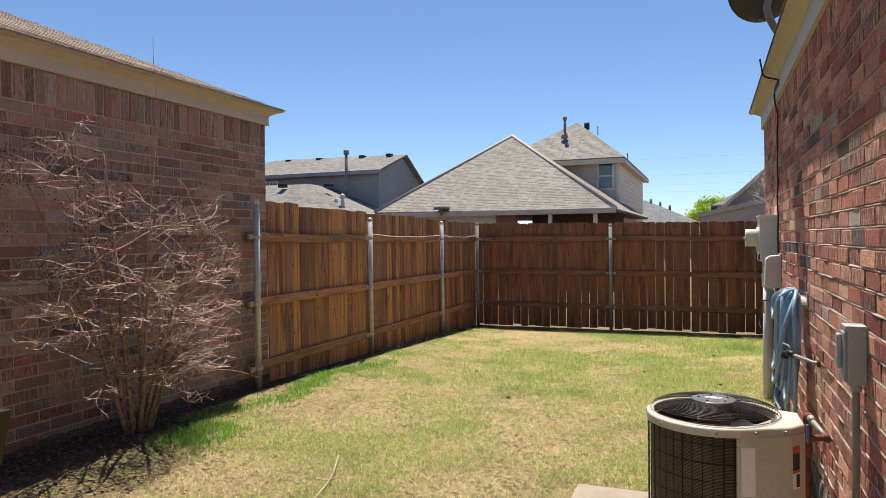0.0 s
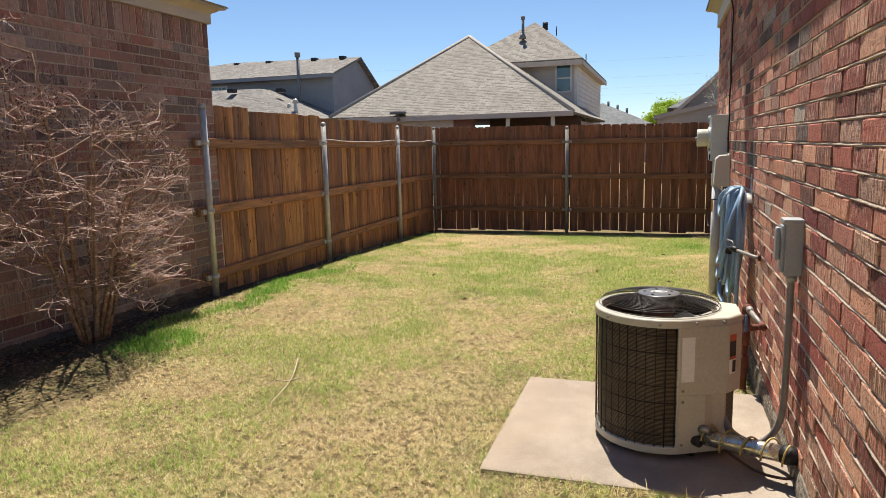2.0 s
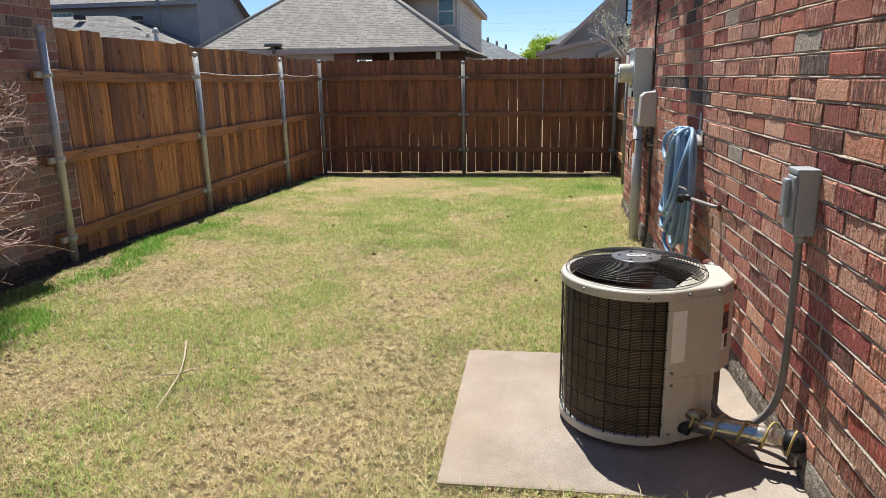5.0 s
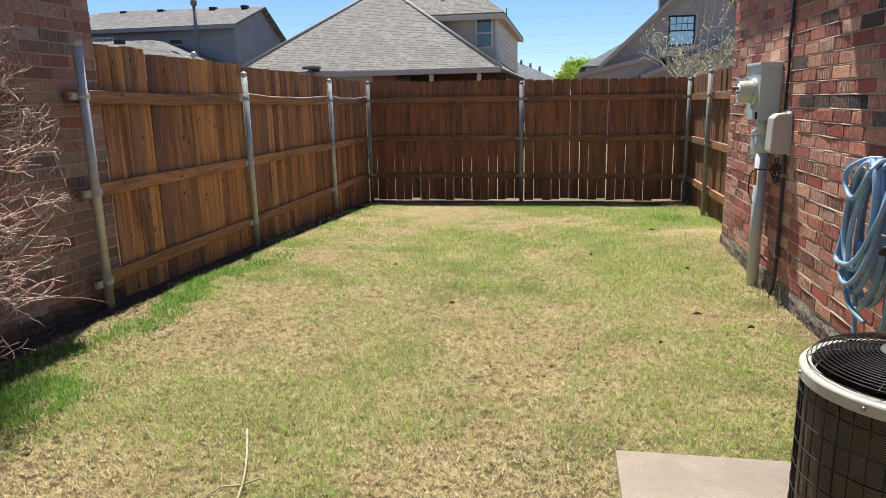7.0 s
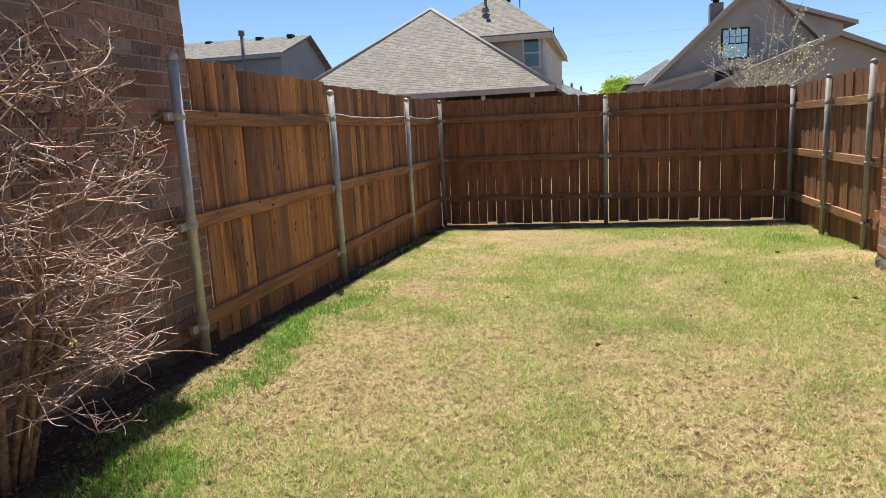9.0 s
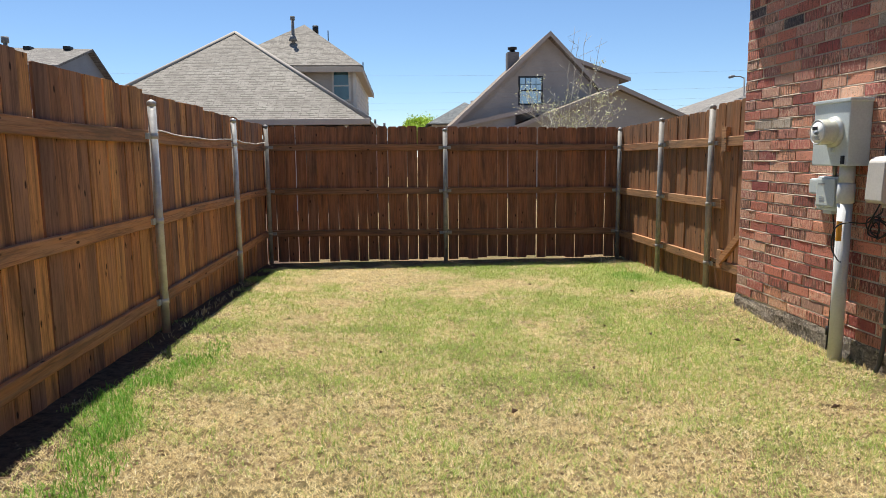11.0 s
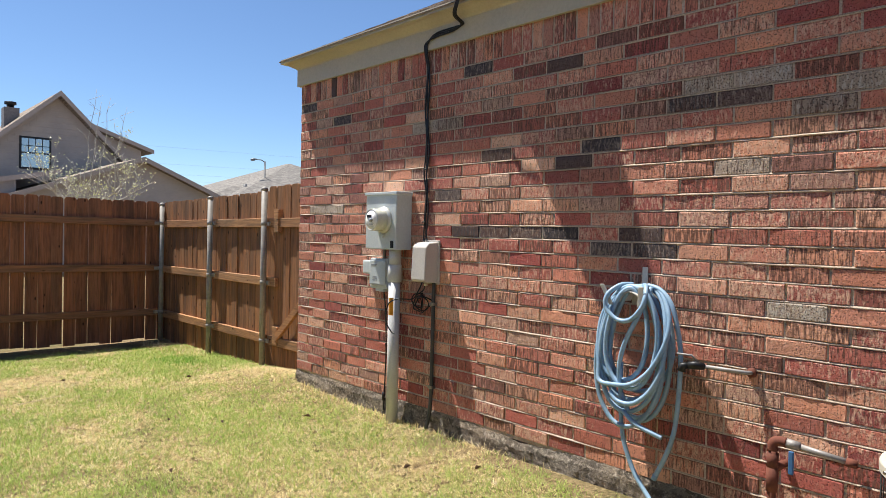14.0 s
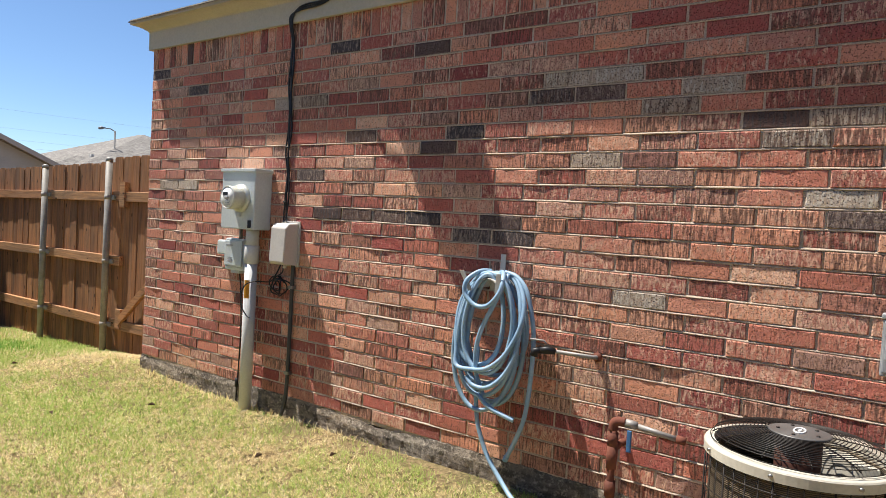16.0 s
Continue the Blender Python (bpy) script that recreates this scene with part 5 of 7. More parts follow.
dial = tube("meter_body", [(-0.157, my, mz), (-0.16, my, mz), (-0.225, my, mz), (-0.238, my, mz), (-0.244, my, mz)], [0.07, 0.076, 0.0755, 0.0745, 0.07], METER_SHELL, meter, 32, label="domed pale meter cover")
tube("cover_rim", [(-0.243, my + 0.0705 * math.cos(2 * math.pi * i / 36), mz + 0.0705 * math.sin(2 * math.pi * i / 36)) for i in range(36)], 0.0048, GLASS_RIM, dial, 8, closed=True)
tube("dial_plate", [(-0.2435, my, mz), (-0.2462, my, mz)], 0.064, LABEL_WHITE, dial, 28)
boxed("display", (-0.2492, my - 0.004, mz + 0.014), (-0.2455, my + 0.046, mz + 0.034), LABEL_BLACK, dial, 0.001)
tube("reset_knob", [(-0.2455, my - 0.004, mz - 0.003), (-0.262, my - 0.004, mz - 0.003)], [0.014, 0.011], BOX_GREY, dial, 14)
for w, dz in ((0.034, -0.026), (0.026, -0.036), (0.03, -0.046)):
    boxed("printed_bar", (-0.2485, my - w, mz + dz), (-0.2455, my + w * 0.6, mz + dz + 0.004), BOX_GREY, dial)
boxed("seal_tag", (-0.16, my - 0.012, mz - 0.118), (-0.139, my + 0.008, mz - 0.094), METER_GREY, meter, 0.003)

CONDUIT = worn("grey_pvc_conduit", (0.58, 0.58, 0.57), 0.5, 0, 0.08, 4, 0.06)
ORANGE = worn("orange_label", (0.6, 0.25, 0.02), 0.5, 0, 0.08)
cond = place("service_conduit", -0.075, 6.15, -0.02, "grey plastic service conduit with an orange label rising from the lawn", "conduit")
kx, ky = -0.072, 6.118
tube("pipe", [(kx, ky, -0.08), (kx, ky, 1.0)], 0.0405, CONDUIT, cond, 24)
tube("coupling", [(kx, ky, 0.985), (kx, ky, 0.99), (kx, ky, 1.1), (kx, ky, 1.105)], [0.043, 0.049, 0.049, 0.044], CONDUIT, cond, 24)
tube("pipe", [(kx, ky, 1.1), (kx, ky, 1.21)], 0.043, CONDUIT, cond, 24)
verts, faces = [], []
for i in range(9):
    a = math.pi - 0.25 + 1.05 * i / 8
    for z in (0.757, 0.877):
        verts.append((kx + 0.0418 * math.cos(a), ky + 0.0418 * math.sin(a), z))
faces = [(2 * i, 2 * i + 2, 2 * i + 3, 2 * i + 1) for i in range(8)]
from_lists("label_band", verts, faces, ORANGE, cond, "orange warning label")

jb = place("cable_junction_box", -0.06, 5.81, 1.0, "pale grey cable junction box with a sloping front", "junction box")
PALE = worn("pale_grey_plastic", (0.56, 0.52, 0.47), 0.55, 0, 0.06)
prism("body", [(-0.001, 1.0), (-0.105, 1.005), (-0.122, 1.02), (-0.112, 1.235), (-0.085, 1.262), (-0.001, 1.27)], "y", 5.745, 5.885, PALE, jb, bevel=0.005)
boxed("back_plate", (-0.012, 5.73, 0.99), (-0.001, 5.9, 1.28), PALE, jb, 0.003)
tube("nub", [(-0.06, 5.8, 0.98), (-0.06, 5.8, 1.003)], 0.012, PALE, jb, 10)

br = place("breaker_box", -0.05, 6.31, 0.92, "small grey breaker box beside the conduit", "electrical box")
boxed("body", (-0.075, 6.195, 0.925), (-0.001, 6.4, 1.14), METER_GREY, br, 0.01)
boxed("cover", (-0.09, 6.205, 0.95), (-0.075, 6.39, 1.13), METER_GREY, br, 0.012)
boxed("foot_lug", (-0.07, 6.25, 0.905), (-0.02, 6.34, 0.928), METER_GREY, br, 0.006)
for k in range(3):
    boxed("printed_bar", (-0.0915, 6.3, 0.985 + 0.012 * k), (-0.089, 6.35, 0.989 + 0.012 * k), BOX_GREY, br)
boxed("printed_bar", (-0.0915, 6.3, 1.09), (-0.089, 6.37, 1.098), BOX_GREY, br)
boxed("side_box", (-0.055, 6.402, 1.02), (-0.001, 6.525, 1.12), METER_GREY, br, 0.012)
tube("nipple", [(-0.05, 6.27, 1.138), (-0.05, 6.27, 1.21)], 0.012, SCREW, br, 10)

cb = place("cable_bundle", -0.01, 5.88, 1.27, "bundle of black cables running down the brick from the eaves", "cable")
for k in range(3):
    o = 0.011 * (k - 1)
    pts = [(-0.17, 5.43 + o, 2.79), (-0.16, 5.45 + o, 2.74), (-0.135, 5.5 + o, 2.67), (-0.04, 5.53 + o, 2.64), (-0.037, 5.62 + o, 2.625 - o), (-0.037, 5.78, 2.62 - o), (-0.036, 5.87 + o, 2.585), (-0.03, 5.885 + o, 2.53)]
    for i in range(9):
        pts.append((-0.011 - 0.004 * (i % 2), 5.882 + o * (1.1 + math.sin(i * 2.1 + k * 2)) - 0.002 * i, 2.42 - 0.14 * i))
    pts.append((-0.02, 5.845 + o * 2, 1.265))
    tube("cable", smooth_line(pts, 5), 0.0055, BLACK_RUBBER, cb, 7)
for z in (2.55, 2.2, 1.75, 1.4):
    tube("cable_tie", [(-0.012, 5.865, z), (-0.022, 5.882, z + 0.003), (-0.012, 5.9, z)], 0.006, BLACK_RUBBER, cb, 6)
wire = place("thin_wire", -0.005, 6.37, 1.61, "thin pale wire hanging down the brick wall", "wire")
tube("wire", smooth_line([(-0.006, 6.39, 2.54), (-0.006, 6.375, 2.3), (-0.01, 6.37, 2.16), (-0.004, 6.385, 2.13), (-0.006, 6.365, 1.9), (-0.006, 6.352, 1.605)], 6), 0.0022, worn("pinkish_wire", (0.5, 0.34, 0.28), 0.6), wire, 5)

rs = place("cable_riser", -0.02, 5.78, 0.0, "dark cable riser pipe with a loose coil of black wire", "cable")
tube("riser", smooth_line([(-0.022, 5.765, 1.0), (-0.02, 5.768, 0.6), (-0.02, 5.772, 0.25), (-0.025, 5.785, 0.1), (-0.05, 5.81, -0.03)]), 0.0125, worn("dark_grey_riser", (0.06, 0.06, 0.06), 0.5), rs, 10)
for z in (0.3, 0.85):
    boxed("strap", (-0.036, 5.75, z), (-0.001, 5.79, z + 0.02), SCREW, rs, 0.003)
loops = []
for i in range(120):
    a = 2 * math.pi * 3.4 * i / 119
    loops.append((-0.03 - 0.02 * math.sin(i * 0.31), 5.88 + (0.055 + 0.018 * math.sin(i * 0.17)) * math.cos(a) + 0.03 * (i // 40 - 1), 0.86 + (0.05 + 0.014 * math.cos(i * 0.23)) * math.sin(a)))
tube("wire_coil", loops, 0.0042, BLACK_RUBBER, rs, 6)
tube("loose_wire", smooth_line([(-0.04, 5.86, 1.0), (-0.045, 5.9, 0.93), (-0.05, 5.95, 0.88), (-0.12, 6.03, 0.875), (-0.14, 6.1, 0.83), (-0.145, 6.11, 0.72), (-0.14, 6.06, 0.655), (-0.135, 6.03, 0.64)]), 0.0045, BLACK_RUBBER, rs, 6)
tube("loose_wire", smooth_line([(-0.05, 5.83, 1.0), (-0.035, 5.85, 0.95), (-0.03, 5.93, 0.9), (-0.03, 5.96, 0.82), (-0.025, 5.9, 0.8)]), 0.0045, BLACK_RUBBER, rs, 6)
gw = place("ground_wire", -0.01, 6.29, 0.0, "thin dark ground wire running down to the soil", "wire")
tube("wire", smooth_line([(-0.03, 6.3, 0.93), (-0.02, 6.285, 0.8), (-0.012, 6.275, 0.5), (-0.012, 6.285, 0.2), (-0.02, 6.29, -0.03)]), 0.005, BLACK_RUBBER, gw, 6)
tube("clamp", [(-0.018, 6.287, 0.12), (-0.018, 6.287, 0.18)], 0.012, BLACK_RUBBER, gw, 8)

# ---- hose, tap and gas riser ----
def hose_material():
    m = Mat("blue_hose", 0.42, 0, 0.45)
    at = m.coords(world_space=True)
    base = m.ramp(m.noise(7, 4, 0.6, at), [(0.3, (0.2, 0.33, 0.46)), (0.7, (0.32, 0.46, 0.6))])
    base = m.mix(m.ramp(m.noise(70, 3, 0.6, at), [(0.5, 0.0), (0.72, 0.35)]), base, (0.2, 0.2, 0.19))
    m.bump(m.noise(120, 2, 0.5, at), 0.1, 0.002)
    return m.colour(base)


HOSE = hose_material()
hook = place("hose_hanger", -0.06, 4.22, 1.02, "white metal hose hanger screwed to the brick", "hose hanger")
HOOK_WHITE = worn("chipped_white_metal", (0.62, 0.57, 0.5), 0.45, 0, 0.06)
boxed("back_plate", (-0.006, 4.15, 1.0), (-0.001, 4.29, 1.09), HOOK_WHITE, hook, 0.002)
boxed("tab", (-0.007, 4.205, 1.08), (-0.0015, 4.235, 1.185), HOOK_WHITE, hook, 0.002)
verts, faces = [], []
for i in range(11):
    a = math.pi * (0.12 + 0.76 * i / 10)
    for x in (-0.002, -0.15):
        verts.append((x, 4.22 + 0.085 * math.cos(a), 0.985 + 0.085 * math.sin(a)))
n0 = len(verts)
verts += [(x, y + (4.22 - y) * 0.035, z - 0.003) for x, y, z in verts]
for i in range(10):
    q = (2 * i, 2 * i + 1, 2 * i + 3, 2 * i + 2)
    faces += [q, tuple(v + n0 for v in reversed(q))]
from_lists("saddle", verts, faces, HOOK_WHITE, hook)
for y, lean in ((4.155, -0.012), (4.31, 0.05)):
    bm = bmesh.new()
    block(bm, (-0.155, y - 0.013, 1.0), (-0.149, y + 0.013, 1.098), 0.0025)
    for v in bm.verts:
        k = (v.co.z - 1.0) / 0.098
        v.co.y += lean * k
        v.co.x -= 0.012 * k
    part("prong", bm, HOOK_WHITE, hook)

hose = place("garden_hose", -0.08, 4.27, 0.43, "pale blue garden hose coiled over a wall hanger", "garden hose")
hr = random.Random(5)
# each turn: middle, half width, upper end, lower end, distance from the wall, lean of the lower half
TURNS = [(4.232, 0.205, 1.118, 0.385, -0.085, 0.02), (4.215, 0.198, 1.108, 0.425, -0.055, -0.015), (4.225, 0.19, 1.122, 0.53, -0.1, 0.0), (4.205, 0.185, 1.11, 0.47, -0.12, 0.02),
         (4.225, 0.165, 1.1, 0.44, -0.07, -0.03), (4.19, 0.16, 1.116, 0.595, -0.135, 0.015), (4.235, 0.15, 1.095, 0.62, -0.11, 0.035), (4.205, 0.2, 1.12, 0.565, -0.045, 0.0)]
line, per = [], 24
for k, (mid, half, top, low, x, skew) in enumerate(TURNS):
    for i in range(per):
        a = 2 * math.pi * i / per
        down = (1 - math.cos(a)) / 2
        belly = 0.8 + 0.25 * math.sin(a / 2) ** 2
        wave = 0.006 * math.sin(3 * a + k * 1.7)
        line.append((x - 0.025 * math.sin(a / 2) + 0.004 * hr.uniform(-1, 1), mid - half * math.sin(a) * belly + skew * down + wave, top - (top - low) * down + wave))
sm = []
for i in range(len(line)):
    lo, hi = max(0, i - 2), min(len(line), i + 3)
    sm.append(tuple(sum(p[c] for p in line[lo:hi]) / (hi - lo) for c in range(3)))
R_HOSE = 0.0115
tube("hose_coil", smooth_line(sm, 2), R_HOSE, HOSE, hose, 10)
# short loop thrown over the front of the hanger, and slack strands lying across the coil
tube("hose_strand", smooth_line([(-0.06, 4.25, 1.1), (-0.11, 4.29, 1.095), (-0.165, 4.325, 1.05), (-0.175, 4.325, 0.985), (-0.178, 4.26, 0.935), (-0.178, 4.19, 0.94), (-0.172, 4.135, 1.0), (-0.155, 4.125, 1.055), (-0.11, 4.15, 1.095), (-0.06, 4.19, 1.1)]), R_HOSE, HOSE, hose, 10)
tube("hose_strand", smooth_line([(-0.08, 4.14, 1.09), (-0.14, 4.135, 1.03), (-0.165, 4.16, 0.95), (-0.165, 4.22, 0.83), (-0.16, 4.25, 0.72), (-0.155, 4.245, 0.6), (-0.15, 4.2, 0.5)]), R_HOSE, HOSE, hose, 10)
tube("hose_strand", smooth_line([(-0.06, 4.31, 1.08), (-0.1, 4.38, 0.97), (-0.12, 4.4, 0.85), (-0.15, 4.375, 0.7), (-0.17, 4.355, 0.625), (-0.178, 4.27, 0.62), (-0.178, 4.17, 0.64), (-0.17, 4.08, 0.72), (-0.15, 4.02, 0.85), (-0.12, 4.02, 0.96), (-0.08, 4.08, 1.06), (-0.06, 4.13, 1.09)]), R_HOSE, HOSE, hose, 10)
tube("hose_strand", smooth_line([(-0.17, 4.29, 0.58), (-0.18, 4.24, 0.545), (-0.18, 4.16, 0.55), (-0.172, 4.08, 0.62), (-0.155, 4.03, 0.74), (-0.13, 4.03, 0.9), (-0.09, 4.07, 1.02), (-0.06, 4.13, 1.085)]), R_HOSE, HOSE, hose, 10)
tube("hose_strand", smooth_line([(-0.165, 4.22, 0.5), (-0.17, 4.15, 0.455), (-0.165, 4.07, 0.43), (-0.155, 4.02, 0.415)]), R_HOSE, HOSE, hose, 10)
tube("hose_tail", smooth_line([(-0.1, 4.28, 0.72), (-0.1, 4.275, 0.5), (-0.1, 4.262, 0.376), (-0.1, 4.24, 0.3), (-0.105, 4.185, 0.196), (-0.13, 4.08, 0.1), (-0.18, 3.98, 0.052), (-0.26, 3.84, 0.045), (-0.33, 3.74, 0.045)]), R_HOSE, HOSE, hose, 10)
tube("hose_tail", smooth_line([(-0.06, 4.17, 1.1), (-0.07, 4.1, 1.085), (-0.085, 4.035, 1.03), (-0.09, 4.0, 0.94), (-0.09, 3.975, 0.8), (-0.088, 3.98, 0.6), (-0.085, 4.0, 0.43), (-0.082, 4.04, 0.31), (-0.08, 4.092, 0.2)]), R_HOSE, HOSE, hose, 10)
tube("hose_end", [(-0.08, 4.088, 0.21), (-0.079, 4.098, 0.185)], 0.0135, HOSE, hose, 10)

RUST = worn("rusted_pipe", (0.16, 0.055, 0.035), 0.85, 0.2, 0.35, 18, 0.4, 90)
GALV = worn("dull_pipe", (0.3, 0.28, 0.26), 0.6, 0.4, 0.15, 14)
tap = place("outdoor_tap", -0.07, 3.81, 0.76, "outdoor tap on a galvanised pipe from the wall", "tap")
tube("pipe", [(0.004, 3.675, 0.752), (-0.03, 3.7, 0.753), (-0.11, 3.86, 0.765)], 0.0095, GALV, tap, 12)
tube("flange", [(0.003, 3.685, 0.753), (-0.012, 3.69, 0.753)], 0.022, RUST, tap, 12)
tube("valve_body", [(-0.105, 3.85, 0.764), (-0.12, 3.885, 0.768), (-0.135, 3.915, 0.765)], [0.014, 0.02, 0.016], BLACK_RUBBER, tap, 12)
tube("spout", [(-0.13, 3.91, 0.765), (-0.142, 3.935, 0.76), (-0.145, 3.94, 0.735)], [0.015, 0.018, 0.02], BLACK_RUBBER, tap, 12)
tube("handle", [(-0.118, 3.88, 0.785), (-0.13, 3.9, 0.81), (-0.15, 3.96, 0.812)], 0.005, GALV, tap, 8)

gas = place("gas_riser", -0.076, 3.56, 0.05, "rusted gas riser pipe with a blue-handled valve", "gas pipe")
gx, gy = -0.076, 3.56
tube("riser", [(gx, gy, -0.02), (gx, gy, 0.48)], 0.0165, RUST, gas, 12)
for z, h in ((0.34, 0.05), (0.42, 0.03), (0.2, 0.035)):
    tube("coupling", [(gx, gy, z - h), (gx, gy, z + h)], 0.023, RUST, gas, 12)
tube("elbow", smooth_line([(gx, gy, 0.46), (gx, gy, 0.49), (gx + 0.004, gy - 0.02, 0.502), (gx + 0.008, gy - 0.05, 0.502)], 4), 0.021, RUST, gas, 12)
tube("union", [(gx + 0.008, gy - 0.045, 0.502), (gx + 0.012, gy - 0.1, 0.497)], 0.019, GALV, gas, 8)
tube("outlet", [(gx + 0.012, gy - 0.09, 0.498), (-0.03, 3.29, 0.47)], 0.0125, GALV, gas, 12)
tube("cap", [(-0.032, 3.3, 0.471), (-0.026, 3.262, 0.467)], 0.018, RUST, gas, 8)
tube("tee", [(gx, gy, 0.38), (gx + 0.045, gy - 0.02, 0.395), (0.004, gy - 0.03, 0.4)], [0.02, 0.017, 0.014], RUST, gas, 10)
boxed("valve_handle", (gx - 0.012, gy - 0.085, 0.38), (gx + 0.0, gy - 0.065, 0.475), worn("blue_handle", (0.05, 0.15, 0.32), 0.5), gas, 0.004)

# ---- satellite dish on the roof edge ----
dish = place("satellite_dish", 0.02, 5.4, 2.85, "dark satellite dish on a bent grey mast at the roof edge", "satellite dish")
dc, face = Vector((-0.13, 5.32, 3.3)), Vector((-0.1, 0.72, 0.62)).normalized()
su = face.cross(Vector((0, 0, 1))).normalized()
sv = su.cross(face)
verts, faces = [], []
N, RNG = 36, 6
for side in (0, 1):
    for i in range(RNG + 1):
        rr = i / RNG
        for k in range(N):
            a = 2 * math.pi * k / N
            p = dc + su * (0.27 * rr * math.cos(a)) + sv * (0.3 * rr * math.sin(a)) + face * (0.055 * rr * rr - 0.006 * side)
            verts.append(p)
    b = side * (RNG + 1) * N
    for i in range(RNG):
        for k in range(N):
            q = (b + i * N + k, b + i * N + (k + 1) % N, b + (i + 1) * N + (k + 1) % N, b + (i + 1) * N + k)
            faces.append(q if side == 0 else tuple(reversed(q)))
for k in range(N):
    o, b = RNG * N, (RNG + 1) * N
    faces.append((o + k, o + (k + 1) % N, b + o + (k + 1) % N, b + o + k))
DISH = worn("charcoal_dish", (0.035, 0.035, 0.04), 0.5, 0.1)
from_lists("reflector", verts, faces, DISH, dish, smooth=True)
back = dc - face * 0.02
tube("mount", [back + face * 0.01, back - face * 0.05], [0.09, 0.06], DISH, dish, 14)
tube("mast", smooth_line([back - face * 0.05 + Vector((0, 0, 0.06)), back - face * 0.055 - Vector((0, 0, 0.06)), (-0.13, 5.28, 3.12), (-0.08, 5.33, 3.0), (0.02, 5.4, 2.87)]), 0.026, PIPE_GREY, dish, 12)
boxed("foot_plate", (-0.06, 5.33, 2.84), (0.1, 5.47, 2.87), PIPE_GREY, dish, 0.004, matrix=None)
tube("feed_arm", [back + face * 0.01 - sv * 0.26, dc - sv * 0.3 + face * 0.35], 0.014, PIPE_GREY, dish, 8)
tube("feed_horn", [dc - sv * 0.3 + face * 0.34, dc - sv * 0.26 + face * 0.36], 0.035, DISH, dish, 10)
for s in (-0.045, 0.05):
    tube("bolt", [back - face * 0.02 + su * s + sv * 0.1, back - face * 0.045 + su * s + sv * 0.1], 0.012, PIPE_GREY, dish, 8)


# ---- dark chair standing on the lawn, its back to the shrub ----
def patio_chair():
    chair = place("patio_chair", -2.8, 0.85, ground_z(-2.8, 0.85), "dark stained wooden patio chair with a broad top rail", "chair")
    dark = worn("dark_stained_wood", (0.022, 0.013, 0.01), 0.42, 0, 0.2, 12)
    brown = wood_material("brown_chair_leg", [(0.0, (0.2, 0.09, 0.03)), (0.5, (0.28, 0.13, 0.045)), (1.0, (0.16, 0.07, 0.025))])
    x0, x1, y0, y1 = -3.03, -2.585, 1.06, 1.115
    top, low, t = 0.915, 0.735, 0.04
    verts = [(x0, y0, top), (x1, y0, top), (x1, y1, top), (x0, y1, top), (x0 + t, y0 + 0.01, low), (x1 - t, y0 + 0.01, low), (x1 - t, y1 - 0.01, low), (x0 + t, y1 - 0.01, low)]
    faces = [(0, 1, 2, 3), (7, 6, 5, 4)] + [(k, k + 4, (k + 1) % 4 + 4, (k + 1) % 4) for k in range(4)]
    rail_ob = from_lists("top_rail", verts, faces, dark, chair)
    tube("rolled_edge", [(x0, y0 + 0.004, top - 0.003), (x1, y0 + 0.004, top - 0.003)], 0.009, dark, rail_ob, 10)
    for x in (x0 + 0.075, x0 + 0.2, x1 - 0.075):
        boxed("back_slat", (x - 0.021, y0 + 0.012, 0.36), (x + 0.021, y1 - 0.012, low + 0.006), brown, chair, 0.004)
    boxed("seat", (x0 - 0.02, 0.68, 0.365), (x1 - 0.03, y1 - 0.005, 0.4), brown, chair, 0.008)
    for x in (x0 + 0.02, x1 - 0.06):
        for y in (0.72, 1.085):
            boxed("leg", (x - 0.022, y - 0.022, ground_z(x, y) - 0.01), (x + 0.022, y + 0.022, 0.364), brown, chair, 0.004)


patio_chair()

# ---- the bare shrub against the neighbour's wall ----
def bark_material(name, dark, light):
    m = Mat(name, 0.85, 0, 0.2)
    at = m.coords(world_space=True)
    base = m.ramp(m.noise(30, 5, 0.7, at), [(0.35, dark), (0.65, light)])
    m.bump(m.noise(150, 3, 0.6, at), 0.4, 0.003)
    return m.colour(base)


TWIG = bark_material("pale_twig_bark", (0.36, 0.22, 0.18), (0.76, 0.57, 0.49))
STEM = bark_material("shrub_stem_bark", (0.15, 0.09, 0.06), (0.42, 0.28, 0.2))
SEED = worn("dry_seed_head", (0.06, 0.03, 0.022), 0.8)
BUD = worn("young_leaf", (0.6, 0.55, 0.06), 0.6)


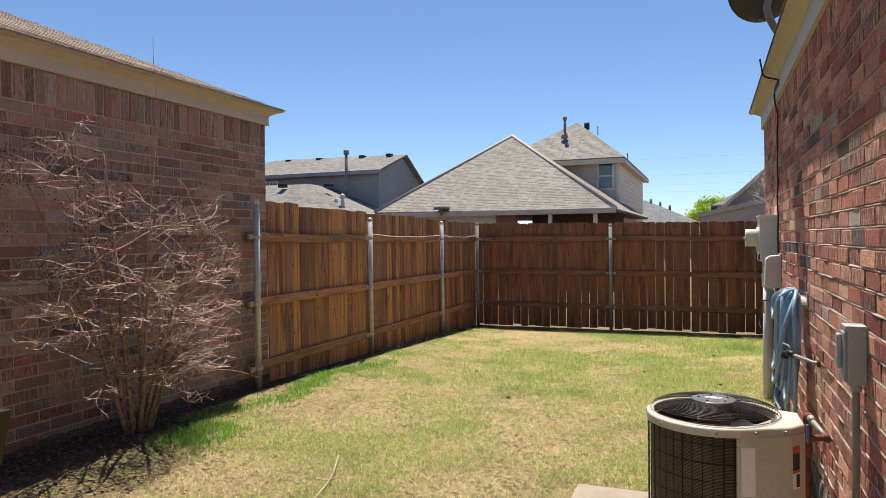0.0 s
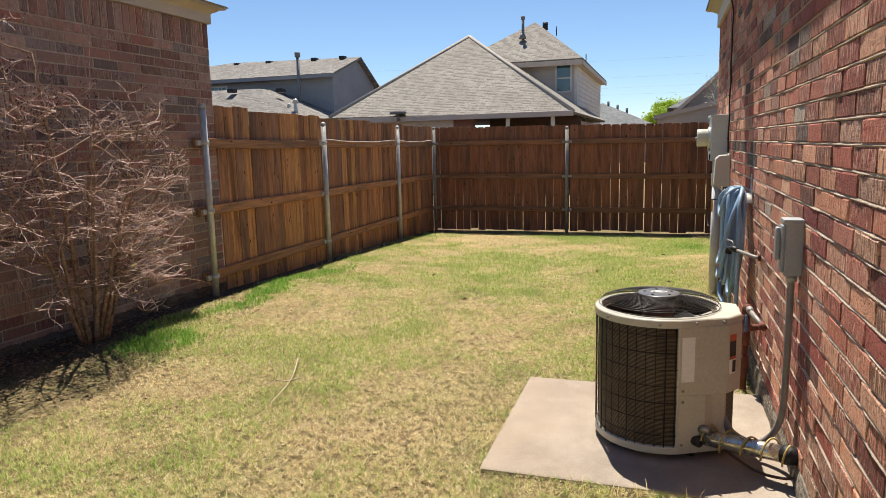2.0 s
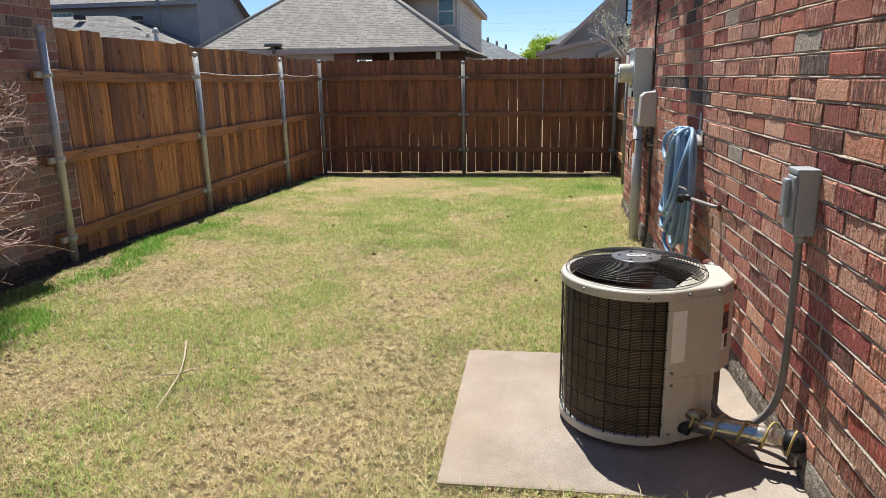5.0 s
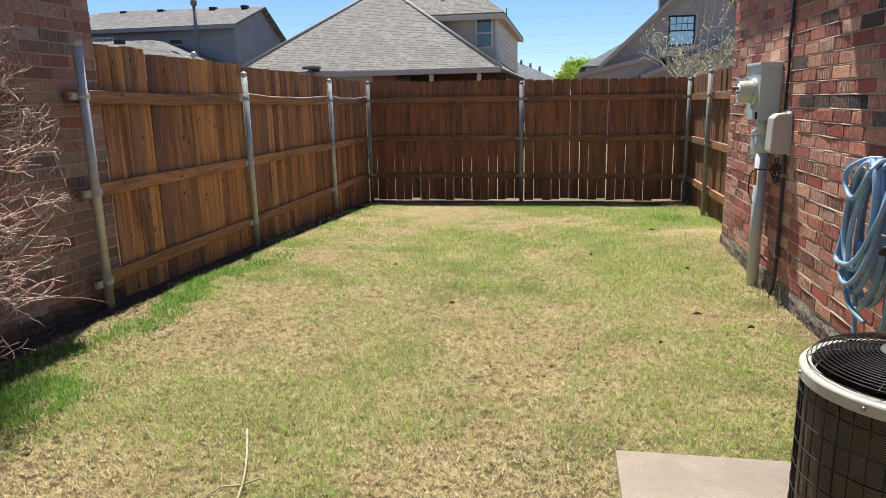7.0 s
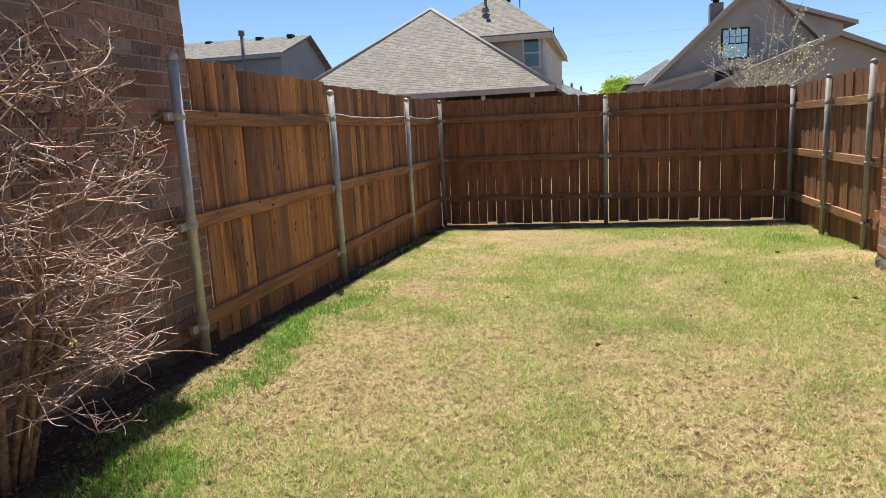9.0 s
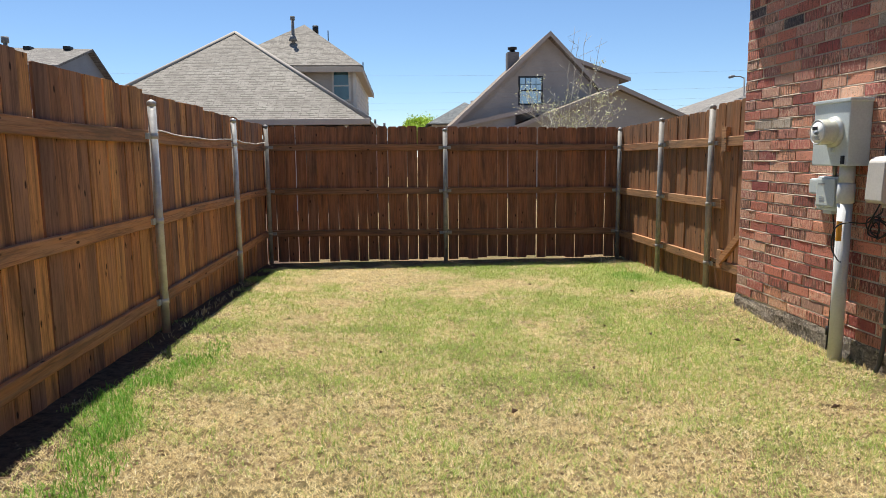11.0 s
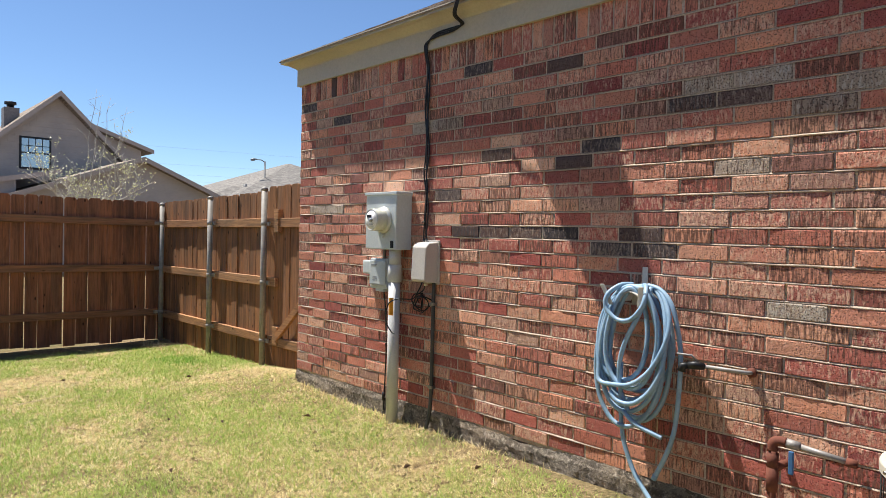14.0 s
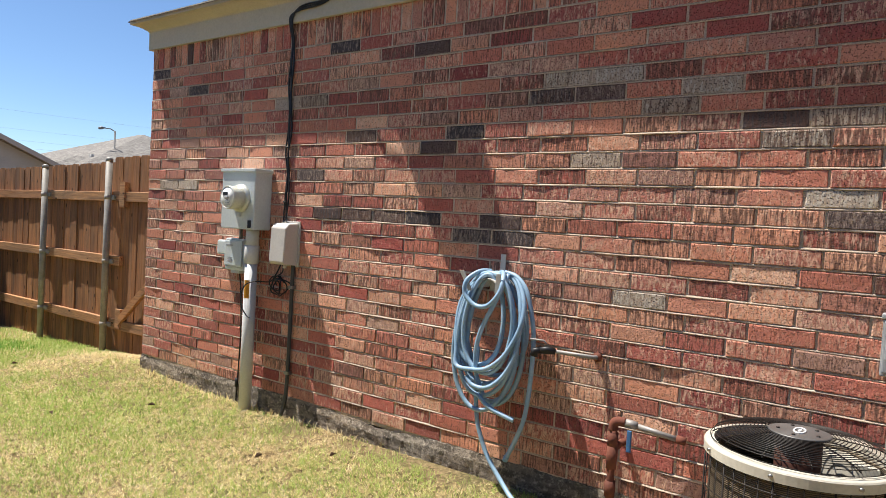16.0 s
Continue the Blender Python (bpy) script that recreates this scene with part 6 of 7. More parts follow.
def shrub():
    r = random.Random(21)
    bush = place("bare_shrub", -4.33, 3.33, 0.08, "leafless multi-stemmed shrub with dense pale twigs and seed heads", "shrub")
    base = Vector((-4.36, 3.34, 0.06))
    stems, limbs, twigs, seeds, buds = [], [], [], [], []

    def kept(p, way):
        """Holds a growing tip off the wall and the ground and within the bush's spread."""
        if p.x < -4.575:
            p.x, way.x = -4.575, abs(way.x) * 0.3
        if p.z < 0.3:
            p.z, way.z = 0.3, abs(way.z)
        out = Vector(((p.x - base.x) / 0.66, (p.y - base.y) / (1.3 if p.y < base.y else 0.92), (p.z - 1.05) / 1.3))
        return out.length < 1.0

    def grow(p, d, length, rad, level):
        n = (8, 6, 5, 4)[level]
        pts, cur, way = [p.copy()], p.copy(), d.normalized()
        for i in range(n):
            way = (way + Vector((r.uniform(-1, 1), r.uniform(-1, 1), r.uniform(-0.9, 1.0))) * (0.09, 0.17, 0.26, 0.32)[level]).normalized()
            cur = cur + way * length / n
            if not kept(cur, way):
                break
            pts.append(cur.copy())
        n = len(pts) - 1
        if n < 2:
            return
        cur = pts[-1]
        radii = [max(0.0017, rad * (1 - 0.7 * i / n)) for i in range(n + 1)]
        (stems if level == 0 else limbs if level == 1 else twigs).append((smooth_line(pts, 2), [radii[min(n, i // 2)] for i in range(2 * n + 1)]))
        if level < 3:
            for k in range((9, 5, 3)[level]):
                i = r.randint(min(n, (2, 2, 1)[level]), n)
                outward = Vector((pts[i].x - base.x, pts[i].y - base.y, 0))
                if outward.length > 0.01:
                    outward.normalize()
                side = Vector((r.uniform(-1, 1), r.uniform(-1.15, 1.15), r.uniform(-0.6, 0.4))).normalized()
                nd = way * (0.35, 0.6, 0.7)[level] + side * 0.95 + outward * (0.3, 0.2, 0.1)[level]
                if level < 2:
                    nd.z = nd.z * 0.75 + 0.08
                grow(pts[i], nd, (r.uniform(0.3, 0.6), r.uniform(0.14, 0.32), r.uniform(0.05, 0.14))[level], (0.0058, 0.0034, 0.0023)[level], level + 1)
        if level >= 2 and cur.z > 1.2 and r.random() < 0.55:
            seeds.append(cur.copy())
        elif level == 3 and r.random() < 0.006:
            buds.append(cur.copy())
    for dx, dy, length in ((0.1, -0.5, 1.9), (0.15, -0.25, 2.0), (0.02, -0.33, 2.1), (0.2, 0.02, 1.75), (0.05, 0.06, 1.6), (0.25, 0.2, 1.5), (0.1, 0.26, 1.6), (0.2, 0.42, 1.45), (0.3, -0.12, 1.45), (0.02, 0.5, 1.4)):
        grow(base + Vector((0.16 * dx, 0.2 * dy, 0)), Vector((dx, dy, 1.0)), length, r.uniform(0.014, 0.021), 0)
    # long low boughs reaching out over the bed
    for dx, dy, z0, length in ((0.15, -1.0, 0.55, 1.15), (0.3, -0.8, 0.7, 1.0), (0.5, 0.6, 0.45, 0.6), (0.2, 1.0, 0.5, 0.75), (0.6, 0.1, 0.6, 0.5)):
        grow(base + Vector((0.1 * dx, 0.15 * dy, z0)), Vector((dx, dy, 0.38)), length, 0.007, 1)
    # bare boughs that reach far out, each with its own side twigs
    for pts in ([(0.0, -0.02, 0.3), (0.06, -0.25, 0.52), (0.1, -0.55, 0.76), (0.12, -0.8, 0.93), (0.13, -1.02, 1.05), (0.14, -1.2, 1.1), (0.13, -1.27, 1.15)], [(0.02, -0.1, 0.55), (0.05, -0.4, 0.83), (0.08, -0.62, 1.04), (0.06, -0.82, 1.17), (0.04, -0.9, 1.22)],
                [(0.0, -0.1, 0.9), (-0.04, -0.25, 1.3), (-0.06, -0.42, 1.6), (-0.08, -0.58, 1.83), (-0.1, -0.68, 1.97)], [(0.0, 0.08, 1.0), (0.02, 0.35, 1.25), (0.03, 0.7, 1.46), (0.04, 1.0, 1.62)],
                [(0.0, 0.1, 1.1), (0.05, 0.4, 1.3), (0.06, 0.75, 1.34)], [(0.1, 0.3, 0.5), (0.14, 0.6, 0.68), (0.16, 0.9, 0.82), (0.14, 1.15, 0.88)], [(0.12, 0.2, 0.3), (0.25, 0.5, 0.38), (0.32, 0.75, 0.33), (0.36, 0.95, 0.24)]):
        q = smooth_line([base + Vector(p) for p in pts], 4)
        limbs.append((q, [0.0065 - 0.005 * i / (len(q) - 1) for i in range(len(q))]))
        for k in range(6):
            i = r.randint(len(q) // 4, len(q) - 1)
            grow(q[i], (q[i] - q[i - 1]).normalized() * 0.8 + Vector((r.uniform(-0.7, 0.7), r.uniform(-0.8, 0.8), r.uniform(-0.5, 0.8))), r.uniform(0.1, 0.26), 0.0026, 2)
    for k, (p, rad) in enumerate(stems):
        tube("stem", p, rad, STEM, bush, 8)
    for p, rad in limbs:
        tube("limb", p, rad, STEM, bush, 5)
    tagged(many_tubes("twig_mass", twigs, TWIG, bush, 3), "dense pale twigs", kind="stuff")
    # tall thin shoot
    shoot = [(-4.45, 3.5, 0.5), (-4.5, 3.58, 1.1), (-4.5, 3.65, 1.7), (-4.47, 3.68, 2.2), (-4.44, 3.66, 2.6), (-4.43, 3.63, 2.8), (-4.42, 3.62, 2.98)]
    tube("shoot", smooth_line(shoot, 4), [0.006 - 0.0045 * i / 24 for i in range(25)], TWIG, bush, 6)
    verts, faces = [], []
    def blob(c, s):
        k = len(verts)
        for dx, dy, dz in ((1, 0, 0), (-1, 0, 0), (0, 1, 0), (0, -1, 0), (0, 0, 1), (0, 0, -1)):
            verts.append((c.x + dx * s, c.y + dy * s, c.z + dz * s))
        faces.extend([(k, k + 2, k + 4), (k + 2, k + 1, k + 4), (k + 1, k + 3, k + 4), (k + 3, k, k + 4), (k + 2, k, k + 5), (k + 1, k + 2, k + 5), (k + 3, k + 1, k + 5), (k, k + 3, k + 5)])
    for c in seeds:
        for _ in range(5):
            blob(c + Vector((r.uniform(-0.03, 0.03), r.uniform(-0.03, 0.03), r.uniform(-0.02, 0.04))), r.uniform(0.004, 0.007))
    tagged(from_lists("seed_growth", verts, faces, SEED, bush), "dark dry seed heads", kind="stuff")
    verts, faces = [], []
    for c in buds:
        for _ in range(3):
            q = c + Vector((r.uniform(-0.02, 0.02), r.uniform(-0.02, 0.02), r.uniform(-0.02, 0.02)))
            k = len(verts)
            a = r.uniform(0, 6.28)
            u, v = Vector((math.cos(a), math.sin(a), 0.3)) * 0.013, Vector((-math.sin(a), math.cos(a), 0.5)) * 0.008
            verts.extend([q - u, q + v, q + u, q - v])
            faces.append((k, k + 1, k + 2, k + 3))
    if verts:
        tagged(from_lists("leaf_growth", verts, faces, BUD, bush), "few small yellow-green leaves", kind="stuff")


shrub()


# ---- grass ----
def soft_noise(x, y, cell, seed):
    """Smooth random values between 0 and 1 over the plan."""
    g = np.random.default_rng(seed).random((64, 64))
    u, v = x / cell + 31.7, y / cell + 17.3
    i, j = np.floor(u).astype(int), np.floor(v).astype(int)
    fu, fv = u - i, v - j
    fu, fv = fu * fu * (3 - 2 * fu), fv * fv * (3 - 2 * fv)
    def at(a, b):
        return g[a % 64, b % 64]
    return (at(i, j) * (1 - fu) + at(i + 1, j) * fu) * (1 - fv) + (at(i, j + 1) * (1 - fu) + at(i + 1, j + 1) * fu) * fv


def bump_at(x, y, cx, cy, rx, ry):
    return np.exp(-((x - cx) / rx) ** 2 - ((y - cy) / ry) ** 2)


def ground_many(x, y):
    z = 0.055 - 0.0255 * np.maximum(0, np.minimum(y, 30) - 3) + 0.12 * bump_at(x, y, 0.05, 7.7, 0.42, 1.1)
    z = z + 0.038 * np.exp(-(x / 0.4) ** 2 - ((y - 5.4) / 1.3) ** 4)
    k = np.clip((-3.2 - x) / 1.2, 0, 1) * np.clip((12.5 - y) / 5, 0, 1)
    return z + 0.055 * k * k * (3 - 2 * k)


def greenness(x, y):
    n = 0.36 * soft_noise(x, y, 0.95, 3) + 0.27 * soft_noise(x, y, 0.36, 4) + 0.2 * soft_noise(x, y, 0.13, 5) + 0.17 * soft_noise(x, y, 0.055, 6)
    g = (n - 0.48) * 3.0 + 0.45
    g += 0.2 * bump_at(x, y, -4.15, 5.6, 0.4, 2.2) + 0.5 * bump_at(x, y, -2.1, 7.3, 1.8, 1.7) + 0.6 * bump_at(x, y, -0.25, 9.8, 0.6, 0.8)
    g += 0.5 * bump_at(x, y, -3.9, 3.45, 0.2, 0.3) + 0.16 * bump_at(x, y, -1.6, 5.1, 1.2, 0.9)
    g -= 0.3 * bump_at(x, y, -0.4, 7.6, 0.6, 0.9) + 0.35 * bump_at(x, y, -3.3, 10.8, 1.0, 0.8) + 0.2 * bump_at(x, y, -2.4, 2.7, 1.7, 1.1)
    return g


def bare(x, y):
    n = soft_noise(x, y, 0.3, 9) - 0.5
    b = 1.4 * bump_at(x, y, -4.5, 2.6, 0.62, 1.5) + 0.9 * bump_at(x, y, -3.9, 2.4, 0.4, 0.7)
    b += 0.75 * bump_at(x, y, -0.05, 4.4, 0.2, 1.1) + 1.3 * (y > 10.9) * bump_at(x, y, -2, 11.5, 9, 0.45)
    b += 0.9 * (x < -4.35)
    return b + n * 0.9


def straw(name, v, material, label):
    """Straight stubble: one sliver each, lying in all directions."""
    n = len(v)
    me = bpy.data.meshes.new(name)
    me.vertices.add(n * 3)
    me.vertices.foreach_set("co", np.ascontiguousarray(v[:, [0, 1, 4]]).ravel())
    me.loops.add(n * 3)
    me.loops.foreach_set("vertex_index", np.arange(n * 3, dtype=np.int32))
    me.polygons.add(n)
    me.polygons.foreach_set("loop_start", np.arange(0, n * 3, 3, dtype=np.int32))
    me.update(calc_edges=True)
    me.materials.append(material)
    return tagged(new(name, me), label, "grass", kind="stuff")


def blades(name, count, tall, wide, lean, keep, material, label, seed, straight=False, y0=-0.4, span=12.0):
    g = np.random.default_rng(seed)
    u = g.random(count)
    x = -4.6 + 5.3 * g.random(count)
    y = y0 + span * u ** 1.25
    on_pad = (x > -1.225) & (y > 2.245) & (y < 3.41)
    ok = keep(x, y, g) & ~on_pad & ~((x > -0.03) & (y < 7.56))
    x, y = x[ok], y[ok]
    n = len(x)
    z = ground_many(x, y) - 0.004
    h = tall(x, y, g, n)
    w = wide * (0.6 + 0.8 * g.random(n)) * (1 + 0.16 * np.maximum(0, y - 3.4))
    a = g.random(n) * 2 * np.pi
    ln = lean(g, n)
    dx, dy = np.cos(a), np.sin(a)
    turn = a + np.pi / 2 + g.normal(0, 0.5, n)
    sx, sy = np.cos(turn) * w / 2, np.sin(turn) * w / 2
    v = np.empty((n, 5, 3), np.float32)
    up1, out1 = np.cos(ln * 0.6), np.sin(ln * 0.6)
    up2, out2 = np.cos(ln * 1.25), np.sin(ln * 1.25)
    mx, my_, mz_ = x + dx * out1 * h * 0.5, y + dy * out1 * h * 0.5, z + up1 * h * 0.5
    tx, ty, tz = mx + dx * out2 * h * 0.5, my_ + dy * out2 * h * 0.5, np.maximum(mz_ + up2 * h * 0.5, z + 0.006)
    v[:, 0] = np.stack((x - sx, y - sy, z), 1)
    v[:, 1] = np.stack((x + sx, y + sy, z), 1)
    v[:, 2] = np.stack((mx + sx * 0.8, my_ + sy * 0.8, mz_), 1)
    v[:, 3] = np.stack((mx - sx * 0.8, my_ - sy * 0.8, mz_), 1)
    v[:, 4] = np.stack((tx, ty, tz), 1)
    if straight:
        return straw(name, v, material, label)
    me = bpy.data.meshes.new(name)
    me.vertices.add(n * 5)
    me.vertices.foreach_set("co", v.ravel())
    o = (np.arange(n) * 5)[:, None]
    loops = np.concatenate((o + np.array([[0, 1, 2, 3]]), o + np.array([[3, 2, 4]])), 1).ravel().astype(np.int32)
    me.loops.add(len(loops))
    me.loops.foreach_set("vertex_index", loops)
    starts = (np.arange(n) * 7)[:, None] + np.array([[0, 4]])
    me.polygons.add(2 * n)
    me.polygons.foreach_set("loop_start", starts.ravel().astype(np.int32))
    me.update(calc_edges=True)
    me.materials.append(material)
    return tagged(new(name, me), label, "grass", kind="stuff")


def blade_material(name, stops, glow):
    m = Mat(name, 0.7, 0, 0.25)
    who = m.piece()
    base = m.ramp(who, stops)
    at = m.coords(world_space=True)
    base = m.mix(m.ramp(m.noise(2.3, 4, 0.6, at), [(0.4, 0.0), (0.7, 0.3)]), base, stops[0][1])
    m.colour(base)
    tr = m.t.nodes.new("ShaderNodeBsdfTranslucent")
    m.link(m.mix(0.5, base, glow), tr.inputs[0])
    mx = m.t.nodes.new("ShaderNodeMixShader")
    mx.inputs[0].default_value = 0.2
    out = m.t.nodes["Material Output"]
    m.link(m.b.outputs[0], mx.inputs[1])
    m.link(tr.outputs[0], mx.inputs[2])
    m.link(mx.outputs[0], out.inputs[0])
    return m.m


DRY = blade_material("dry_grass", [(0.0, (0.3, 0.2, 0.085)), (0.16, (0.68, 0.51, 0.235)), (0.36, (0.88, 0.72, 0.37)), (0.5, (0.44, 0.33, 0.14)), (0.66, (0.82, 0.66, 0.32)), (0.8, (0.95, 0.86, 0.55)), (0.9, (0.56, 0.44, 0.21)), (1.0, (0.97, 0.92, 0.68))], (0.87, 0.73, 0.42))
GREEN = blade_material("green_grass", [(0.0, (0.17, 0.27, 0.04)), (0.35, (0.31, 0.42, 0.085)), (0.7, (0.52, 0.55, 0.18)), (1.0, (0.22, 0.34, 0.06))], (0.48, 0.66, 0.11))
LUSH = blade_material("lush_grass", [(0.0, (0.085, 0.22, 0.025)), (0.5, (0.16, 0.35, 0.04)), (1.0, (0.26, 0.46, 0.075))], (0.3, 0.66, 0.06))


def thin_spots(x, y):
    """Small gaps between the tufts, where the dark soil shows."""
    return 0.9 * soft_noise(x, y, 0.02, 41) + 0.1 * soft_noise(x, y, 0.09, 42)


blades("dry_lawn_grass", 2100000, lambda x, y, g, n: 0.01 + 0.022 * g.random(n), 0.0022, lambda g, n: 0.85 + 0.6 * g.random(n),
       lambda x, y, g: (bare(x, y) + 0.4 * np.clip(greenness(x, y), 0, 1) < 0.3 + 0.5 * g.random(len(x))) & (thin_spots(x, y) > 0.2 + 0.36 * g.random(len(x))), DRY, "short dry straw-coloured lawn grass", 101, True)
blades("dry_lawn_grass", 260000, lambda x, y, g, n: 0.014 + 0.026 * g.random(n), 0.0045, lambda g, n: 0.85 + 0.6 * g.random(n),
       lambda x, y, g: thin_spots(x, y) > 0.2 + 0.36 * g.random(len(x)), DRY, "short dry straw-coloured lawn grass", 111, True, -0.35, -5.0)
blades("green_lawn_grass", 640000, lambda x, y, g, n: 0.014 + 0.026 * g.random(n) + 0.014 * np.clip(greenness(x, y), 0, 1.2), 0.0021, lambda g, n: 0.55 + 0.95 * g.random(n),
       lambda x, y, g: (greenness(x, y) > 0.95 * g.random(len(x)) + 0.06) & (bare(x, y) < 0.5 + 0.3 * g.random(len(x))) & (thin_spots(x + 7, y) > 0.16 + 0.36 * g.random(len(x))), GREEN, "thin patches of green lawn grass", 102)
blades("lush_edge_grass", 560000, lambda x, y, g, n: 0.024 + 0.042 * g.random(n), 0.0034, lambda g, n: 0.3 + 0.85 * g.random(n),
       lambda x, y, g: (1.0 * bump_at(x, y, -4.13 + 0.1 * np.sin(y * 3), 5.4, 0.17, 1.6) + 2.2 * bump_at(x, y, -3.86, 3.45, 0.17, 0.3) + 0.5 * bump_at(x, y, -0.15, 9.7, 0.35, 0.6) + 0.35 * bump_at(x, y, -0.1, 5.9, 0.08, 0.3)
                        > 0.25 + 0.75 * g.random(len(x))) & (soft_noise(x, y, 0.16, 33) > 0.28), LUSH, "lush green grass along the fence", 103)
blades("dry_edge_tufts", 200000, lambda x, y, g, n: 0.025 + 0.06 * g.random(n) ** 1.5, 0.0028, lambda g, n: 0.4 + 0.9 * g.random(n),
       lambda x, y, g: ((1.2 * bump_at(x, y, -0.05, 6.3, 0.09, 1.5) + 0.8 * bump_at(x, y, 0.1, 10.6, 0.25, 0.8) + 0.7 * bump_at(x, y, -1.27, 2.8, 0.05, 0.7) + 0.7 * bump_at(x, y, -0.6, 2.2, 0.6, 0.05)
                         + 0.5 * bump_at(x, y, -4.45, 8.5, 0.1, 3.0) + 0.3 * bump_at(x, y, -2, 11.5, 3, 0.15)) > 0.3 + 0.9 * g.random(len(x))), DRY, "longer dry grass at wall and slab edges", 104)

# ---- fallen sticks and leaves on the lawn ----
STICK = bark_material("bleached_stick", (0.34, 0.26, 0.18), (0.6, 0.49, 0.36))


def stick(points, rad, label):
    s = place("fallen_stick", points[0][0], points[0][1], ground_z(*points[0]), label, "stick", "fallen sticks")
    pts = [(x, y, ground_z(x, y) + 0.026 + 0.012 * noise.noise((x * 4, y * 4, 0))) for x, y in points]
    line = smooth_line(pts, 4)
    tube("twig", line, [rad * (1 - 0.6 * i / (len(line) - 1)) for i in range(len(line))], STICK, s, 7)
    return s, pts


s, pts = stick([(-2.73, 3.36), (-2.62, 3.13), (-2.55, 2.95), (-2.49, 2.72), (-2.47, 2.61)], 0.0055, "crooked bleached stick lying on dry grass")
for dx, dy in ((0.1, 0.02), (-0.09, -0.05)):
    q = Vector(pts[2])
    tube("side_twig", [q, q + Vector((dx * 0.6, dy, 0.02)), q + Vector((dx, dy * 2 - 0.03, 0.015))], [0.004, 0.003, 0.0018], STICK, s, 6)
stick([(-3.2, 3.35), (-3.05, 3.2), (-2.9, 3.08), (-2.78, 2.98)], 0.0018, "thin dry stalk lying on the lawn")
stick([(-1.9, 8.4), (-1.7, 8.5), (-1.5, 8.62)], 0.003, "thin pale stalk lying on the lawn")
LITTER = blade_material("leaf_litter", [(0.0, (0.1, 0.06, 0.035)), (0.4, (0.24, 0.15, 0.09)), (0.75, (0.38, 0.27, 0.17)), (1.0, (0.16, 0.1, 0.06))], (0.3, 0.2, 0.1))


def litter():
    """Crumbled leaves and bark bits on the bare bed under the shrub."""
    g = np.random.default_rng(77)
    n = 2600
    x, y = -4.6 + np.abs(g.normal(0, 0.5, n)), 2.6 + g.normal(0, 1.0, n)
    ok = (x < -3.2) & (y < 5.2) & (y > -0.4)
    x, y = x[ok], y[ok]
    z = ground_many(x, y) + 0.002
    a, s = g.random(len(x)) * 6.28, 0.007 + 0.016 * g.random(len(x)) ** 2
    c, d = np.cos(a) * s, np.sin(a) * s
    v = np.stack((np.stack((x - c, y - d, z), 1), np.stack((x + d * 0.5, y - c * 0.5, z + s * 0.5), 1), np.stack((x + c, y + d, z + s * 0.3), 1), np.stack((x - d * 0.5, y + c * 0.5, z + s * 0.6), 1)), 1).reshape(-1, 3)
    faces = []
    for k in range(len(x)):
        faces += [(4 * k, 4 * k + 1, 4 * k + 2), (4 * k, 4 * k + 2, 4 * k + 3)]
    tagged(from_lists("leaf_litter", v.tolist(), faces, LITTER), "crumbled brown leaf litter on bare soil", "leaf litter", kind="stuff")


litter()
LEAF = worn("dead_leaf", (0.09, 0.05, 0.03), 0.8)
lr = random.Random(3)
for k, (x, y) in enumerate([(-0.95, 6.9), (-0.45, 6.6), (-1.2, 7.2), (-0.6, 5.3), (-1.6, 6.1), (-0.35, 5.0), (-1.4, 9.2), (-0.9, 4.7), (-2.2, 5.4), (-0.5, 8.6), (-2.9, 6.6), (-1.8, 4.2)]):
    z = ground_z(x, y) + 0.03
    a, s = lr.uniform(0, 6.28), lr.uniform(0.018, 0.032)
    c, d = math.cos(a) * s, math.sin(a) * s
    verts = [(x - c, y - d, z), (x - d * 0.5, y + c * 0.5, z + 0.014), (x + c, y + d, z + 0.004), (x + d * 0.5, y - c * 0.5, z + 0.016), (x, y, z - 0.002)]
    verts += [(p, q, w - 0.0012) for p, q, w in verts]
    fs = [(0, 4, 1), (1, 4, 2), (2, 4, 3), (3, 4, 0)]
    ob = from_lists("dead_leaf", verts, fs + [tuple(i + 5 for i in reversed(f)) for f in fs], LEAF)
    tagged(ob, "curled dead brown leaf on the lawn", "leaf", "dead leaves")


# ---- trees beyond the back fence ----
def leaf_cloud(name, centres, size, count, material, parent, seed, label=""):
    g = np.random.default_rng(seed)
    c = np.array(centres)[g.integers(0, len(centres), count)]
    p = c[:, :3] + g.normal(0, 1, (count, 3)) * c[:, 3:4] * 0.55
    a = g.normal(0, 1, (count, 3))
    a /= np.linalg.norm(a, axis=1)[:, None]
    b = np.cross(a, g.normal(0, 1, (count, 3)))
    b /= np.linalg.norm(b, axis=1)[:, None]
    s = size * (0.6 + 0.8 * g.random(count))[:, None]
    v = np.stack((p - a * s, p + b * s * 0.5, p + a * s, p - b * s * 0.5), 1).reshape(-1, 3)
    me = bpy.data.meshes.new(name)
    me.from_pydata(v.tolist(), [], [(4 * i, 4 * i + 1, 4 * i + 2, 4 * i + 3) for i in range(count)])
    me.materials.append(material)
    ob = put_under(new(name, me), parent)
    return tagged(ob, label, kind="stuff")


SPRING = blade_material("spring_leaves", [(0.0, (0.34, 0.48, 0.05)), (0.5, (0.5, 0.62, 0.08)), (1.0, (0.6, 0.7, 0.14))], (0.5, 0.65, 0.1))
PALE_LEAF = blade_material("pale_budding_leaves", [(0.0, (0.56, 0.56, 0.26)), (0.5, (0.74, 0.72, 0.42)), (1.0, (0.84, 0.81, 0.6))], (0.6, 0.6, 0.3))


PALE_BARK = bark_material("pale_tree_bark", (0.38, 0.34, 0.28), (0.66, 0.62, 0.54))


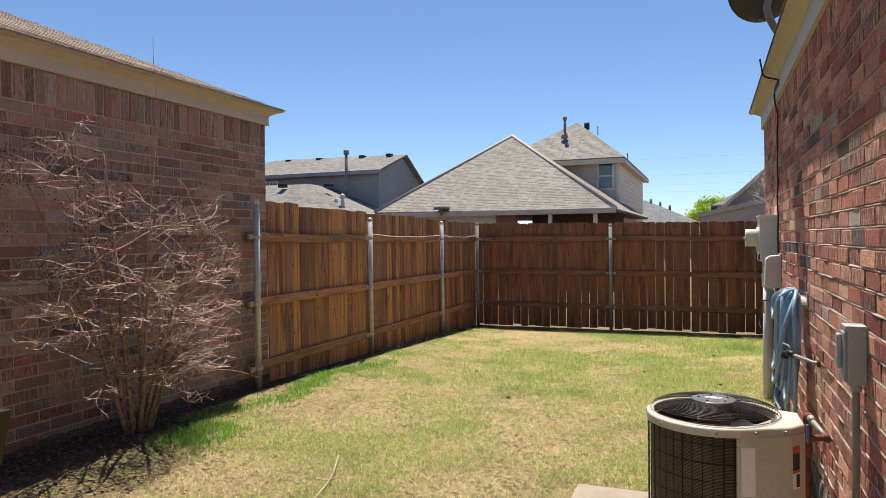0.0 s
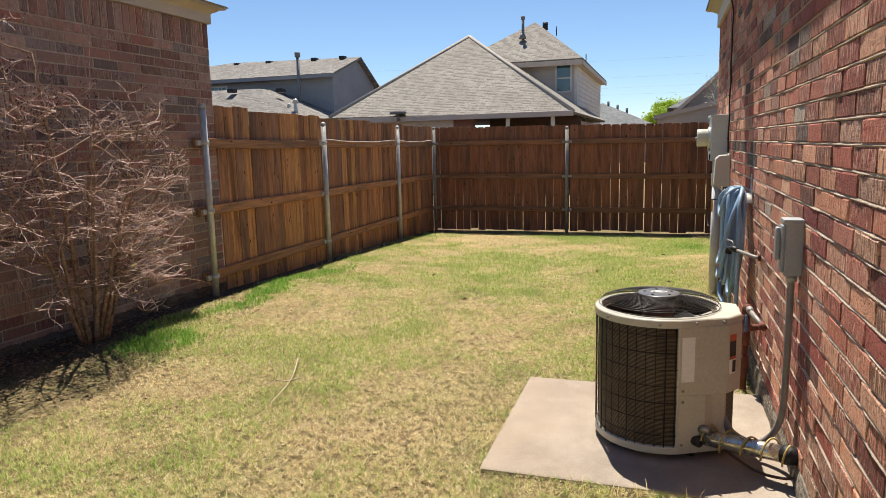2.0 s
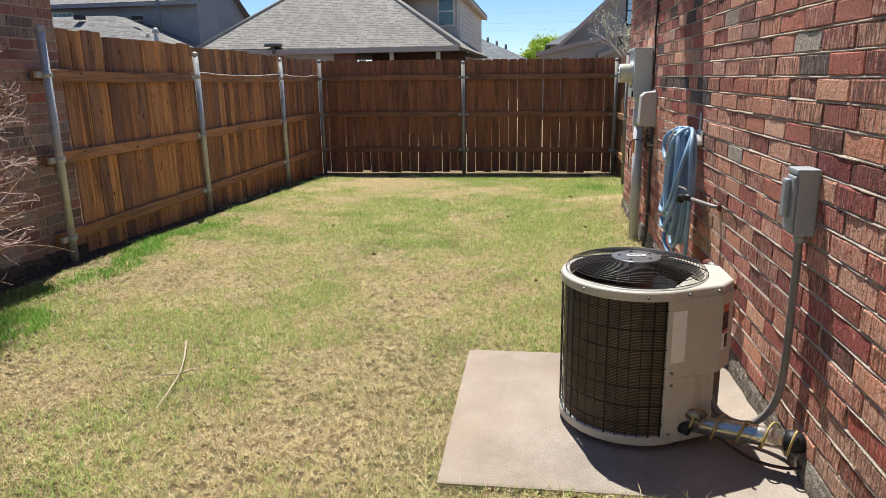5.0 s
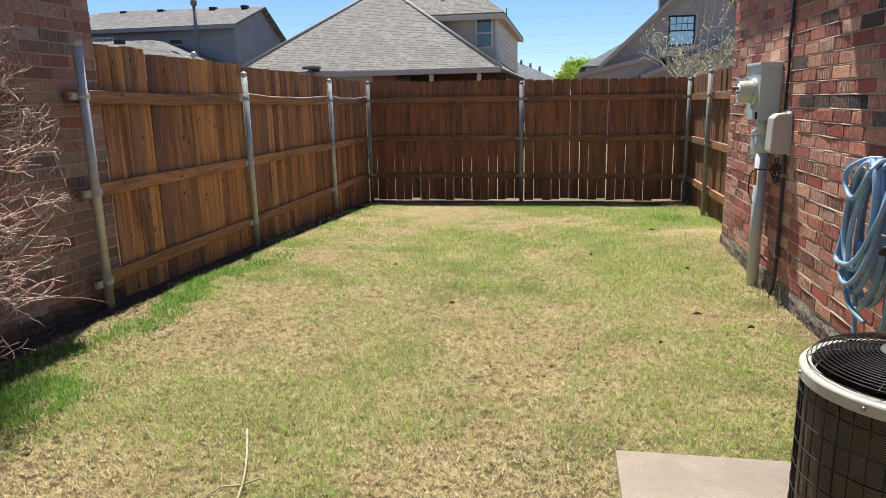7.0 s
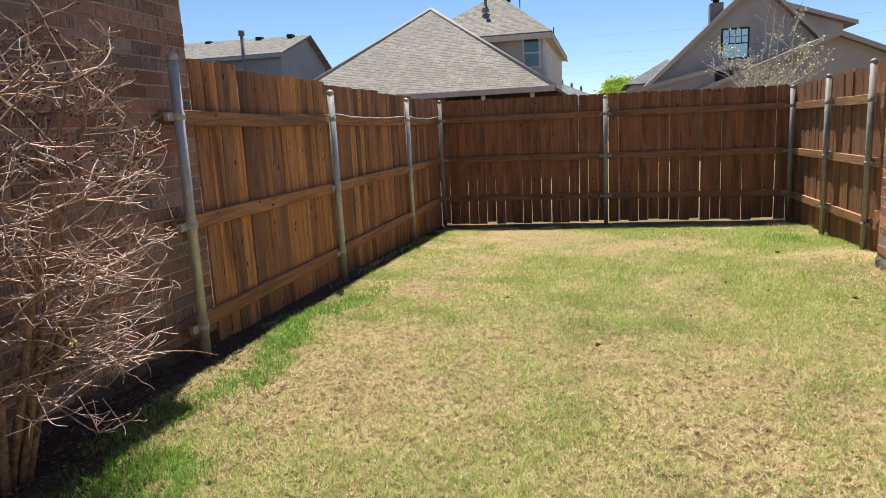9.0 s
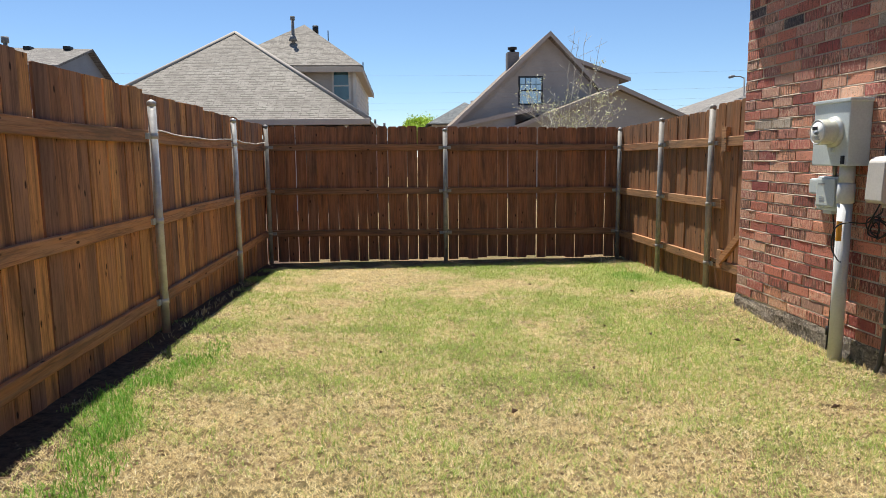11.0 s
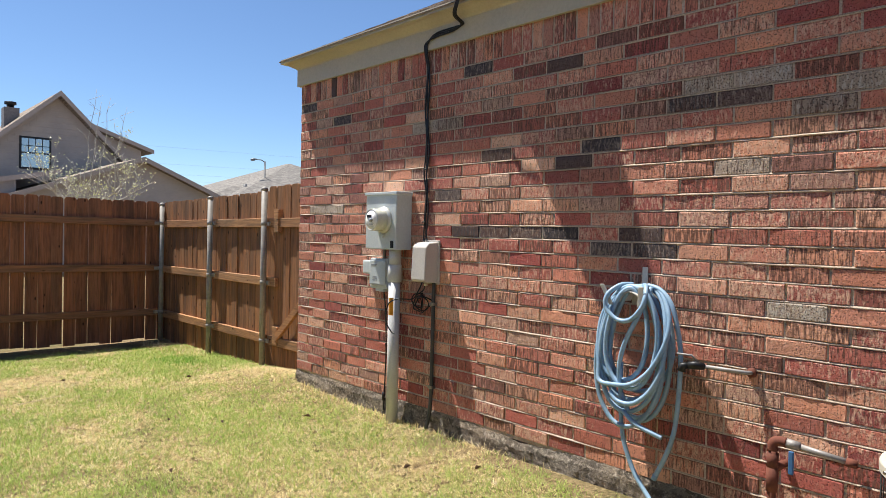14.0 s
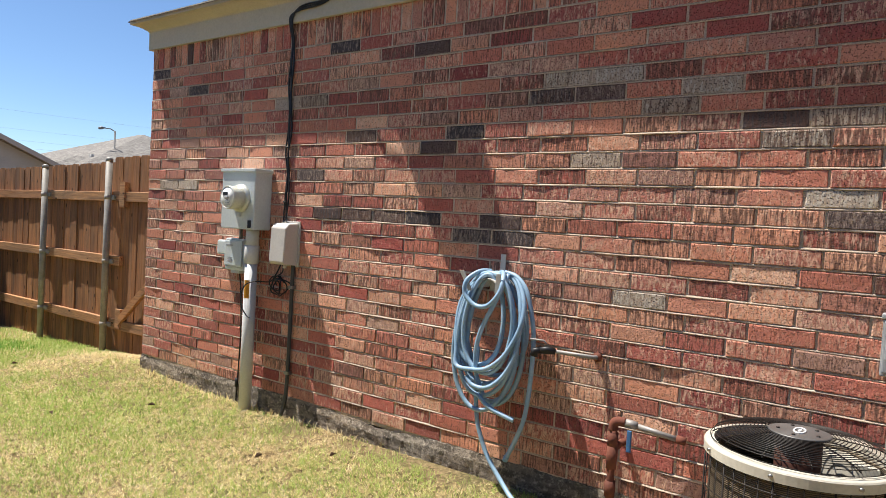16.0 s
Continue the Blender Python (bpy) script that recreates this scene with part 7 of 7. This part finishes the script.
def sparse_tree():
    r = random.Random(8)
    tree = place("budding_tree", 2.25, 22.0, GZ, "slender nearly bare tree with sparse pale spring leaves", "tree")
    lines, tips = [], []
    def grow(p, d, length, rad, level):
        pts, cur, way = [p.copy()], p.copy(), d.normalized()
        for i in range(5):
            way = (way + Vector((r.uniform(-1, 1), r.uniform(-1, 1), r.uniform(-0.3, 0.8))) * 0.14).normalized()
            cur = cur + way * length / 5
            pts.append(cur.copy())
        lines.append((pts, [max(0.004, rad * (1 - 0.15 * i)) for i in range(6)]))
        if level < 3:
            for k in range((5, 3, 3)[level]):
                nd = way * 0.7 + Vector((r.uniform(-1, 1), r.uniform(-1, 1), r.uniform(0.0, 0.8)))
                grow(pts[r.randint(1, 5)], nd, length * r.uniform(0.45, 0.75), rad * 0.5, level + 1)
        elif cur.z < 4.3:
            tips.append((*pts[3], 0.12))
            tips.append((*cur, 0.1))
    base = Vector((2.25, 22.0, GZ))
    tube("trunk", [base, base + Vector((0.05, 0, 1.2)), base + Vector((0.02, 0, 2.1))], [0.11, 0.08, 0.06], STEM, tree, 10)
    for k in range(6):
        a = 2 * math.pi * k / 6
        grow(base + Vector((0.02, 0, 1.6 + 0.08 * k)), Vector((0.95 * math.cos(a), 0.7 * math.sin(a), 0.9)), 1.35, 0.03, 0)
    for x0, top in ((2.3, 4.9), (2.65, 4.75), (3.05, 4.55), (2.45, 4.6)):
        shoot = [(x0 - 0.3 + 0.3 * k / 6 + r.uniform(-0.04, 0.04), 22 + r.uniform(-0.1, 0.1), 2.2 + (top - 2.2) * k / 6) for k in range(7)]
        lines.append((shoot, [0.014 - 0.0017 * k for k in range(7)]))
        for k in range(2, 6):
            p = Vector(shoot[k])
            lines.append(([p, p + Vector((r.uniform(-0.2, 0.2), 0, 0.14)), p + Vector((r.uniform(-0.3, 0.3), 0, 0.32))], [0.006, 0.005, 0.004]))
    tagged(many_tubes("branch_mass", lines, PALE_BARK, tree, 4), kind="stuff")
    leaf_cloud("leaves", tips, 0.032, 1000, PALE_LEAF, tree, 5, "sparse pale leaves")


sparse_tree()


def round_tree():
    tree = place("green_tree", -0.9, 88, GZ - 0.5, "rounded bright green spring tree far beyond the fence", "tree")
    tube("trunk", [(-0.9, 88, GZ - 0.6), (-0.85, 88, 1.6), (-0.7, 88, 3.4)], [0.22, 0.17, 0.1], STEM, tree, 8)
    r = random.Random(4)
    cs = []
    for k in range(70):
        a, h = r.uniform(0, 6.28), r.uniform(-1, 1)
        q = math.sqrt(max(0, 1 - h * h)) * r.uniform(0.5, 1)
        cs.append((0.0 + 2.9 * q * math.cos(a), 88 + 2.5 * q * math.sin(a), 4.15 + 1.4 * h, r.uniform(0.35, 0.7)))
    many_tubes("limb_mass", [([(-0.8, 88, 2.4), ((c[0] - 0.8) / 2, 88 + (c[1] - 88) / 2, (c[2] + 2.6) / 2), c[:3]], [0.08, 0.05, 0.02]) for c in cs[:10]], STEM, tree, 5)
    leaf_cloud("crown", cs, 0.13, 14000, SPRING, tree, 6, "bright green leaves")


round_tree()

# ---- bricks, last ----
DARK_ONES = [(3.97, 1.978), (3.707, 1.986), (2.992, 1.83), (5.2, 1.806), (4.62, 1.73), (4.486, 1.806), (5.447, 1.33), (5.212, 1.33), (4.975, 1.33), (4.746, 1.335), (4.239, 1.338),
             (4.515, 1.272), (4.234, 1.268), (6.863, 2.187), (5.692, 1.57), (7.07, 2.46), (7.347, 2.35), (5.3, 2.345), (4.82, 2.27), (2.62, 1.41)]
ASHEN_ONES = [(2.74, 1.823), (2.926, 1.748), (3.212, 1.978), (3.428, 1.908), (3.775, 2.06), (3.943, 2.04), (3.665, 1.655), (7.235, 1.493), (6.985, 1.493), (5.6, 2.04), (5.85, 2.04), (2.88, 1.495), (3.5, 1.03)]
brick_wall(0.0, -5.9, HOUSE_END, SILL, WALL_TOP + 0.07, BRICK_HOUSE, east, False, lambda y, z: 2.9 < y < 5.4, lambda y, z: DOOR_Y0 - 0.04 < y < DOOR_Y1 + 0.03 and z < 2.29,
           29, [(y, z, BRICK_BLACK) for y, z in DARK_ONES] + [(y, z, BRICK_ASH) for y, z in ASHEN_ONES])
brick_wall(NX, -6.9, NEIGHBOUR_END, N_TOP - 0.225, N_TOP, BRICK_NEIGHBOUR, west, True, lambda y, z: 2.9 < y < 5.4, None, 29)


def end_bricks(y_face, x_from, sign, z0, z_top, material, parent, turn, count):
    """The few bricks that return round the corner of an end wall."""
    me = brick_mesh("brick", BW - JOINT, BH - JOINT, material, 99)
    verts, faces = [], []
    rows = int(round((z_top - z0) / BH))
    for row in range(rows):
        z = z_top - (row + 0.5) * BH
        for k in range(count):
            x = x_from + sign * (BW * (k + 0.5 + (0.5 if row % 2 else 0.0)))
            m = Matrix.Translation((x, y_face, z)) @ Euler((0, 0, turn)).to_matrix().to_4x4()
            n = len(verts)
            verts += [m @ v.co for v in me.vertices]
            faces += [tuple(i + n for i in p.vertices) for p in me.polygons]
    return tagged(from_lists("brickwork", verts, faces, material, parent), "brick courses", kind="stuff")


end_bricks(HOUSE_END, 0.0, 1, FOOT, SILL + 3 * BH, BRICK_HOUSE, end, -math.pi / 2, 12)


def mortar_beads(face_x, y0, y1, sill, parent):
    """Uneven ribs of squeezed-out mortar along the bed joints, a few millimetres proud."""
    verts, faces = [], []
    n = int((y1 - y0) / 0.03)
    for row in range(29):
        z = sill - row * BH
        start = len(verts)
        for i in range(n + 1):
            y = y0 + (y1 - y0) * i / n
            k = 0.4 + 1.0 * noise.noise((y * 7.0, row * 3.3, 0)) + 0.5 * noise.noise((y * 23.0, row * 1.7, 4))
            out = 0.0052 * max(0.0, min(1.3, k)) - 0.0008
            dz = 0.0018 * noise.noise((y * 9, row * 5.1, 2))
            verts += [(face_x + 0.0046, y, z - 0.0055 + dz), (face_x + 0.0012 - out, y, z - 0.0035 + dz), (face_x + 0.0008 - out * 0.9, y, z - 0.001 + dz), (face_x + 0.0042, y, z + 0.005 + dz)]
        for i in range(n):
            a, b = start + i * 4, start + i * 4 + 4
            faces += [(a + k, a + k + 1, b + k + 1, b + k) for k in range(3)]
    return tagged(from_lists("mortar_rib", verts, faces, MORTAR, parent), "ribs of squeezed-out mortar", kind="stuff")


mortar_beads(0.0, 1.29, HOUSE_END - 0.01, SILL, east)
